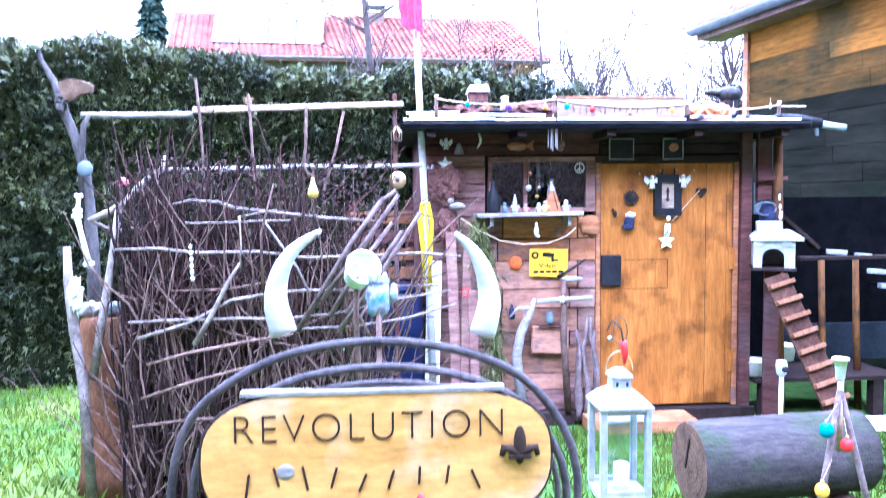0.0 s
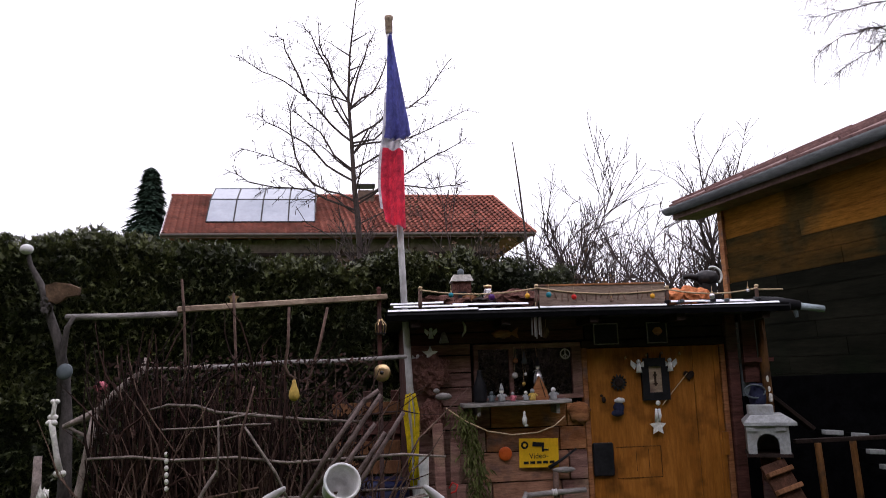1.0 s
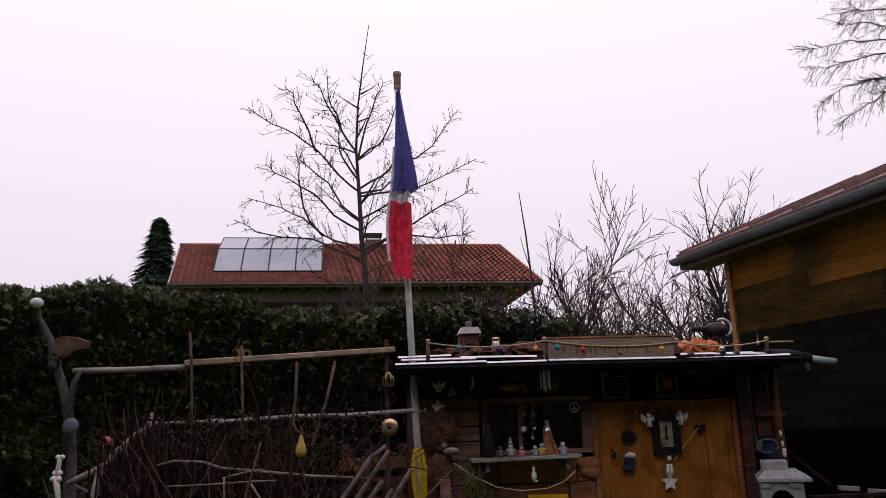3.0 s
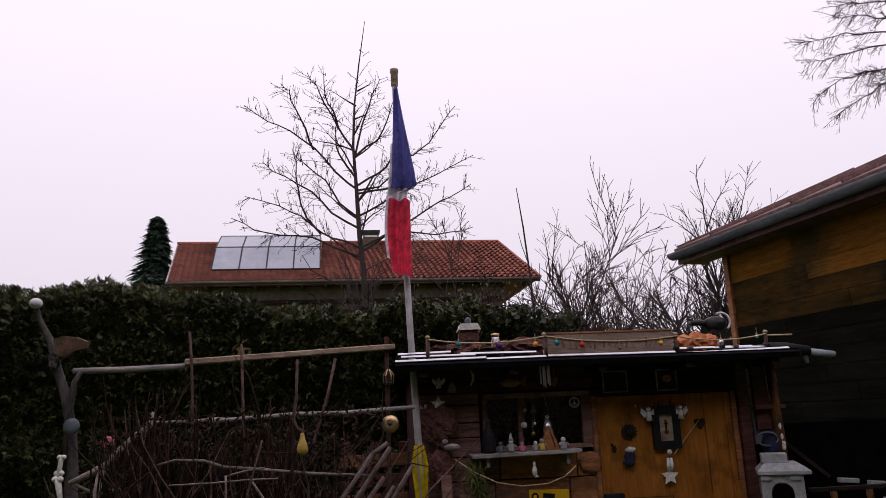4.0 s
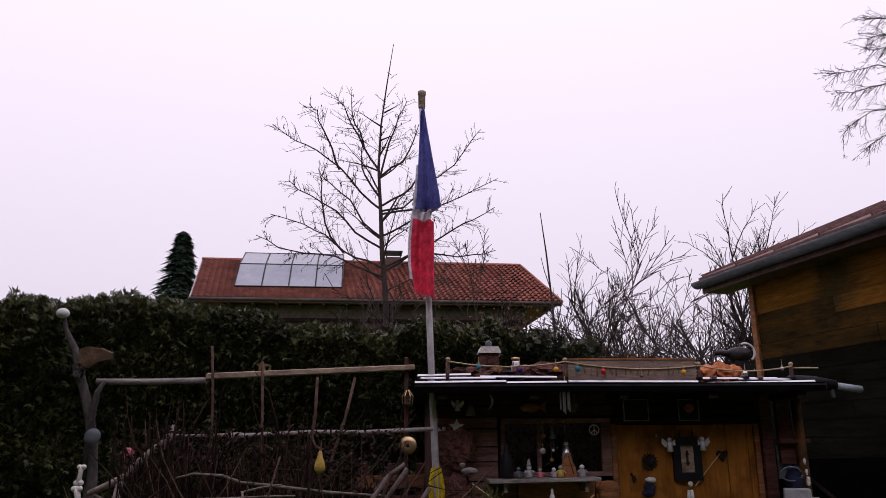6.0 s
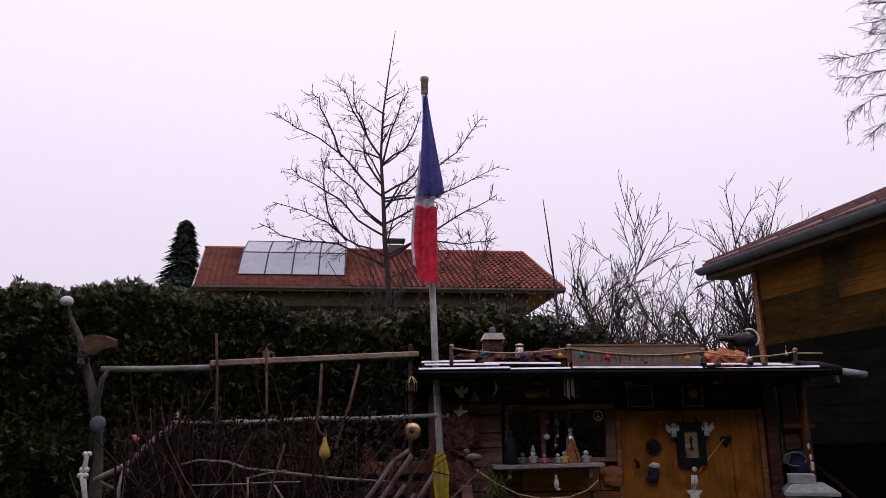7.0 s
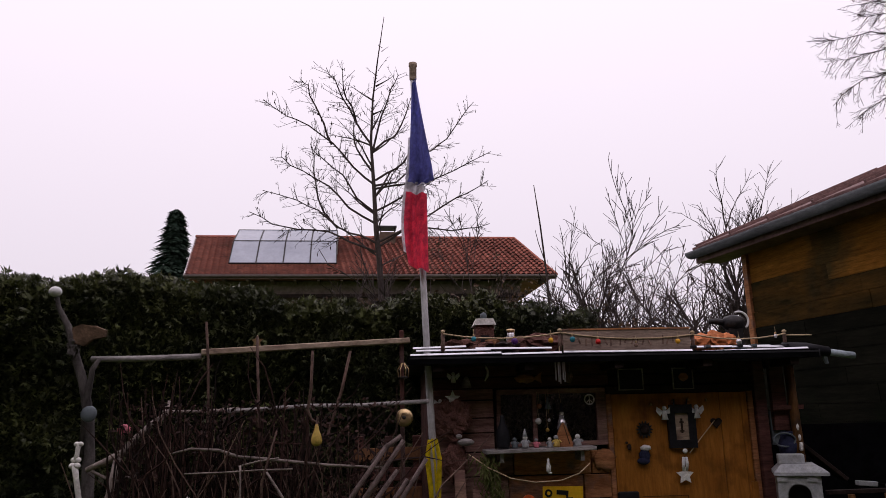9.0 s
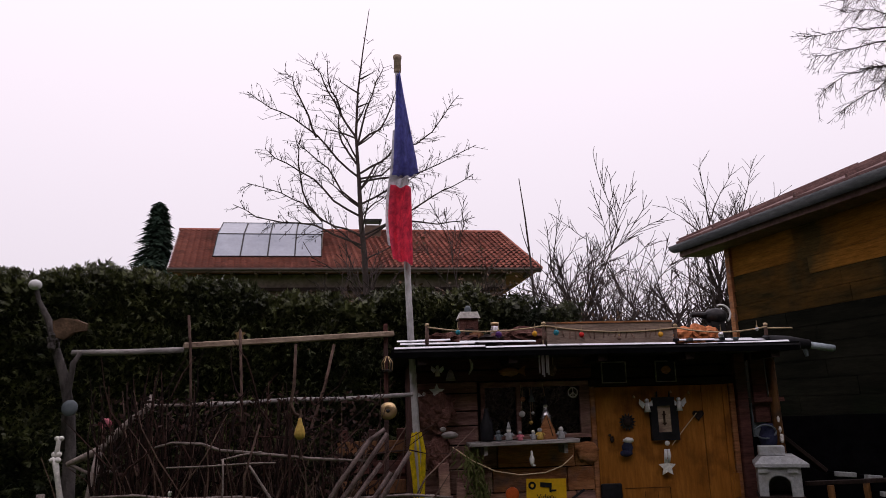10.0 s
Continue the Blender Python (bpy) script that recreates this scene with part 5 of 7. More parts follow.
# gourd on the hook
g = thing("gourd", (-0.351, 3.720, 1.731), "dried yellow gourd hanging from the hook branch", "gourd")
c = Vector((-0.355, 3.720, 1.668))
part("body", lathe(bmesh.new(), [(0.007, 0.06), (0.01, 0.048), (0.014, 0.03), (0.022, 0.01), (0.027, -0.012), (0.024, -0.029), (0.013, -0.039), (0.003, -0.042)], c, 16), M["gourd"], g, smooth=True)
part("stalk", tubed([c + Vector((0, 0, 0.06)), c + Vector((0.004, 0, 0.09)), c + Vector((0.0, 0, 0.1))], [0.006, 0.005, 0.004]), M["stick"], g)

# shining disc
dsc = thing("brass_disc", (0.076, 4.850, 1.747), "round brass disc with a dark hub on the post", "disc")
cc = Vector((0.076, 4.800, 1.747))
part("rim", lathe(bmesh.new(), [(0.02, -0.004), (0.052, -0.01), (0.056, 0.0), (0.05, 0.012), (0.02, 0.008)], cc, 24, (-0.25, -1, 0.1)), M["copper"], dsc, smooth=True)
part("hub", lathe(bmesh.new(), [(0.012, 0.0), (0.012, 0.014), (0.008, 0.018)], cc, 16, (-0.25, -1, 0.1)), M["iron"], dsc, smooth=True)


def star_plate(name, c, r, mat, label, category, points=5, inner=0.42, deep=0.012, turn=0.0):
    t = thing(name, c, label, category)
    out = []
    for k in range(points * 2):
        a = math.pi / 2 + turn + math.pi * k / points
        q = r if k % 2 == 0 else r * inner
        out.append((c[0] + q * math.cos(a), c[2] + q * math.sin(a)))
    part("body", plate(bmesh.new(), out, c[1] - deep / 2, c[1] + deep / 2), mat, t)
    return t


star_plate("star_finial", (-0.784, 4.460, 2.205), 0.036, M["copper"], "small wooden star on top of the rail", "star", 5, 0.5)

# bits tied to the post by the shed corner
tb = thing("wire_lantern", (0.072, 4.840, 2.037), "small rusty wire lantern hanging at the post", "lantern")
lc = Vector((0.072, 4.840, 2.037))
for k in range(6):
    a = k * math.pi / 3
    p = [lc + Vector((0.008 * math.cos(a), 0.008 * math.sin(a), 0.05)), lc + Vector((0.035 * math.cos(a), 0.035 * math.sin(a), 0.01)), lc + Vector((0.03 * math.cos(a), 0.03 * math.sin(a), -0.04))]
    part("wire", tubed(p, 0.003, 5), M["copper"], tb)
part("base", lathe(bmesh.new(), [(0.032, -0.045), (0.033, -0.035), (0.02, -0.033)], lc, 14), M["iron"], tb)


# pallet and blue barrel behind the fence
def pallet():
    p = thing("pallet", (0.0, 5.55, 0.3), "weathered brown wooden pallet standing upright", "pallet")
    for k in range(8):
        z = 0.55 + k * 0.135
        part("slat", boxed((-0.04, 5.5, z), (0.48, 0.02, 0.09), Matrix.Rotation(0.01 * (-1) ** k, 3, "Y"), 0.003), M["brick"] if k % 3 else M["wood_red"], p)
    for x in (-0.24, -0.03, 0.17):
        part("bearer", span(x - 0.03, x + 0.03, 5.515, 5.6, 0.0, 1.62, 0.004), M["wood_red"], p)
    return p


pallet()
bb = thing("blue_barrel", (0.12, 5.3, 0), "dark blue plastic barrel behind the fence", "barrel")
part("body", lathe(bmesh.new(), [(0.2, 0), (0.23, 0.03), (0.235, 0.3), (0.245, 0.33), (0.235, 0.36), (0.235, 0.7), (0.245, 0.73), (0.235, 0.76), (0.225, 0.98), (0.2, 1.0)], (0.02, 5.24, 0), 28), M["barrel"], bb, smooth=True)
part("lid", lathe(bmesh.new(), [(0.215, 1.0), (0.22, 1.01), (0.215, 1.035), (0.1, 1.04)], (0.02, 5.24, 0), 28), M["barrel"], bb, smooth=True)


# pale bucket on a stake
def bucket():
    b = thing("bucket", (-0.085, 2.950, 1.339), "pale zinc bucket tipped towards the lawn on a stake", "bucket")
    c = Vector((-0.105, 2.900, 1.336))
    ax = Vector((0.3, -0.9, 0.45)).normalized()
    bm = lathe(bmesh.new(), [(0.048, -0.055), (0.051, -0.05), (0.064, 0.053), (0.07, 0.058), (0.07, 0.063), (0.06, 0.063), (0.056, 0.0), (0.045, -0.045)], c, 24, ax)
    part("body", bm, M["white"], b, smooth=True)
    rod("stake", b, [c - ax * 0.05, c + Vector((-0.02, 0.06, -0.2)), (c.x + 0.02, c.y + 0.08, 0.0)], 0.012, M["stick"])
    for k in range(4):
        part("bead", blob(bmesh.new(), c + Vector((0.075, -0.03, -0.05 - 0.028 * k)), 0.012, (1, 1, 1), 2), M["white"] if k % 2 else M["black"], b, smooth=True)
    return b


bucket()


# ------------------------------------------------------------------ horns, hoops and lettered board before the fence
def horn(pts, label):
    h = thing("horn", pts[0], label, "horn", "pair of horns")
    n = 14
    path = []
    for i in range(n + 1):
        s = i / n * (len(pts) - 1)
        k = min(int(s), len(pts) - 2)
        p0, p1, p2, p3 = (Vector(pts[max(k - 1, 0)]), Vector(pts[k]), Vector(pts[k + 1]), Vector(pts[min(k + 2, len(pts) - 1)]))
        u = s - k
        path.append(0.5 * ((2 * p1) + (p2 - p0) * u + (2 * p0 - 5 * p1 + 4 * p2 - p3) * u * u + (3 * p1 - p0 - 3 * p2 + p3) * u ** 3))
    part("body", tubed(path, [0.052 * (1 - (i / n) ** 1.5 * 0.86) for i in range(n + 1)], 14), M["horn"], h, smooth=True)
    return h


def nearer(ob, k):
    """Scales a thing and its parts about the first camera position, to keep its place in view."""
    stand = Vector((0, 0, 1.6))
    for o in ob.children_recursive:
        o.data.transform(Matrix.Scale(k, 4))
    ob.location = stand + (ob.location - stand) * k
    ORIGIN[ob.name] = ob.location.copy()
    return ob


M["hoop"] = surface("dark_bent_rod", (0.03, 0.026, 0.028), (0.1, 0.085, 0.085), 0.7, (12, 12, 12), 60, 0.4)
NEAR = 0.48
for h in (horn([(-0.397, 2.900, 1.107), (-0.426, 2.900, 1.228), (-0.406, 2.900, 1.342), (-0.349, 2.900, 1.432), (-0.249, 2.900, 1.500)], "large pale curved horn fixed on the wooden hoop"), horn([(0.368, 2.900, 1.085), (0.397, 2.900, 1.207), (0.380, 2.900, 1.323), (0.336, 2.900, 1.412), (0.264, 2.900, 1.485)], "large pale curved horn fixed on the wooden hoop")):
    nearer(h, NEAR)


def hoop_board():
    h = thing("hoop_frame", (-0.04, 2.85, 0), "frame of bent dark rods round a lettered board", "frame")
    for cx, w, z0, top, y, r in ((-0.05, 0.79, 0.3, 1.075, 2.86, 0.017), (-0.035, 0.72, 0.3, 0.985, 2.82, 0.016), (-0.02, 0.665, 0.35, 0.93, 2.8, 0.012)):
        pts = []
        for k in range(25):
            a = math.pi * k / 24
            pts.append((cx - w * math.cos(a) + 0.006 * math.sin(9 * a), y, z0 + (top - z0) * math.sin(a) ** 0.62))
        pts = [(pts[0][0], y, 0.0)] + pts + [(pts[-1][0], y, 0.0)]
        rod("hoop", h, pts, r, M["hoop"], 8, "bent rod")
    b = thing("lettered_board", (-0.04, 2.75, 0.35), "long rounded yellow wooden board with burnt lettering", "board")
    cx, cz, hw, hh = -0.04, 0.655, 0.645, 0.26
    out = []
    for k in range(48):
        a = 2 * math.pi * k / 48
        c, s = math.cos(a), math.sin(a)
        out.append((cx + hw * math.copysign(abs(c) ** 0.55, c), cz + hh * math.copysign(abs(s) ** 0.75, s)))
    part("panel", plate(bmesh.new(), out, 2.74, 2.775), M["board"], b)
    rim = [(x, 2.757, z) for x, z in out] + [(out[0][0], 2.757, out[0][1])]
    part("rim", tubed(rim, 0.013, 7), M["dark_wood"], b, "dark bark edge", True)
    part("top_edge", span(cx - 0.5, cx + 0.47, 2.735, 2.78, cz + hh - 0.014, cz + hh + 0.006, 0.003), M["grey_wood"], b)
    # the word in two-stroke letters
    text = bpy.data.curves.new("word", "FONT")
    text.body, text.size, text.extrude, text.space_character, text.offset = "REVOLUTION", 0.155, 0.002, 1.14, -0.0035
    text.align_x = "CENTER"
    tmp = bpy.data.objects.new("word", text)
    scene.collection.objects.link(tmp)
    bpy.context.view_layer.update()
    me = bpy.data.meshes.new_from_object(tmp.evaluated_get(bpy.context.evaluated_depsgraph_get()))
    bpy.data.objects.remove(tmp)
    me.transform(Matrix.Translation(Vector((-0.07, 2.737, 0.73)) - b.location) @ Matrix.Rotation(math.pi / 2, 4, "X") @ Matrix.Diagonal((0.96, 1, 1, 1)))
    me.materials.clear()
    me.materials.append(M["burnt"])
    w = new("lettering", me)
    w.parent = b
    rng = random.Random(14)
    for k in range(9):
        x = cx - 0.48 + k * 0.105
        part("letter_bar", boxed((x, 2.737, 0.585 + rng.uniform(-0.02, 0.02)), (0.009, 0.006, rng.uniform(0.06, 0.11)), Matrix.Rotation(rng.uniform(-0.5, 0.5), 3, "Y")), M["burnt"], b)
    part("knot", blob(bmesh.new(), (-0.38, 2.738, 0.62), 0.03, (1.1, 0.15, 1.0), 2), M["grey_wood"], b, "pale knot", True)
    # lily-shaped ornament
    o = thing("lily_ornament", (0.475, 2.73, 0.6), "dark carved lily ornament on the lettered board", "ornament")
    c = Vector((0.484, 2.720, 0.679))
    part("leaf", blob(bmesh.new(), c + Vector((0, 0, 0.02)), 0.075, (0.32, 0.16, 1.0), 3), M["burnt"], o, smooth=True)
    for sx in (-1, 1):
        part("leaf", tubed([c + Vector((0, 0, -0.02)), c + Vector((sx * 0.035, 0, 0.005)), c + Vector((sx * 0.06, 0, 0.012)), c + Vector((sx * 0.068, 0, -0.02))], [0.014, 0.016, 0.015, 0.01]), M["burnt"], o, smooth=True)
    part("band", boxed(c + Vector((0, -0.006, -0.022)), (0.085, 0.02, 0.02), None, 0.004), M["burnt"], o)
    # little red-capped figure before the board
    fg = thing("red_cap_figure", (0.102, 2.450, 0.584), "small pale garden figure with a red cap", "figurine")
    q = Vector((0.102, 2.450, 0.613))
    bm = lathe(bmesh.new(), [(0.02, -0.12), (0.024, -0.08), (0.016, -0.045), (0.017, -0.03), (0.012, 0.0), (0.004, 0.01)], q, 14)
    part("body", bm, M["white"], fg, smooth=True)
    part("cap", lathe(bmesh.new(), [(0.017, 0), (0.015, 0.012), (0.003, 0.03)], q - Vector((0, 0, 0.006)), 14), M["red"], fg, smooth=True)
    part("peg", tubed([q - Vector((0, 0, 0.12)), (q.x, q.y, 0.0)], 0.01), M["stick"], fg)
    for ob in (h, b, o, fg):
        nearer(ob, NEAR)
    for x in (-0.3, 0.27):
        part("stake", tubed([(x, 1.4, 0.0), (x, 1.395, 1.2)], [0.02, 0.017]), M["stick"], h, "supporting stake", True)
    part("ledge", span(-0.34, 0.31, 1.19, 1.39, 0.76, 0.79, 0.003), M["dark_wood"], h)
    return h


hoop_board()

# patterned glove-like cloth on a stick behind the hoop
gl = thing("patterned_glove", (-0.031, 3.100, 1.217), "blue and white patterned work glove stuck on a stick", "glove")
q = Vector((-0.036, 3.100, 1.210))
M["pattern"] = surface("blue_and_white_patterned_cloth", (0.01, 0.02, 0.12), (0.62, 0.66, 0.7), 0.85, (30, 30, 20), 80, 0.3, patch_tone=(0.04, 0.25, 0.4), patch_scale=22)
part("palm", blob(bmesh.new(), q, 0.066, (0.78, 0.45, 1.2), 3, 0.35, 3), M["pattern"], gl, smooth=True)
part("thumb", blob(bmesh.new(), q + Vector((0.062, 0, 0.02)), 0.034, (0.55, 0.6, 1.2), 2, 0.2, 5), M["pattern"], gl, smooth=True)
part("cuff", blob(bmesh.new(), q + Vector((0.005, 0, 0.07)), 0.042, (1, 0.6, 0.55), 2, 0.3, 7), M["pattern"], gl, smooth=True)
for k in range(3):
    part("finger", blob(bmesh.new(), q + Vector((-0.03 + 0.028 * k, -0.004, 0.078 + 0.008 * (k % 2))), 0.026, (0.5, 0.5, 1.1), 2, 0.2, k), M["pattern"], gl, smooth=True)
part("stick", tubed([q - Vector((0, 0, 0.05)), q - Vector((0, 0.1, 0.25))], 0.012), M["stick"], gl)
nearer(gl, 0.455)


# ------------------------------------------------------------------ lantern, log, tripod on the lawn
def lantern():
    l = thing("lantern", (0.92, 2.9, 0), "white metal lantern with glass sides on a post", "lantern")
    x, y, z0, z1, w = 0.917, 2.9, 0.42, 0.79, 0.088
    part("base", span(x - w - 0.012, x + w + 0.012, y - w - 0.012, y + w + 0.012, z0, z0 + 0.03, 0.005), M["bird_white"], l)
    for sx in (-1, 1):
        for sy in (-1, 1):
            part("upright", span(x + sx * w - 0.013, x + sx * w + 0.013, y + sy * w - 0.013, y + sy * w + 0.013, z0 + 0.03, z1, 0.003), M["bird_white"], l)
    for sy in (-1, 1):
        p = part("pane", span(x - w + 0.013, x + w - 0.013, y + sy * w - 0.001, y + sy * w + 0.001, z0 + 0.05, z1 - 0.02), M["glass"], l)
        p.visible_shadow = False
        part("bar", span(x - w + 0.013, x + w - 0.013, y + sy * w - 0.008, y + sy * w + 0.008, z0 + 0.03, z0 + 0.05), M["bird_white"], l)
        part("bar", span(x - w + 0.013, x + w - 0.013, y + sy * w - 0.008, y + sy * w + 0.008, z1 - 0.02, z1), M["bird_white"], l)
    bm = lathe(bmesh.new(), [(0.15, 0), (0.152, 0.012), (0.1, 0.05), (0.055, 0.07), (0.05, 0.11), (0.062, 0.115), (0.06, 0.125), (0.03, 0.145), (0.01, 0.15)], (x, y, z1), 4)
    bmesh.ops.rotate(bm, cent=(x, y, z1), matrix=Matrix.Rotation(math.pi / 4, 3, "Z"), verts=bm.verts)
    part("roof", bm, M["bird_white"], l, "stepped white roof")
    # vent slots as black blocks, their inner shade put into the colour
    for sx in (-0.02, 0.02):
        part("vent", boxed((x + sx, y - 0.04, z1 + 0.09), (0.008, 0.006, 0.018)), M["black"], l)
    part("candle", lathe(bmesh.new(), [(0.03, 0), (0.032, 0.02), (0.032, 0.1), (0.02, 0.105)], (x + 0.01, y, z0 + 0.03), 14), M["bone"], l, smooth=True)
    part("post", tubed([(x, y, 0), (x, y, z0)], 0.02), M["dark_wood"], l)
    part("handle", tubed([(x + 0.055 * math.cos(a), y, z1 + 0.14 + 0.075 * math.sin(a)) for a in [math.pi * k / 10 for k in range(11)]], 0.003, 5), M["copper"], l)
    p = thing("red_pepper", (x, y, z1 + 0.2), "red glass pepper hanging over the lantern", "ornament")
    part("body", tubed([(x + 0.012, y - 0.03, z1 + 0.17), (x + 0.014, y - 0.03, z1 + 0.21), (x + 0.006, y - 0.03, z1 + 0.26)], [0.006, 0.014, 0.017]), M["red"], p, smooth=True)
    part("wire", tubed([(x + 0.006, y - 0.03, z1 + 0.26), (x + 0.0, y - 0.02, z1 + 0.31), (x - 0.03, y, z1 + 0.34), (x - 0.05, y, z1 + 0.3)], 0.004, 5), M["iron"], p)
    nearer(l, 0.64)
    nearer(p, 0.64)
    part("long_post", tubed([(0.587, 1.856, 0.0), (0.587, 1.856, 0.6)], 0.018), M["dark_wood"], l)


lantern()


def log():
    l = thing("log", (1.85, 3.45, 0), "thick grey bark log lying in the grass", "log")
    x0, x1, y, r = 1.44, 2.35, 3.45, 0.2
    bm = bmesh.new()
    n, seg = 14, 22
    ring = []
    for i in range(n + 1):
        row = []
        for k in range(seg):
            a = 2 * math.pi * k / seg
            q = r * (1 + 0.05 * noise.noise(Vector((i * 0.5, math.cos(a) * 2, math.sin(a) * 2))) + 0.02 * noise.noise(Vector((i * 1.3, math.cos(a) * 7, math.sin(a) * 7))))
            row.append(bm.verts.new((x0 + (x1 - x0) * i / n, y + q * math.cos(a) + 0.1 * i / n, 0.34 + q * math.sin(a))))
        ring.append(row)
    for a, b in zip(ring, ring[1:]):
        for k in range(seg):
            bm.faces.new((a[k], a[(k + 1) % seg], b[(k + 1) % seg], b[k]))
    bm.faces.new(ring[-1])
    part("bark", bm, M["log"], l, smooth=True)
    c = Vector((x0, y, 0.34))
    for k, (ra, rb) in enumerate(((0.195, 0.15), (0.15, 0.1), (0.1, 0.05), (0.05, 0.004))):
        part("growth_ring", lathe(bmesh.new(), [(rb, 0.004 + 0.002 * k), (ra - 0.003, 0.004 + 0.002 * k), (ra, -0.01)], c, 22, (-1, -0.05, 0)), M["log_end"], l)
    part("crack", boxed(c + Vector((-0.014, 0, 0.05)), (0.006, 0.012, 0.16), Matrix.Rotation(0.3, 3, "X")), M["burnt"], l)
    for x in (1.6, 2.2):
        b = part("block", span(x - 0.05, x + 0.05, y - 0.14, y + 0.2, 0, 0.16, 0.004), M["log_end"], l)


log()


def tripod():
    t = thing("stick_tripod", (1.6, 2.5, 0), "three sticks tied together, hung with coloured glass balls", "ornament stand")
    top = Vector((1.585, 2.500, 0.931))
    for fx, fy in ((-0.2, -0.1), (0.2, -0.05), (0.02, 0.22)):
        rod("leg", t, [(top.x + fx * 1.25, top.y + fy, 0.0), (top.x + fx * 0.5, top.y + fy * 0.5, top.z * 0.55), tuple(top)], [0.014, 0.012, 0.011], M["stake"], 7)
    rod("cup_stem", t, [tuple(top - Vector((0, 0, 0.22))), tuple(top + Vector((0.002, 0, 0.05)))], 0.011, M["beam"], 7)
    part("cup", lathe(bmesh.new(), [(0.012, 0.045), (0.015, 0.05), (0.022, 0.115), (0.03, 0.12), (0.026, 0.124), (0.014, 0.07)], top - Vector((0, 0, 0.01)), 16), M["white"], t, "small white cup", True)
    for n, (c, mat, r) in enumerate((((1.514, 2.460, 0.800), "cyan", 0.025), ((1.576, 2.440, 0.752), "red", 0.022), ((1.478, 2.420, 0.604), "amber", 0.024))):
        b = thing("glass_ball", c, {"cyan": "shining turquoise glass ball hung on the sticks", "red": "shining red glass ball hung on the sticks", "amber": "shining amber glass ball hung on the sticks"}[mat], "bauble", "balls on the tripod")
        part("ball", blob(bmesh.new(), c, r, (1, 1, 1.1), 3), M[mat], b, smooth=True)
        part("cap", lathe(bmesh.new(), [(0.007, r), (0.007, r + 0.01), (0.002, r + 0.012)], c, 8), M["copper"], b)
        part("thread", tubed([Vector(c) + Vector((0, 0, r + 0.01)), Vector((c[0] * 0.4 + top.x * 0.6, 2.47, c[2] + 0.09))], 0.0015, 4), M["rope"], b)


tripod()

sl = thing("garden_light", (2.35, 4.3, 0), "small solar garden light on a white stick", "garden lamp")
part("stick", tubed([(2.355, 4.3, 0), (2.355, 4.3, 0.56)], 0.014), M["white"], sl, smooth=True)
part("head", lathe(bmesh.new(), [(0.014, 0.54), (0.03, 0.56), (0.034, 0.61), (0.03, 0.635), (0.01, 0.64)], (2.355, 4.3, 0), 14), M["zinc"], sl, smooth=True)
part("lens", blob(bmesh.new(), (2.36, 4.268, 0.59), 0.02, (1, 0.6, 1), 2), M["black"], sl, smooth=True)

solo("door_step", boxed((1.75, 5.08, 0.05), (0.75, 0.26, 0.09), None, 0.006), M["wood_tan"], "worn timber step before the shed door", "step")
solo("step_board", boxed((1.62, 4.98, 0.11), (0.34, 0.1, 0.02), Matrix.Rotation(0.05, 3, "Z"), 0.004), M["white"], "white painted board on the step", "board")
solo("white_plank", boxed((2.75, 4.0, 0.33), (1.1, 0.2, 0.03), Matrix.Rotation(radians(-3), 3, "Z"), 0.004), M["white"], "white painted plank lying on blocks", "plank")
for x in (2.4, 3.1):
    solo("plank_block", span(x - 0.06, x + 0.06, 3.94, 4.06, 0, 0.314, 0.004), M["dark_wood"], "dark wooden block under the white plank", "block", "blocks under the plank")


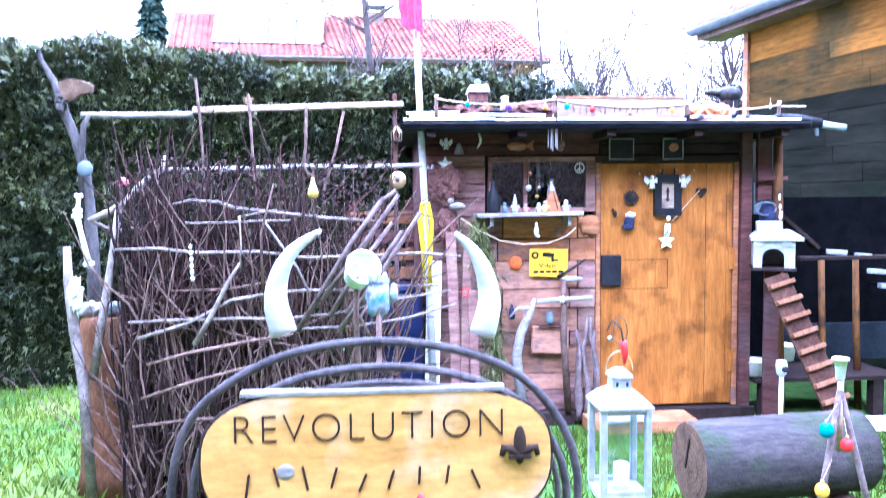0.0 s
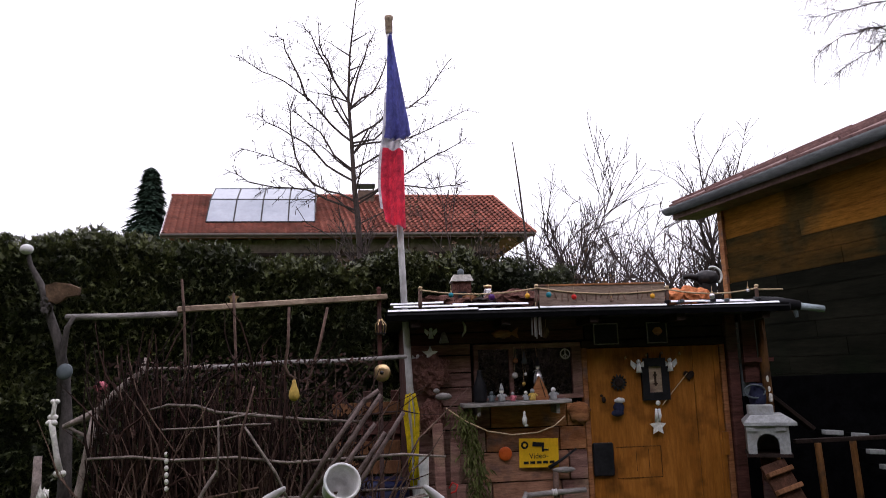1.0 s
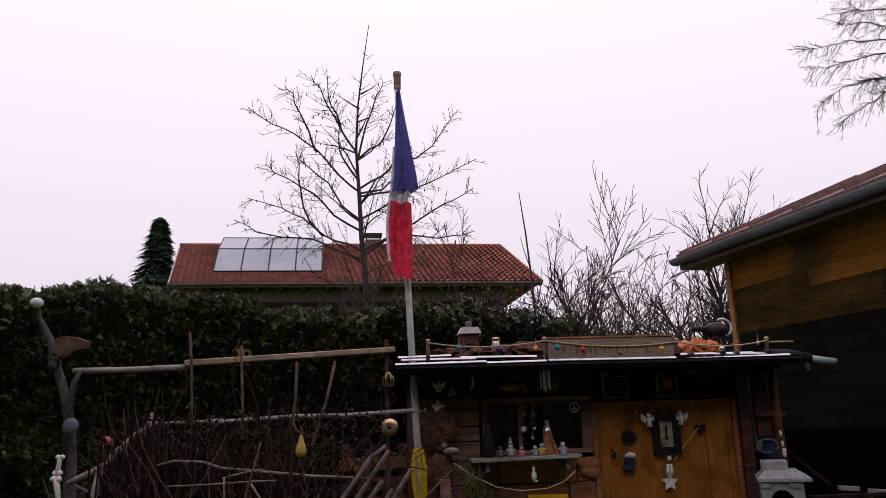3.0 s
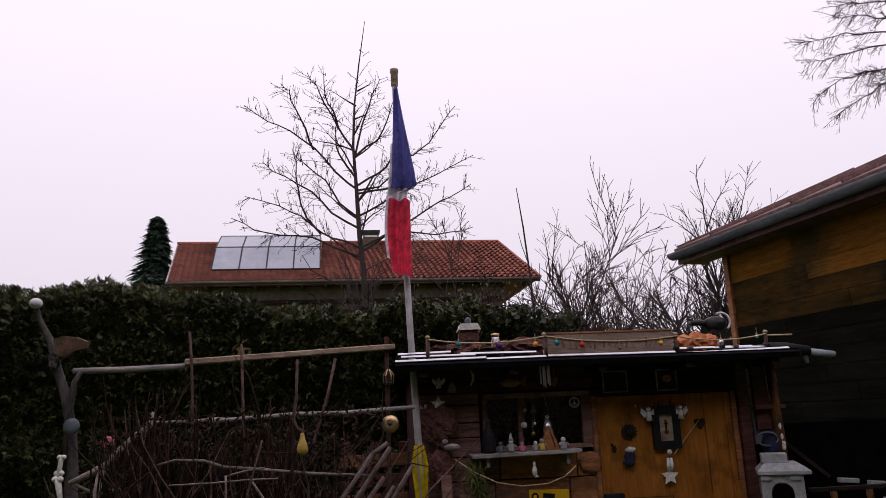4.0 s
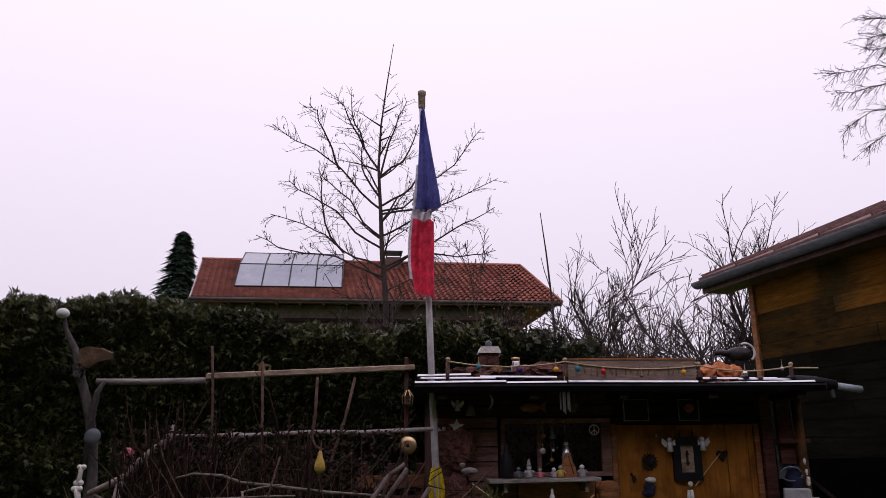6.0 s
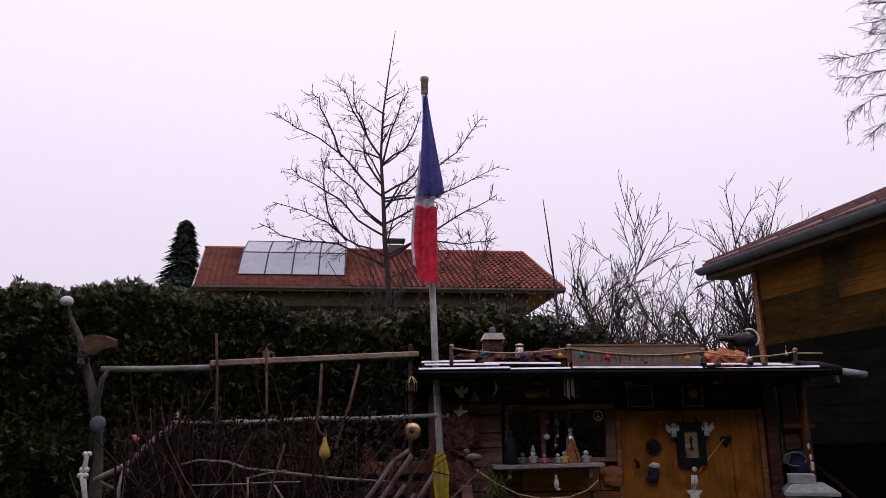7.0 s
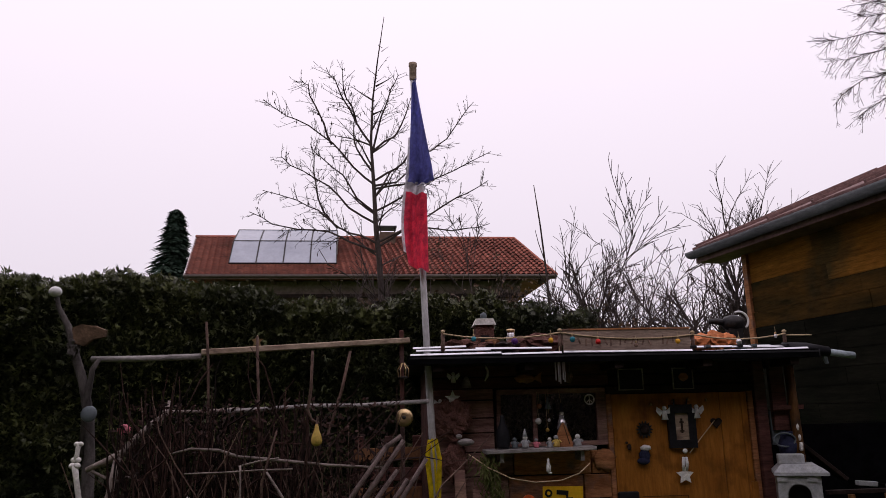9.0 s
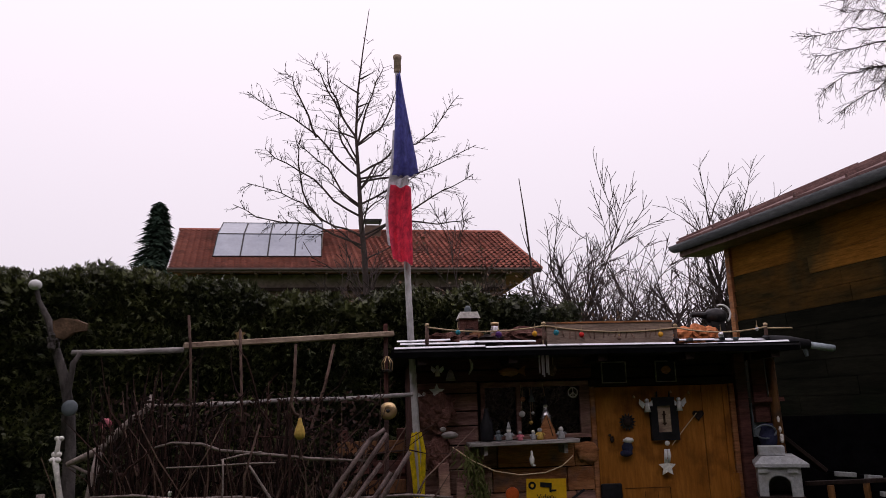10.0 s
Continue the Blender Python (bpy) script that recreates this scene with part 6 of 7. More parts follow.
# ------------------------------------------------------------------ lean-to beside the shed with bird house and ladder
def lean_to():
    l = thing("lean_to", (3.1, 5.3, 0), "open lean-to of orange timber posts beside the shed", "lean-to")
    for x, y, z1, r in ((2.79, 5.2, 2.1, 0.036), (3.13, 5.2, 1.16, 0.026), (3.52, 5.4, 1.16, 0.026)):
        rod("post", l, [(x + 0.05, y, 0), (x + 0.02, y, z1 * 0.5), (x, y, z1)], [r, r * 0.95, r * 0.9], M["wood_orange"], 9, "round orange timber post")
    part("beam", boxed((3.4, 5.3, 1.17), (0.8, 0.04, 0.03), Matrix.Rotation(0.06, 3, "Z"), 0.004), M["dark_wood"], l)
    # added black sheet, stands in for the unlit depth of the lean-to
    part("tarpaulin", span(2.75, 4.75, 5.82, 5.84, 0.3, 1.62), M["near_black"], l, "black sheet for the shade in the lean-to")
    part("tarpaulin", boxed((3.75, 5.7, 0.47), (1.3, 0.02, 0.3), Matrix.Rotation(0.1, 3, "X"), 0.003), M["tarp"], l, "grey tarpaulin edge")
    part("frame_board", span(2.66, 2.76, 5.22, 5.26, 1.6, 2.1), M["wood_red"], l)
    part("cross_board", span(2.64, 2.86, 5.18, 5.21, 1.74, 1.77), M["wood_red"], l)
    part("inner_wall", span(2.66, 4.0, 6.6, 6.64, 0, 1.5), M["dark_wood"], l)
    part("roof_board", boxed((3.12, 5.6, 1.4), (0.55, 0.1, 0.03), Matrix.Rotation(radians(40), 3, "Y"), 0.003), M["dark_wood"], l, "dark sloping board")
    part("floor_board", boxed((3.2, 5.5, 0.29), (1.1, 0.6, 0.03)), M["dark_wood"], l)
    for x in (2.75, 3.6):
        for y in (5.25, 5.75):
            part("foot", span(x - 0.04, x + 0.04, y - 0.04, y + 0.04, 0, 0.275), M["dark_wood"], l)
    for c, w in (((3.714, 5.600, 1.159), 0.12), ((3.824, 5.600, 1.034), 0.13), ((3.915, 5.600, 0.918), 0.13), ((3.496, 5.600, 1.189), 0.15)):
        part("white_slat", boxed(c, (w, 0.05, 0.035), Matrix.Rotation(0.08, 3, "Y"), 0.004), M["bird_white"], l, "grey-white slat end")
        part("hanger", span(c[0] - 0.006, c[0] + 0.006, 5.6, 5.82, c[2] - 0.01, c[2] + 0.01), M["near_black"], l)
    return l


M["tarp"] = surface("grey_tarpaulin", (0.008, 0.01, 0.014), (0.022, 0.026, 0.034), 0.6, (6, 6, 6), 60, 0.2)
M["wood_orange"] = surface("orange_round_timber", (0.05, 0.022, 0.006), (0.14, 0.06, 0.014), 0.7, (10, 10, 2), 60, 0.2, patch_tone=(0.03, 0.016, 0.008), patch_scale=7)
lean = lean_to()


M["ladder"] = surface("old_brown_plank", (0.03, 0.014, 0.009), (0.09, 0.042, 0.026), 0.85, (9, 3, 9), 60, 0.4)


def bird_house():
    b = thing("bird_house", (2.6, 4.9, 1.05), "white painted bird house with a flat stepped roof", "bird house")
    x0, x1, z0, z1 = 2.48, 2.735, 1.15, 1.33
    W = M["bird_white"]
    # front with an arched opening: two cheeks and an arch
    arch = []
    ax0, ax1 = 2.535, 2.67
    for k in range(9):
        a = math.pi * k / 8
        arch.append(((ax0 + ax1) / 2 - (ax1 - ax0) / 2 * math.cos(a), 1.215 + 0.065 * math.sin(a)))
    part("front", plate(bmesh.new(), [(x0, z0), (ax0, z0)] + arch + [(ax1, z0), (x1, z0), (x1, z1), (x0, z1)], 4.79, 4.81), W, b)
    part("side", span(x0, x0 + 0.015, 4.81, 5.08, z0, z1), W, b)
    part("side", span(x1 - 0.015, x1, 4.81, 5.08, z0, z1), W, b)
    part("back", span(x0, x1, 5.08, 5.1, z0, z1), W, b)
    part("floor", span(x0 - 0.01, x1 + 0.01, 4.78, 5.1, z0 - 0.02, z0), M["dark_wood"], b)
    bm = bmesh.new()
    lo = [(x0 - 0.015, 4.77), (x1 + 0.05, 4.77), (x1 + 0.05, 5.12), (x0 - 0.015, 5.12)]
    hi = [(x0 + 0.03, 4.8), (x1 - 0.02, 4.8), (x1 - 0.02, 5.08), (x0 + 0.03, 5.08)]
    va = [bm.verts.new((x, y, z1)) for x, y in lo]
    vb = [bm.verts.new((x, y, z1 + 0.02)) for x, y in lo]
    vc = [bm.verts.new((x, y, z1 + 0.065)) for x, y in hi]
    for p, q in ((va, vb), (vb, vc)):
        for i in range(4):
            bm.faces.new((p[i], p[(i + 1) % 4], q[(i + 1) % 4], q[i]))
    bm.faces.new(va[::-1]), bm.faces.new(vc)
    part("roof", bm, W, b)
    part("roof_box", span(2.5, 2.66, 4.86, 5.0, z1 + 0.065, z1 + 0.125, 0.004), W, b)
    for sx in (x0 + 0.03, x1 - 0.05):
        part("eave_trim", boxed((sx, 4.785, z1 - 0.02), (0.06, 0.012, 0.03)), W, b)
    part("stand", span(2.56, 2.66, 4.95, 5.05, 0.0, z0 - 0.02, 0.004), M["wood_red"], b, "dark timber stand")
    b.rotation_euler.z = radians(-24)
    r = thing("hen_ladder", (2.62, 4.7, 1.05), "brown plank ladder with cross rungs leading to the bird house", "ladder")
    a, e = Vector((2.55, 4.76, 1.1)), Vector((2.8, 4.45, 0.3))
    d = e - a
    side = Vector((1, 0.2, 0.15)).normalized()
    side = (side - d * side.dot(d) / d.length_squared).normalized()
    m = Matrix((side, d.normalized(), side.cross(d.normalized()))).transposed()
    part("plank", boxed((a + e) / 2, (0.19, d.length, 0.018), m, 0.002), M["ladder"], r)
    for k in range(8):
        part("rung", boxed(a.lerp(e, (k + 0.6) / 8) - m.col[2] * 0.026, (0.2, 0.03, 0.036), m, 0.003), M["brick"], r)
    part("prop", span(2.82, 2.88, 4.42, 4.48, 0, 0.28), M["dark_wood"], r)


bird_house()
pot = thing("stoneware_jug", (2.58, 5.15, 1.4), "dark blue glazed jug hanging beside the door post", "jug")
jc = Vector((2.68, 5.12, 1.53))
part("body", lathe(bmesh.new(), [(0.03, -0.11), (0.055, -0.07), (0.06, -0.02), (0.04, 0.03), (0.042, 0.06), (0.036, 0.062)], jc, 18), M["navy"], pot, smooth=True)
part("handle", tubed([jc + Vector((-0.04 + 0.075 * math.cos(a), -0.05, 0.01 + 0.045 * math.sin(a))) for a in [2 * math.pi * k / 16 for k in range(17)]], 0.006, 6), M["slate"], pot, smooth=True)
wp = lean
part("blue_panel", span(2.65, 2.75, 5.26, 5.275, 1.5, 1.73), M["slate"], wp)
part("panel_frame", span(2.755, 2.785, 5.25, 5.28, 1.4, 1.75), M["wood_red"], wp)
for k, (x, z, s) in enumerate(((2.775, 1.62, 0.55), (2.78, 1.55, 0.5), (2.785, 1.49, 0.8))):
    t = thing("pale_charm", (x, 5.12, z), "small pale carved charm tied to the post", "charm", "charms on the post")
    part("body", blob(bmesh.new(), (x, 5.135, z), 0.028 * s, (0.6, 0.5, 1.4), 2, 0.5, k), M["bone"], t)
for x, z, n in ((2.7, 0.36, 1), (2.9, 0.47, 2), (3.95, 0.5, 3)):
    c = thing("white_tub", (x, 5.25, z - 0.06), "white plastic tub under the lean-to", "tub", "tubs in the lean-to")
    part("body", lathe(bmesh.new(), [(0.07, -0.05), (0.085, -0.045), (0.1, 0.06), (0.106, 0.065), (0.094, 0.066), (0.08, -0.03)], (x, 5.3, z), 18), M["white"], c, smooth=True)


# ------------------------------------------------------------------ things on the shed front
def pendant(name, c, label, category, mat, profile, seg=12, group=""):
    t = thing(name, c, label, category, group)
    part("body", lathe(bmesh.new(), profile, c, seg), mat, t, smooth=True)
    return t


star_plate("white_star", (0.408, 5.170, 1.864), 0.056, M["white"], "flat white wooden star on the shed front", "star", 5, 0.45)
for k, (c, s) in enumerate((((0.406, 5.200, 1.732), (0.13, 0.05, 0.13)), ((0.409, 5.200, 1.438), (0.085, 0.045, 0.12)))):
    t = thing("bark_mat", c, "shaggy rust-brown bark piece hung on the shed front", "bark", "bark pieces on the wall")
    bm = blob(bmesh.new(), c, 1.0, s, 4, 0.35, k)
    for v in bm.verts:
        v.co += 0.012 * noise.noise_vector(v.co * 40)
    part("body", bm, M["fur"], t)


def little_angel(c, s, label, name="angel_charm", mat="white"):
    t = thing(name, c, label, "charm", "small pale charms")
    c = Vector(c)
    bm = blob(bmesh.new(), c + Vector((0, 0, 0.022 * s)), 0.011 * s, (1, 0.8, 1), 2)
    part("head", bm, M[mat], t, smooth=True)
    part("body", lathe(bmesh.new(), [(0.016 * s, -0.03 * s), (0.012 * s, -0.01 * s), (0.008 * s, 0.014 * s)], c, 10), M[mat], t, smooth=True)
    for sx in (-1, 1):
        w = [(c.x + sx * 0.006 * s, c.z + 0.008 * s), (c.x + sx * 0.034 * s, c.z + 0.03 * s), (c.x + sx * 0.038 * s, c.z + 0.008 * s), (c.x + sx * 0.02 * s, c.z - 0.014 * s)]
        part("wing", plate(bmesh.new(), w if sx > 0 else w[::-1], c.y + 0.002, c.y + 0.008), M[mat], t)
    return t


little_angel((0.418, 5.200, 2.005), 1.2, "small white angel charm on the shed front")
little_angel((0.323, 5.200, 1.828), 1.1, "pale charm hung beside the flagpole", "pale_bird_charm")
little_angel((1.892, 5.250, 1.734), 1.5, "white angel charm beside the picture on the door")
little_angel((2.121, 5.250, 1.739), 1.5, "white angel charm beside the picture on the door")
pendant("grey_bell", (0.511, 5.240, 1.973), "grey clay bell on the shed front", "bell", M["grey_wood"], [(0.034, -0.035), (0.034, -0.03), (0.026, 0.0), (0.016, 0.03), (0.006, 0.04)])
t = thing("small_horn", (0.644, 5.200, 2.039), "small pale curved horn on the shed front", "horn")
part("body", tubed([(0.645, 5.262, 2.099), (0.664, 5.262, 2.051), (0.663, 5.262, 2.019), (0.641, 5.262, 1.979)], [0.004, 0.01, 0.01, 0.004]), M["bone"], t, smooth=True)

t = thing("wooden_fish", (0.941, 5.200, 1.991), "carved tan wooden fish under the eaves", "carving")
part("body", blob(bmesh.new(), (0.913, 5.200, 1.988), 0.06, (1.15, 0.3, 0.5), 3, 0.3, 2), M["wood_tan"], t, smooth=True)
part("tail", plate(bmesh.new(), [(0.965, 1.99), (1.03, 2.03), (1.02, 1.99), (1.03, 1.955)], 5.19, 5.21), M["wood_tan"], t)

t = thing("wind_chime", (1.107, 4.920, 2.091), "wind chime of pale metal tubes hung from the roof edge", "wind chime")
c = Vector((1.110, 4.950, 2.093))
part("cord", tubed([c + Vector((0, 0, 0.09)), c], 0.004, 5), M["rope"], t)
part("disc", lathe(bmesh.new(), [(0.035, 0), (0.035, 0.01)], c - Vector((0, 0, 0.01)), 14), M["beam"], t)
for k in range(5):
    x = c.x - 0.03 + 0.015 * k
    part("tube", tubed([(x, c.y + 0.01 * (-1) ** k, c.z - 0.01), (x, c.y + 0.01 * (-1) ** k, c.z - 0.13 - 0.012 * (k % 3))], 0.0055, 6), M["alu"], t)
t = thing("pine_cone", (1.223, 5.200, 1.991), "brown pine cone hanging under the eaves", "cone")
part("body", blob(bmesh.new(), (1.223, 5.200, 1.991), 0.028, (0.8, 0.8, 1.3), 3, 0.6, 1), M["stick"], t)
part("thread", tubed([Vector((1.223, 5.200, 1.991)), Vector((1.229, 5.200, 2.127))], 0.002, 4), M["rope"], t)


def framed(name, x0, x1, z0, z1, y, frame_mat, inner_mat, label, w=0.012):
    t = thing(name, ((x0 + x1) / 2, y, (z0 + z1) / 2), label, "picture")
    part("frame_top", span(x0, x1, y - 0.012, y, z1 - w, z1), frame_mat, t)
    part("frame_bottom", span(x0, x1, y - 0.012, y, z0, z0 + w), frame_mat, t)
    part("frame_side", span(x0, x0 + w, y - 0.012, y, z0 + w, z1 - w), frame_mat, t)
    part("frame_side", span(x1 - w, x1, y - 0.012, y, z0 + w, z1 - w), frame_mat, t)
    part("backing", span(x0 + w, x1 - w, y - 0.004, y, z0 + w, z1 - w), inner_mat, t)
    return t


framed("dark_picture", 1.58, 1.76, 1.895, 2.045, 5.26, M["grey_wood"], M["black"], "dark picture in a thin grey frame over the door", 0.007)
t = framed("dark_picture", 1.97, 2.12, 1.895, 2.045, 5.26, M["grey_wood"], M["black"], "dark picture with a tan shape in a thin frame", 0.007)
part("shape", blob(bmesh.new(), (2.05, 5.253, 1.98), 0.035, (1, 0.15, 0.9), 2, 0.4, 5), M["wood_tan"], t)


# picture on the door
def door_picture():
    t = thing("door_picture", (2.01, 5.26, 1.64), "tan picture in a wide black frame on the door", "picture")
    x0, x1, z0, z1 = 1.912, 2.108, 1.495, 1.79
    part("frame_top", span(x0 + 0.02, x1 - 0.02, 5.245, 5.278, z1 - 0.06, z1), M["black"], t)
    part("frame_bottom", span(x0, x1, 5.245, 5.278, z0, z0 + 0.055), M["black"], t)
    part("frame_side", span(x0, x0 + 0.05, 5.245, 5.278, z0 + 0.055, z1 - 0.06), M["black"], t)
    part("frame_side", span(x1 - 0.05, x1, 5.245, 5.278, z0 + 0.055, z1 - 0.06), M["black"], t)
    part("print", span(x0 + 0.05, x1 - 0.05, 5.26, 5.278, z0 + 0.055, z1 - 0.06), M["beam"], t, "tan paper print")
    part("dark_stroke", boxed((2.01, 5.258, 1.645), (0.014, 0.004, 0.1)), M["burnt"], t)
    for z in (1.61, 1.67):
        part("dark_stroke", boxed((2.01, 5.2575, z), (0.03, 0.004, 0.01)), M["burnt"], t)
    for sx in (1.965, 2.055):
        part("spike", tubed([(sx, 5.255, 1.79), (sx + 0.004, 5.255, 1.83)], [0.008, 0.003]), M["black"], t)
    part("button", blob(bmesh.new(), (2.01, 5.24, 1.475), 0.018, (1, 0.6, 1), 2), M["bone"], t)


door_picture()
sd = thing("sun_disc", (1.748, 5.270, 1.626), "dark iron sun disc with rays on the door", "ornament")
c = Vector((1.746, 5.265, 1.626))
pts = []
for k in range(28):
    r = 0.062 if k % 2 == 0 else 0.04
    pts.append((c.x + r * math.cos(2 * math.pi * k / 28), c.z + r * math.sin(2 * math.pi * k / 28)))
part("rays", plate(bmesh.new(), pts, c.y - 0.004, c.y + 0.004), M["iron"], sd)
part("face", lathe(bmesh.new(), [(0.034, 0), (0.03, 0.012), (0.012, 0.018)], c, 18, (0, -1, 0)), M["dark_wood"], sd, smooth=True)
t = thing("stocking", (1.734, 5.260, 1.439), "dark blue stocking with white fur top on the door", "stocking")
c = Vector((1.728, 5.250, 1.452))
part("leg", blob(bmesh.new(), c, 0.04, (0.95, 0.4, 1.15), 3, 0.2, 1), M["navy"], t, smooth=True)
part("foot", blob(bmesh.new(), c + Vector((-0.012, -0.004, -0.036)), 0.03, (1.5, 0.55, 0.8), 3), M["navy"], t, smooth=True)
part("fur_top", blob(bmesh.new(), c + Vector((0.01, -0.003, 0.05)), 0.03, (1.25, 0.6, 0.65), 3, 0.3, 4), M["white"], t, smooth=True)
t = thing("bird_charm", (1.623, 5.260, 1.515), "small dark bird charm on the door", "charm")
part("body", blob(bmesh.new(), (1.627, 5.260, 1.511), 0.02, (0.7, 0.3, 1.1), 2, 0.4, 1), M["dark_wood"], t, smooth=True)
part("head", blob(bmesh.new(), (1.612, 5.260, 1.539), 0.011, (1, 0.5, 0.9), 2), M["dark_wood"], t, smooth=True)


def heart(c, s, mat, label):
    t = thing("heart_charm", c, label, "heart")
    pts = []
    for k in range(24):
        a = 2 * math.pi * k / 24
        pts.append((c[0] + s * 0.0625 * 16 * math.sin(a) ** 3, c[2] + s * 0.0625 * (13 * math.cos(a) - 5 * math.cos(2 * a) - 2 * math.cos(3 * a) - math.cos(4 * a))))
    part("body", plate(bmesh.new(), pts, c[1] - 0.006, c[1] + 0.006), mat, t)
    return t


h = heart((2.263, 5.270, 1.662), 0.04, M["dark_wood"], "dark wooden heart with a cord on the door")
part("cord", tubed([(2.243, 5.250, 1.675), (2.140, 5.250, 1.565), (2.046, 5.250, 1.460)], 0.0035, 5), M["rope"], h)
st = star_plate("ribbon_star", (2.000, 5.250, 1.315), 0.062, M["bone"], "pale star with white ribbon on the door", "star", 5, 0.5)
for dx in (-0.012, 0.014):
    part("ribbon", tubed([Vector((1.998, 5.245, 1.315)) + Vector((dx, 0, 0.03)), Vector((2.003, 5.245, 1.390)) + Vector((dx, -0.006, 0.0)), Vector((2.005, 5.245, 1.426)) + Vector((dx * 0.8, 0, 0.01))], [0.008, 0.012, 0.009], 7), M["white"], st, "white ribbon loop", True)
for k, c in enumerate(((1.807, 5.270, 1.798), (1.962, 5.270, 1.813), (2.076, 5.270, 1.826), (2.205, 5.270, 1.818))):
    t = thing("small_bell", c, "tiny brass bell nailed above the door picture", "bell", "bells on the door")
    part("body", lathe(bmesh.new(), [(0.009, -0.01), (0.008, 0.0), (0.004, 0.008), (0.002, 0.012)], c, 10), M["copper"], t, smooth=True)
t = thing("willow_wreath", (1.588, 5.250, 0.520), "small bent willow ring hung on the door knob", "wreath")
c = Vector((1.668, 5.250, 0.668))
part("ring", tubed([c + Vector((0.05 * math.cos(a), 0, 0.1 * math.sin(a))) for a in [2 * math.pi * k / 18 for k in range(19)]], 0.004, 5), M["stick"], t)


# yellow warning sign
def yellow_sign():
    t = thing("warning_sign", (1.14, 5.24, 1.12), "yellow video warning sign with black camera symbol", "sign")
    x0, x1, z0, z1 = 1.005, 1.28, 1.072, 1.267
    rot = Matrix.Rotation(radians(1.5), 3, "Y")
    part("plate", boxed(((x0 + x1) / 2, 5.245, (z0 + z1) / 2), (x1 - x0, 0.006, z1 - z0), rot, 0.002), M["yellow_paint"], t)
    part("symbol_ring", lathe(bmesh.new(), [(0.026, 0), (0.026, 0.003), (0.016, 0.003)], (x0 + 0.04, 5.241, z1 - 0.042), 18, (0, -1, 0)), M["black"], t)
    part("symbol_core", lathe(bmesh.new(), [(0.012, 0), (0.012, 0.0045), (0.002, 0.005)], (x0 + 0.04, 5.24, z1 - 0.042), 12, (0, -1, 0)), M["yellow_paint"], t)
    part("camera_symbol", boxed((x0 + 0.135, 5.24, z1 - 0.04), (0.08, 0.005, 0.03), Matrix.Rotation(0.1, 3, "Y")), M["black"], t)
    part("camera_symbol", boxed((x0 + 0.165, 5.2398, z1 - 0.072), (0.014, 0.005, 0.035)), M["black"], t)
    part("camera_symbol", boxed((x0 + 0.185, 5.2396, z1 - 0.078), (0.04, 0.005, 0.012)), M["black"], t)
    text = bpy.data.curves.new("word", "FONT")
    text.body, text.size, text.extrude, text.align_x = "Video-", 0.05, 0.001, "CENTER"
    tmp = bpy.data.objects.new("word", text)
    scene.collection.objects.link(tmp)
    bpy.context.view_layer.update()
    me = bpy.data.meshes.new_from_object(tmp.evaluated_get(bpy.context.evaluated_depsgraph_get()))
    bpy.data.objects.remove(tmp)
    me.transform(Matrix.Translation(Vector((x0 + 0.135, 5.24, z0 + 0.062)) - t.location) @ Matrix.Rotation(math.pi / 2, 4, "X"))
    me.materials.clear()
    me.materials.append(M["black"])
    w = new("lettering", me)
    w.parent = t
    for k in range(5):
        part("text_bar", boxed((x0 + 0.045 + 0.045 * k, 5.2405, z0 + 0.035), (0.034, 0.004, 0.017)), M["black"], t)


yellow_sign()
t = thing("red_reflector", (0.911, 5.260, 1.171), "round orange-red reflector on the shed front", "reflector")
part("disc", lathe(bmesh.new(), [(0.047, 0), (0.047, 0.008), (0.04, 0.014), (0.01, 0.016)], (0.912, 5.265, 1.171), 22, (0, -1, 0)), M["reflector"], t, smooth=True)
t = thing("garden_trowel", (1.310, 5.220, 1.143), "black hand tool stuck slanting on the boards", "tool")
part("handle", tubed([(1.202, 5.220, 1.070), (1.288, 5.220, 1.117), (1.400, 5.220, 1.190)], [0.014, 0.01, 0.008]), M["black"], t, smooth=True)
part("blade", blob(bmesh.new(), (1.305, 5.220, 1.054), 0.05, (1.6, 0.25, 0.4), 3, 0.2, 3), M["grey_wood"], t, smooth=True)

# branches framing the wall under the shelf
wf = thing("branch_trellis", (1.3, 5.22, 0.6), "weathered branches tied as a trellis on the shed front", "trellis")
rod("upright", wf, [(1.245, 5.220, 1.041), (1.247, 5.220, 0.818), (1.246, 5.220, 0.627)] + [(1.28, 5.22, 0.1)], [0.02, 0.022, 0.024, 0.025], M["stick"], 8)
rod("crosspiece", wf, [(1.036, 5.200, 0.899), (1.234, 5.200, 0.910), (1.446, 5.200, 0.919)], [0.018, 0.02, 0.018], M["grey_wood"], 8)
for k in range(3):
    part("lashing", lathe(bmesh.new(), [(0.024, -0.004), (0.025, 0.004)], Vector((1.226, 5.200, 0.910)) + Vector((0.012 * k - 0.012, 0, 0)), 12, (1, 0, 0)), M["white"], wf, "white cord lashing")
dw = thing("grey_driftwood", (0.98, 5.18, 0.1), "upright grey driftwood leaning on the shed front", "driftwood")
rod("stem", dw, [(1.029, 5.180, 0.926), (1.002, 5.180, 0.836), (0.933, 5.180, 0.688), (0.899, 5.180, 0.520)] + [(0.95, 5.14, 0.05)], [0.012, 0.025, 0.034, 0.036, 0.04], M["grey_wood"], 9)
rod("fork", dw, [(1.003, 5.180, 0.855), (0.913, 5.180, 0.859), (0.852, 5.180, 0.797)], [0.02, 0.013, 0.005], M["grey_wood"], 7)
t = thing("small_jug", (1.141, 5.200, 0.769), "small blue-grey jug on a ledge of the wall", "jug")
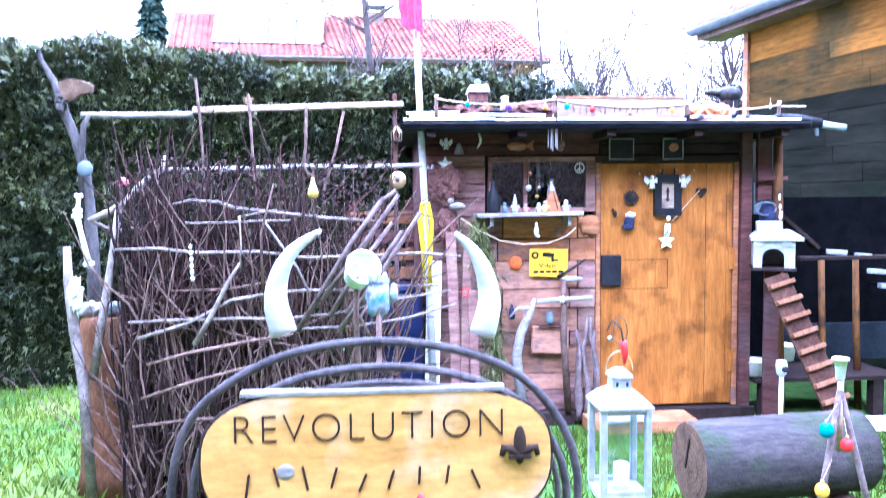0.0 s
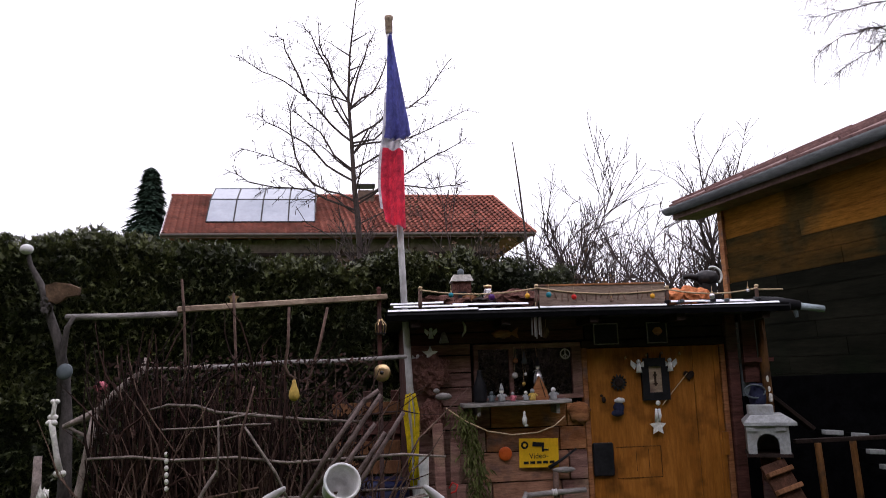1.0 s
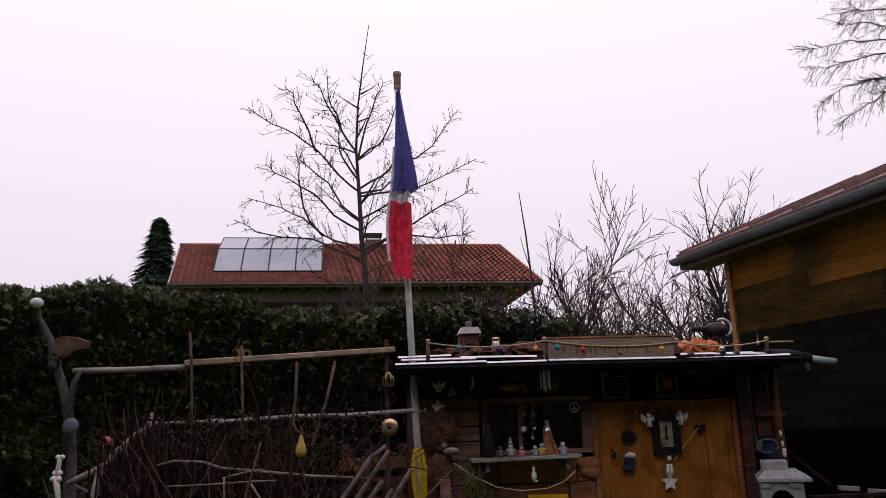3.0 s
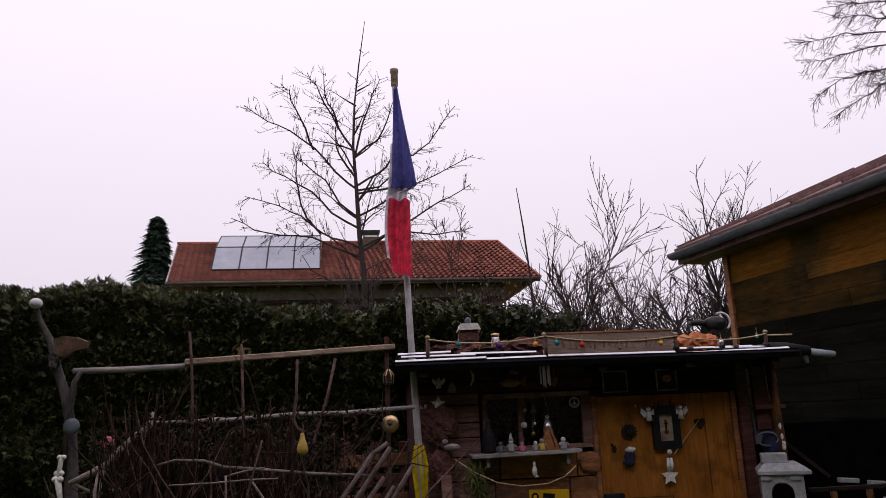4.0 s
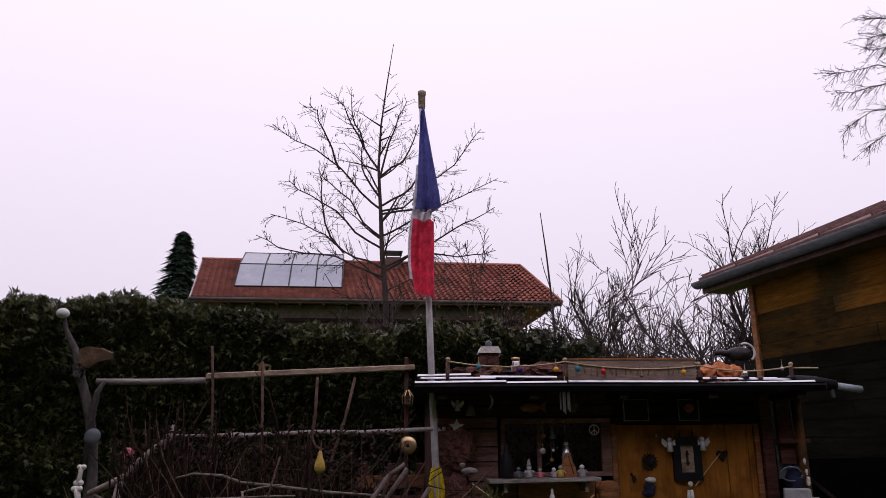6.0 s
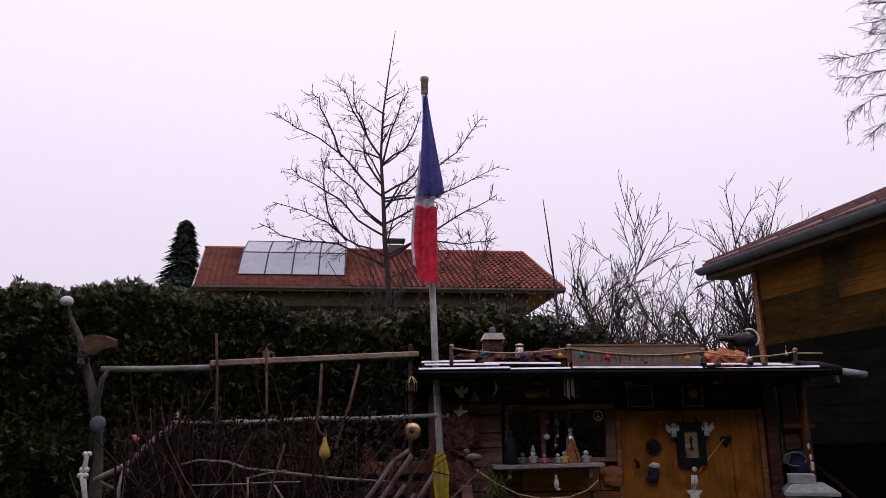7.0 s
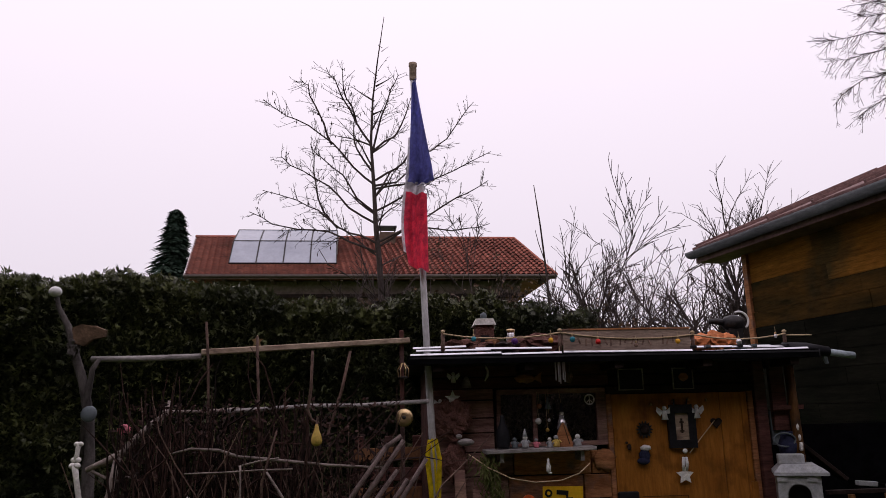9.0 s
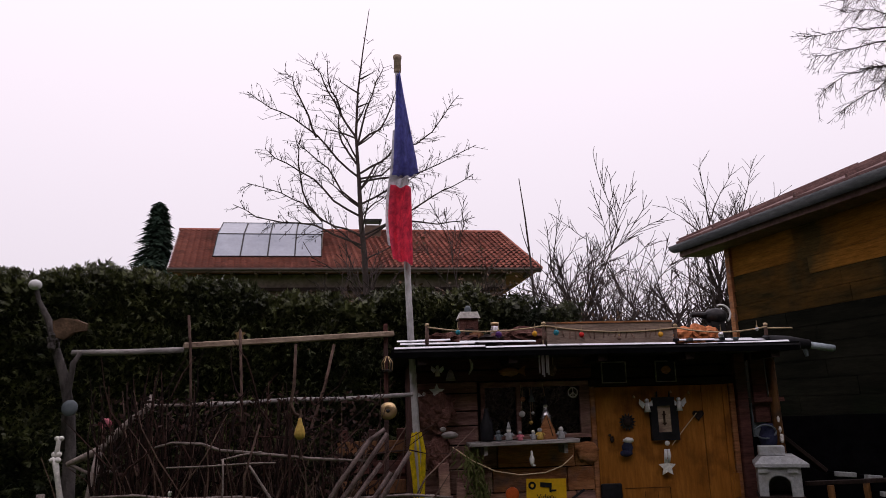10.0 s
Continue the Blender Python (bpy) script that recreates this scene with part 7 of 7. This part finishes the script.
part("body", lathe(bmesh.new(), [(0.022, -0.04), (0.032, -0.02), (0.032, 0.015), (0.022, 0.035), (0.026, 0.045)], (1.141, 5.200, 0.780), 14), M["slate"], t, smooth=True)
part("ledge", boxed(Vector((1.147, 5.240, 0.719)), (0.16, 0.08, 0.012)), M["wood_red"], t)
t = thing("stick_bundle", (1.4, 5.2, 0.0), "bundle of grey gnarled sticks leaning on the wall", "sticks")
for k in range(6):
    x = 1.34 + 0.026 * k
    rod("stick", t, wobble((x, 5.2, 0.04), (x + 0.03 * (-1) ** k, 5.22, 0.6 + 0.09 * (k % 3)), 6, 0.035, random.Random(100 + k)), [0.02, 0.021, 0.019, 0.018, 0.016, 0.014, 0.01], M["stake"], 7)
t = thing("wall_stone", (1.15, 5.2, 0.3), "tan flat stone slab set against the wall", "stone")
part("slab", boxed((1.15, 5.235, 0.62), (0.27, 0.03, 0.2), Matrix.Rotation(0.03, 3, "Y"), 0.01), M["wood_salmon"], t)
t = thing("dark_bottle", (0.877, 5.220, 0.873), "small dark bottle hung on the shed front", "bottle")
part("body", lathe(bmesh.new(), [(0.018, -0.06), (0.022, -0.05), (0.022, 0.0), (0.009, 0.025), (0.009, 0.045)], (0.875, 5.220, 0.835), 12), M["navy"], t, smooth=True)


# juniper branch hung beside the shelf
def juniper():
    t = thing("juniper_branch", (0.65, 5.12, 0.4), "hanging bundle of dry green juniper twigs", "branch")
    rng = random.Random(17)
    path = [Vector(p) for p in [(0.603, 5.100, 1.497), (0.657, 5.100, 1.275), (0.695, 5.100, 1.049), (0.716, 5.100, 0.787), (0.737, 5.100, 0.528)]] + [Vector((0.72, 5.1, 0.28))]
    part("stem", tubed(path, 0.008, 6), M["stick"], t)
    verts, faces = [], []
    for _ in range(1500):
        i = rng.randrange(len(path) - 1)
        p = path[i].lerp(path[i + 1], rng.random()) + Vector((rng.gauss(0, 0.035), rng.gauss(0, 0.02), rng.gauss(0, 0.03)))
        d = Vector((rng.gauss(0, 0.5), rng.gauss(0, 0.4), -1)).normalized() * rng.uniform(0.03, 0.09)
        s = d.cross(Vector((rng.gauss(0, 1), rng.gauss(0, 1), 0.1))).normalized() * 0.006
        k = len(verts)
        verts += [p, p + d * 0.4 + s, p + d, p + d * 0.4 - s]
        faces.append((k, k + 1, k + 2, k + 3))
    me = bpy.data.meshes.new("needle_mass")
    me.from_pydata([v - t.location for v in verts], [], faces)
    me.materials.append(M["moss"])
    o = new("needle_mass", me)
    o.parent = t
    tagged(o, kind="stuff")


juniper()

# rope garland and white bird under the shelf
t = thing("rope_garland", (0.95, 5.1, 1.4), "thin rope garland hanging under the shelf", "garland")
part("rope", tubed([(0.497, 5.080, 1.501), (0.628, 5.080, 1.410), (0.772, 5.080, 1.341), (0.933, 5.080, 1.312), (1.107, 5.080, 1.320), (1.226, 5.080, 1.361), (1.300, 5.080, 1.423)], 0.004, 6), M["rope"], t, smooth=True)
t = thing("white_bottle_bird", (1.026, 5.100, 1.413), "white porcelain bird hanging under the shelf", "ornament")
part("body", lathe(bmesh.new(), [(0.004, -0.05), (0.016, -0.03), (0.018, -0.005), (0.008, 0.025), (0.01, 0.04), (0.003, 0.05)], (1.026, 5.100, 1.413), 12), M["white"], t, smooth=True)
part("foot", blob(bmesh.new(), Vector((1.036, 5.100, 1.367)), 0.012, (1.2, 1, 0.7), 2), M["white"], t)
t = thing("wooden_duck", (0.482, 5.100, 1.577), "grey carved wooden duck at the end of the shelf", "carving")
part("body", blob(bmesh.new(), (0.487, 5.150, 1.576), 0.04, (1.4, 0.6, 0.6), 3, 0.2, 3), M["grey_wood"], t, smooth=True)
part("head", blob(bmesh.new(), (0.441, 5.140, 1.615), 0.017, (1.3, 0.8, 1), 2), M["grey_wood"], t, smooth=True)
t = thing("tan_cushion", (1.444, 5.220, 1.431), "bulging tan burl of wood beside the door", "burl")
part("body", blob(bmesh.new(), (1.450, 5.270, 1.429), 0.075, (1.05, 0.3, 1.0), 3, 0.35, 2), M["wood_tan"], t, smooth=True)


# ------------------------------------------------------------------ figures on the window shelf
def figure(c, s, mats, label, cap=None, arms=False):
    """A small turned figure: body, head and perhaps a pointed cap."""
    t = thing("figurine", c, label, "figurine", "figures on the shelf")
    c = Vector(c)
    part("body", lathe(bmesh.new(), [(0.022 * s, 0), (0.026 * s, 0.012 * s), (0.024 * s, 0.035 * s), (0.012 * s, 0.058 * s)], c, 14), M[mats[0]], t, smooth=True)
    part("head", blob(bmesh.new(), c + Vector((0, 0, 0.07 * s)), 0.018 * s, (1, 1, 1), 2), M[mats[1]], t, smooth=True)
    if cap:
        part("cap", lathe(bmesh.new(), [(0.018 * s, 0.078 * s), (0.014 * s, 0.095 * s), (0.003 * s, 0.13 * s)], c, 12), M[cap], t, smooth=True)
    if arms:
        for sx in (-1, 1):
            part("arm", tubed([c + Vector((sx * 0.018 * s, -0.004, 0.05 * s)), c + Vector((sx * 0.034 * s, -0.012, 0.035 * s))], 0.007 * s, 6), M[mats[0]], t)
    return t


SZ = 1.53
for px_, s, mats, label, cap in ((0.88, 0.95, ("bird_white", "bone"), "white china gnome on the shelf", "bird_white"), (0.955, 0.7, ("pink", "bird_white"), "small reddish figure on the shelf", None), (1.045, 0.75, ("bird_white", "bone"), "small white figure on the shelf", None), (1.09, 0.9, ("gourd", "bird_white"), "small yellowish angel on the shelf", None), (1.235, 0.95, ("bird_white", "white"), "white snowman figure on the shelf", None), (0.81, 0.8, ("slate", "slate"), "small grey figure on the shelf", None)):
    figure((px_, 5.11, SZ), s, mats, label, cap, True)
t = thing("dark_bottle", (0.74, 5.13, SZ), "tall dark bottle with long neck on the shelf", "bottle")
part("body", lathe(bmesh.new(), [(0.04, 0), (0.045, 0.02), (0.045, 0.11), (0.022, 0.16), (0.014, 0.2), (0.017, 0.215)], (0.735, 5.13, SZ), 16), M["black"], t, smooth=True)
t = thing("wooden_arch", (1.17, 5.13, SZ), "pointed orange wooden arch on the shelf", "carving")
part("body", plate(bmesh.new(), [(1.085, SZ), (1.205, SZ), (1.195, SZ + 0.06), (1.165, SZ + 0.13), (1.145, SZ + 0.16), (1.125, SZ + 0.13), (1.095, SZ + 0.06)], 5.12, 5.15), M["wood_tan"], t)
part("groove", plate(bmesh.new(), [(1.178, SZ + 0.02), (1.184, SZ + 0.02), (1.15, SZ + 0.14), (1.146, SZ + 0.14)], 5.116, 5.121), M["burnt"], t)
t = thing("witch_doll", (1.16, 5.2, SZ + 0.12), "small hanging witch doll in the window", "ornament")
c = Vector((1.155, 5.2, SZ + 0.2))
part("body", lathe(bmesh.new(), [(0.04, -0.09), (0.03, -0.04), (0.012, 0.01)], c, 12), M["silver"], t, smooth=True)
part("hat", lathe(bmesh.new(), [(0.03, 0.03), (0.014, 0.035), (0.003, 0.09)], c, 12), M["black"], t, smooth=True)
part("thread", tubed([c + Vector((0, 0, 0.08)), c + Vector((0, 0.06, 0.18))], 0.002, 4), M["rope"], t)
part("face", blob(bmesh.new(), c + Vector((0, 0, 0.02)), 0.016, (1, 1, 1), 2), M["bone"], t, smooth=True)
for k, (x, z, r, mt) in enumerate(((1.0, 1.7, 0.022, "white"), (1.075, 1.705, 0.012, "white"), (1.01, 1.8, 0.018, "wood_tan"), (1.06, 1.64, 0.014, "gourd"))):
    t = thing("hanging_ball", (x, 5.24, z), "small pale ball hanging in the window", "bauble", "balls in the window")
    part("ball", blob(bmesh.new(), (x, 5.24, z), r, (1, 1, 1), 2), M[mt], t, smooth=True)
    part("thread", tubed([(x, 5.24, z + r), (x, 5.255, 1.9)], 0.0012, 4), M["rope"], t)
t = thing("cone_hat", (1.07, 5.24, 1.8), "small grey felt cone hanging in the window", "ornament")
part("cone", lathe(bmesh.new(), [(0.026, -0.04), (0.012, 0.0), (0.002, 0.05)], (1.07, 5.24, 1.82), 12), M["slate"], t, smooth=True)
pc = Vector((1.369, 5.260, 1.839))
t = thing("peace_ring", pc, "white peace ring hanging in the window", "ornament")
part("ring", tubed([pc + Vector((0.033 * math.cos(a), 0, 0.033 * math.sin(a))) for a in [2 * math.pi * k / 22 for k in range(23)]], 0.0048, 6), M["white"], t, smooth=True)
for a in (90, 270, 225, 315):
    part("spoke", tubed([pc, pc + Vector((0.031 * math.cos(radians(a)), 0, 0.031 * math.sin(radians(a))))], 0.0035, 5), M["white"], t)

# yellow cloth tied to the pole
t = thing("yellow_cloth", (0.28, 5.08, 1.2), "bright yellow cloth strip tied to the flagpole", "cloth")
for k, (pts, r) in enumerate((([(0.241, 5.070, 1.601), (0.226, 5.070, 1.482), (0.244, 5.070, 1.294), (0.255, 5.070, 1.016)], (0.012, 0.018, 0.016, 0.01)), ([(0.282, 5.055, 1.608), (0.305, 5.055, 1.480), (0.294, 5.055, 1.257), (0.280, 5.055, 1.017)], (0.012, 0.015, 0.016, 0.012)), ([(0.258, 5.040, 1.608), (0.273, 5.040, 1.443), (0.282, 5.040, 1.257), (0.303, 5.040, 1.054)], (0.008, 0.008, 0.009, 0.006)))):
    bm = tubed(pts, list(r), 8)
    for v in bm.verts:
        v.co.y = 5.06 + (v.co.y - 5.06) * 0.45 + 0.008 * math.sin(v.co.x * 160)
    part("fold", bm, M["yellow"], t, smooth=True)
# leaning boards at the corner
t = thing("leaning_boards", (0.5, 5.15, 0), "weathered boards leaning at the shed corner", "boards")
for k, (x0, x1, z1, mt) in enumerate(((0.255, 0.365, 1.2, "white"), (0.42, 0.5, 1.4, "wood_mauve"), (0.5, 0.57, 1.3, "wood_mauve"), (0.56, 0.63, 1.0, "wood_mauve"))):
    part("board", boxed(((x0 + x1) / 2, 5.16 - 0.015 * k, z1 / 2), (x1 - x0 - 0.008, 0.02, z1), Matrix.Rotation(0.03 * (-1) ** k, 3, "Y"), 0.003), M[mt], t)
t = thing("red_ribbon", (0.527, 5.050, 1.007), "small red ribbon tied to a branch", "ribbon")
part("loop", tubed([(0.497, 5.050, 0.990), (0.521, 5.050, 1.026), (0.554, 5.050, 1.010), (0.541, 5.050, 0.970), (0.507, 5.050, 0.960)], 0.006, 6), M["red"], t, smooth=True)


# ------------------------------------------------------------------ things on the shed roof
def roof_rope():
    t = thing("rope_rail", (1.5, 5.0, 2.2), "rope strung along the roof edge between short sticks", "rope")
    tops = []
    for p, b in (((0.341, 5.000, 2.284), 0.15), ((1.130, 5.000, 2.281), 0.17), ((2.044, 5.000, 2.252), 0.14), ((2.688, 5.000, 2.248), 0.16)):
        p = Vector(p)
        tops.append(p)
        rod("stick", t, [tuple(p - Vector((0.004, 0, p.z - 2.14))), tuple(p + Vector((0, 0, 0.01)))], [0.014, 0.012], M["stick"], 8)
        part("stick_cap", blob(bmesh.new(), p + Vector((0, 0, 0.016)), 0.016, (1, 1, 0.8), 2), M["rope"], t, smooth=True)
    for a, b in zip(tops, tops[1:]):
        part("rope", tubed([a.lerp(b, s) + Vector((0, -0.014, -0.035 * 4 * s * (1 - s))) for s in (0, 0.15, 0.3, 0.5, 0.7, 0.85, 1)], 0.005, 6), M["rope"], t, smooth=True)
    rod("rope", t, [tuple(tops[3] + Vector((0, 0, -0.01))), tuple(tops[3] + Vector((0.19, 0, -0.012)))], 0.006, M["rope"], 6)


roof_rope()
for p, mt, r in (((0.545, 4.980, 2.246), "cyan", 0.017), ((0.818, 4.980, 2.226), "violet", 0.022), ((1.063, 4.980, 2.228), "amber", 0.018), ((1.203, 4.950, 2.23), "cyan", 0.019), ((1.375, 4.950, 2.211), "red", 0.018), ((1.632, 4.950, 2.183), "stick", 0.014), ((1.919, 4.950, 2.205), "amber", 0.017), ((2.340, 4.950, 2.194), "silver", 0.02), ((2.599, 4.950, 2.228), "silver", 0.012)):
    names = {"cyan": "turquoise", "violet": "violet", "amber": "golden", "red": "red", "silver": "silver", "stick": "brown"}
    b = thing("bauble", p, "shining " + names[mt] + " bauble hanging from the roof rope", "bauble", "baubles on the roof rope")
    part("ball", blob(bmesh.new(), p, r, (1, 1, 1.05), 3), M[mt], b, smooth=True)
    part("cap", lathe(bmesh.new(), [(0.007, r), (0.006, r + 0.012), (0.002, r + 0.014)], p, 8), M["copper"], b)
    part("loop", tubed([Vector(p) + Vector((0, 0, r + 0.012)), Vector(p) + Vector((0, 0, r + 0.05))], 0.0015, 4), M["rope"], b)


def name_board():
    t = thing("name_board", (1.6, 5.0, 2.2), "long weathered board with faded lettering on the roof edge", "sign")
    a, b = Vector((1.147, 4.990, 2.292)), Vector((2.023, 4.990, 2.143))
    part("panel", span(a.x, b.x, 4.99, 5.01, b.z, a.z, 0.004), M["board_grey"], t)
    part("edge", span(a.x, b.x, 4.985, 5.012, a.z + 0.001, a.z + 0.012), M["wood_tan"], t)
    rng = random.Random(77)
    x = a.x + 0.11
    k = 0
    while x < b.x - 0.1:
        if k % 7 != 6:
            part("letter_bar", boxed((x, 4.988, (a.z + b.z) / 2 + rng.uniform(-0.008, 0.008)), (0.009, 0.004, rng.uniform(0.035, 0.06)), Matrix.Rotation(rng.uniform(-0.6, 0.6), 3, "Y")), M["stick"], t)
        x += rng.uniform(0.028, 0.05)
        k += 1
    part("foot", span(a.x + 0.1, a.x + 0.14, 5.01, 5.07, 2.14, a.z - 0.02), M["dark_wood"], t)
    part("foot", span(b.x - 0.14, b.x - 0.1, 5.01, 5.07, 2.14, a.z - 0.02), M["dark_wood"], t)


name_board()


def roof_house():
    t = thing("bird_table", (0.651, 5.300, 2.299), "small brown feeding house with a pale roof on the shed roof", "bird house")
    c = Vector((0.652, 5.300, 2.348))
    part("body", boxed((c.x, 5.3, (2.145 + c.z + 0.02) / 2), (0.13, 0.12, c.z + 0.02 - 2.145), None, 0.004), M["fur"], t)
    # no hole: a black block paints the dark inside of one
    part("opening", boxed((c.x, 5.238, 2.265), (0.06, 0.01, 0.06)), M["black"], t)
    z = c.z + 0.02
    part("roof", plate(bmesh.new(), [(c.x - 0.08, z), (c.x + 0.08, z), (c.x + 0.06, z + 0.045), (c.x - 0.06, z + 0.045)], 5.22, 5.38), M["bone"], t)
    part("knob", blob(bmesh.new(), (c.x, 5.3, z + 0.07), 0.028, (0.9, 0.9, 1.0), 2), M["slate"], t, smooth=True)
    j = thing("glass_jar", (0.843, 5.300, 2.345), "small glass jar lantern on the shed roof", "jar")
    q = Vector((0.843, 5.300, 2.345))
    q.z = 2.145
    part("glass", lathe(bmesh.new(), [(0.03, 0), (0.034, 0.02), (0.034, 0.14), (0.026, 0.16), (0.026, 0.175)], q, 16), M["silver"], j, smooth=True)
    part("lid", lathe(bmesh.new(), [(0.029, 0.175), (0.03, 0.195), (0.01, 0.2)], q, 16), M["copper"], j, smooth=True)


roof_house()


def roof_clutter():
    rng = random.Random(90)
    for k, (px_, z, s, mt, lab) in enumerate(((0.48, 0.04, (0.12, 0.08, 0.045), "fur", "rusty lump of slag on the shed roof"), (0.62, 0.035, (0.09, 0.07, 0.04), "fur", "rusty lump of slag on the shed roof"), (0.78, 0.03, (0.1, 0.08, 0.04), "dark_wood", "dark piece of wood on the shed roof"), (0.9, 0.05, (0.1, 0.08, 0.055), "fur", "rusty lump of slag on the shed roof"), (1.04, 0.06, (0.13, 0.08, 0.055), "fur", "rusty lump of slag on the shed roof"), (0.7, 0.05, (0.06, 0.05, 0.05), "brick", "broken brick piece on the shed roof"))):
        t = thing("roof_lump", (px_, 5.2, 2.145), lab, "lump", "lumps on the shed roof")
        bm = blob(bmesh.new(), (px_, 5.18 + 0.05 * (k % 2), 2.165 + z), 1.15, s, 3, 0.6, k)
        part("body", bm, M[mt], t)
    for k, (p, s) in enumerate((((2.155, 5.120, 2.280), 0.055), ((2.249, 5.120, 2.279), 0.06), ((2.346, 5.140, 2.291), 0.055))):
        t = thing("clay_shard", p, "orange broken clay pot piece on the shed roof", "pot", "clay pieces on the shed roof")
        part("body", blob(bmesh.new(), (p[0], p[1], 2.155 + s), s * 1.15, (1.1, 0.8, 0.95), 3, 0.5, k + 3), M["orange"], t)
    # old black horn of a gramophone
    g = thing("black_kettle", (2.482, 5.300, 2.360), "old black kettle with a pale round rim on the shed roof", "kettle")
    c = Vector((2.474, 5.300, 2.360))
    part("body", blob(bmesh.new(), c, 0.07, (1.25, 0.9, 0.85), 3, 0.15, 2), M["iron"], g, smooth=True)
    part("spout", tubed([c + Vector((-0.06, 0, 0.0)), c + Vector((-0.13, 0, 0.015)), c + Vector((-0.18, 0, 0.01))], [0.03, 0.022, 0.018]), M["iron"], g, smooth=True)
    part("rim", tubed([c + Vector((0.03 + 0.065 * math.cos(a), -0.04, 0.012 + 0.065 * math.sin(a))) for a in [-0.9 + 2.9 * k / 14 for k in range(15)]], 0.008, 7), M["white"], g, smooth=True)
    part("foot", boxed((c.x, 5.3, (2.145 + c.z - 0.04) / 2), (0.1, 0.08, c.z - 0.04 - 2.145)), M["iron"], g)
    b = thing("black_pipe", (2.9, 4.98, 2.15), "thick black wrapped pipe with a pale grey end", "pipe")
    p0, p1, p2 = Vector((2.665, 5.000, 2.15)), Vector((2.982, 5.000, 2.118)), Vector((3.162, 5.000, 2.09))
    part("wrapping", tubed([p0, p0.lerp(p1, 0.5) + Vector((0, 0, 0.006)), p1], [0.04, 0.044, 0.036], 12), M["black"], b, smooth=True)
    part("pipe_end", tubed([p1 - Vector((0.01, 0, 0)), p2], 0.024, 14), M["slate_light"], b, "pale grey pipe end", True)
    part("hanging_flap", tubed([p1 - Vector((0.03, 0, 0.02)), p1 - Vector((0.02, 0, 0.08))], [0.02, 0.012], 8), M["slate"], b)
    part("strut", boxed(p0.lerp(p1, 0.1) - Vector((0, -0.02, 0.05)), (0.03, 0.03, 0.06)), M["dark_wood"], b)
    for k in range(5):
        x = 2.0 + 0.16 * k
        t = thing("roof_slat", (x, 5.1, 2.15), "loose dark slat lying across the shed roof", "slat", "slats on the shed roof")
        part("body", boxed((x, 5.12, 2.17), (0.02 + 0.01 * (k % 2), 0.36, 0.02), Matrix.Rotation(0.2 * (-1) ** k, 3, "Z") @ Matrix.Rotation(0.02, 3, "X"), 0.003), M["slate"] if k % 2 else M["black"], t)


roof_clutter()
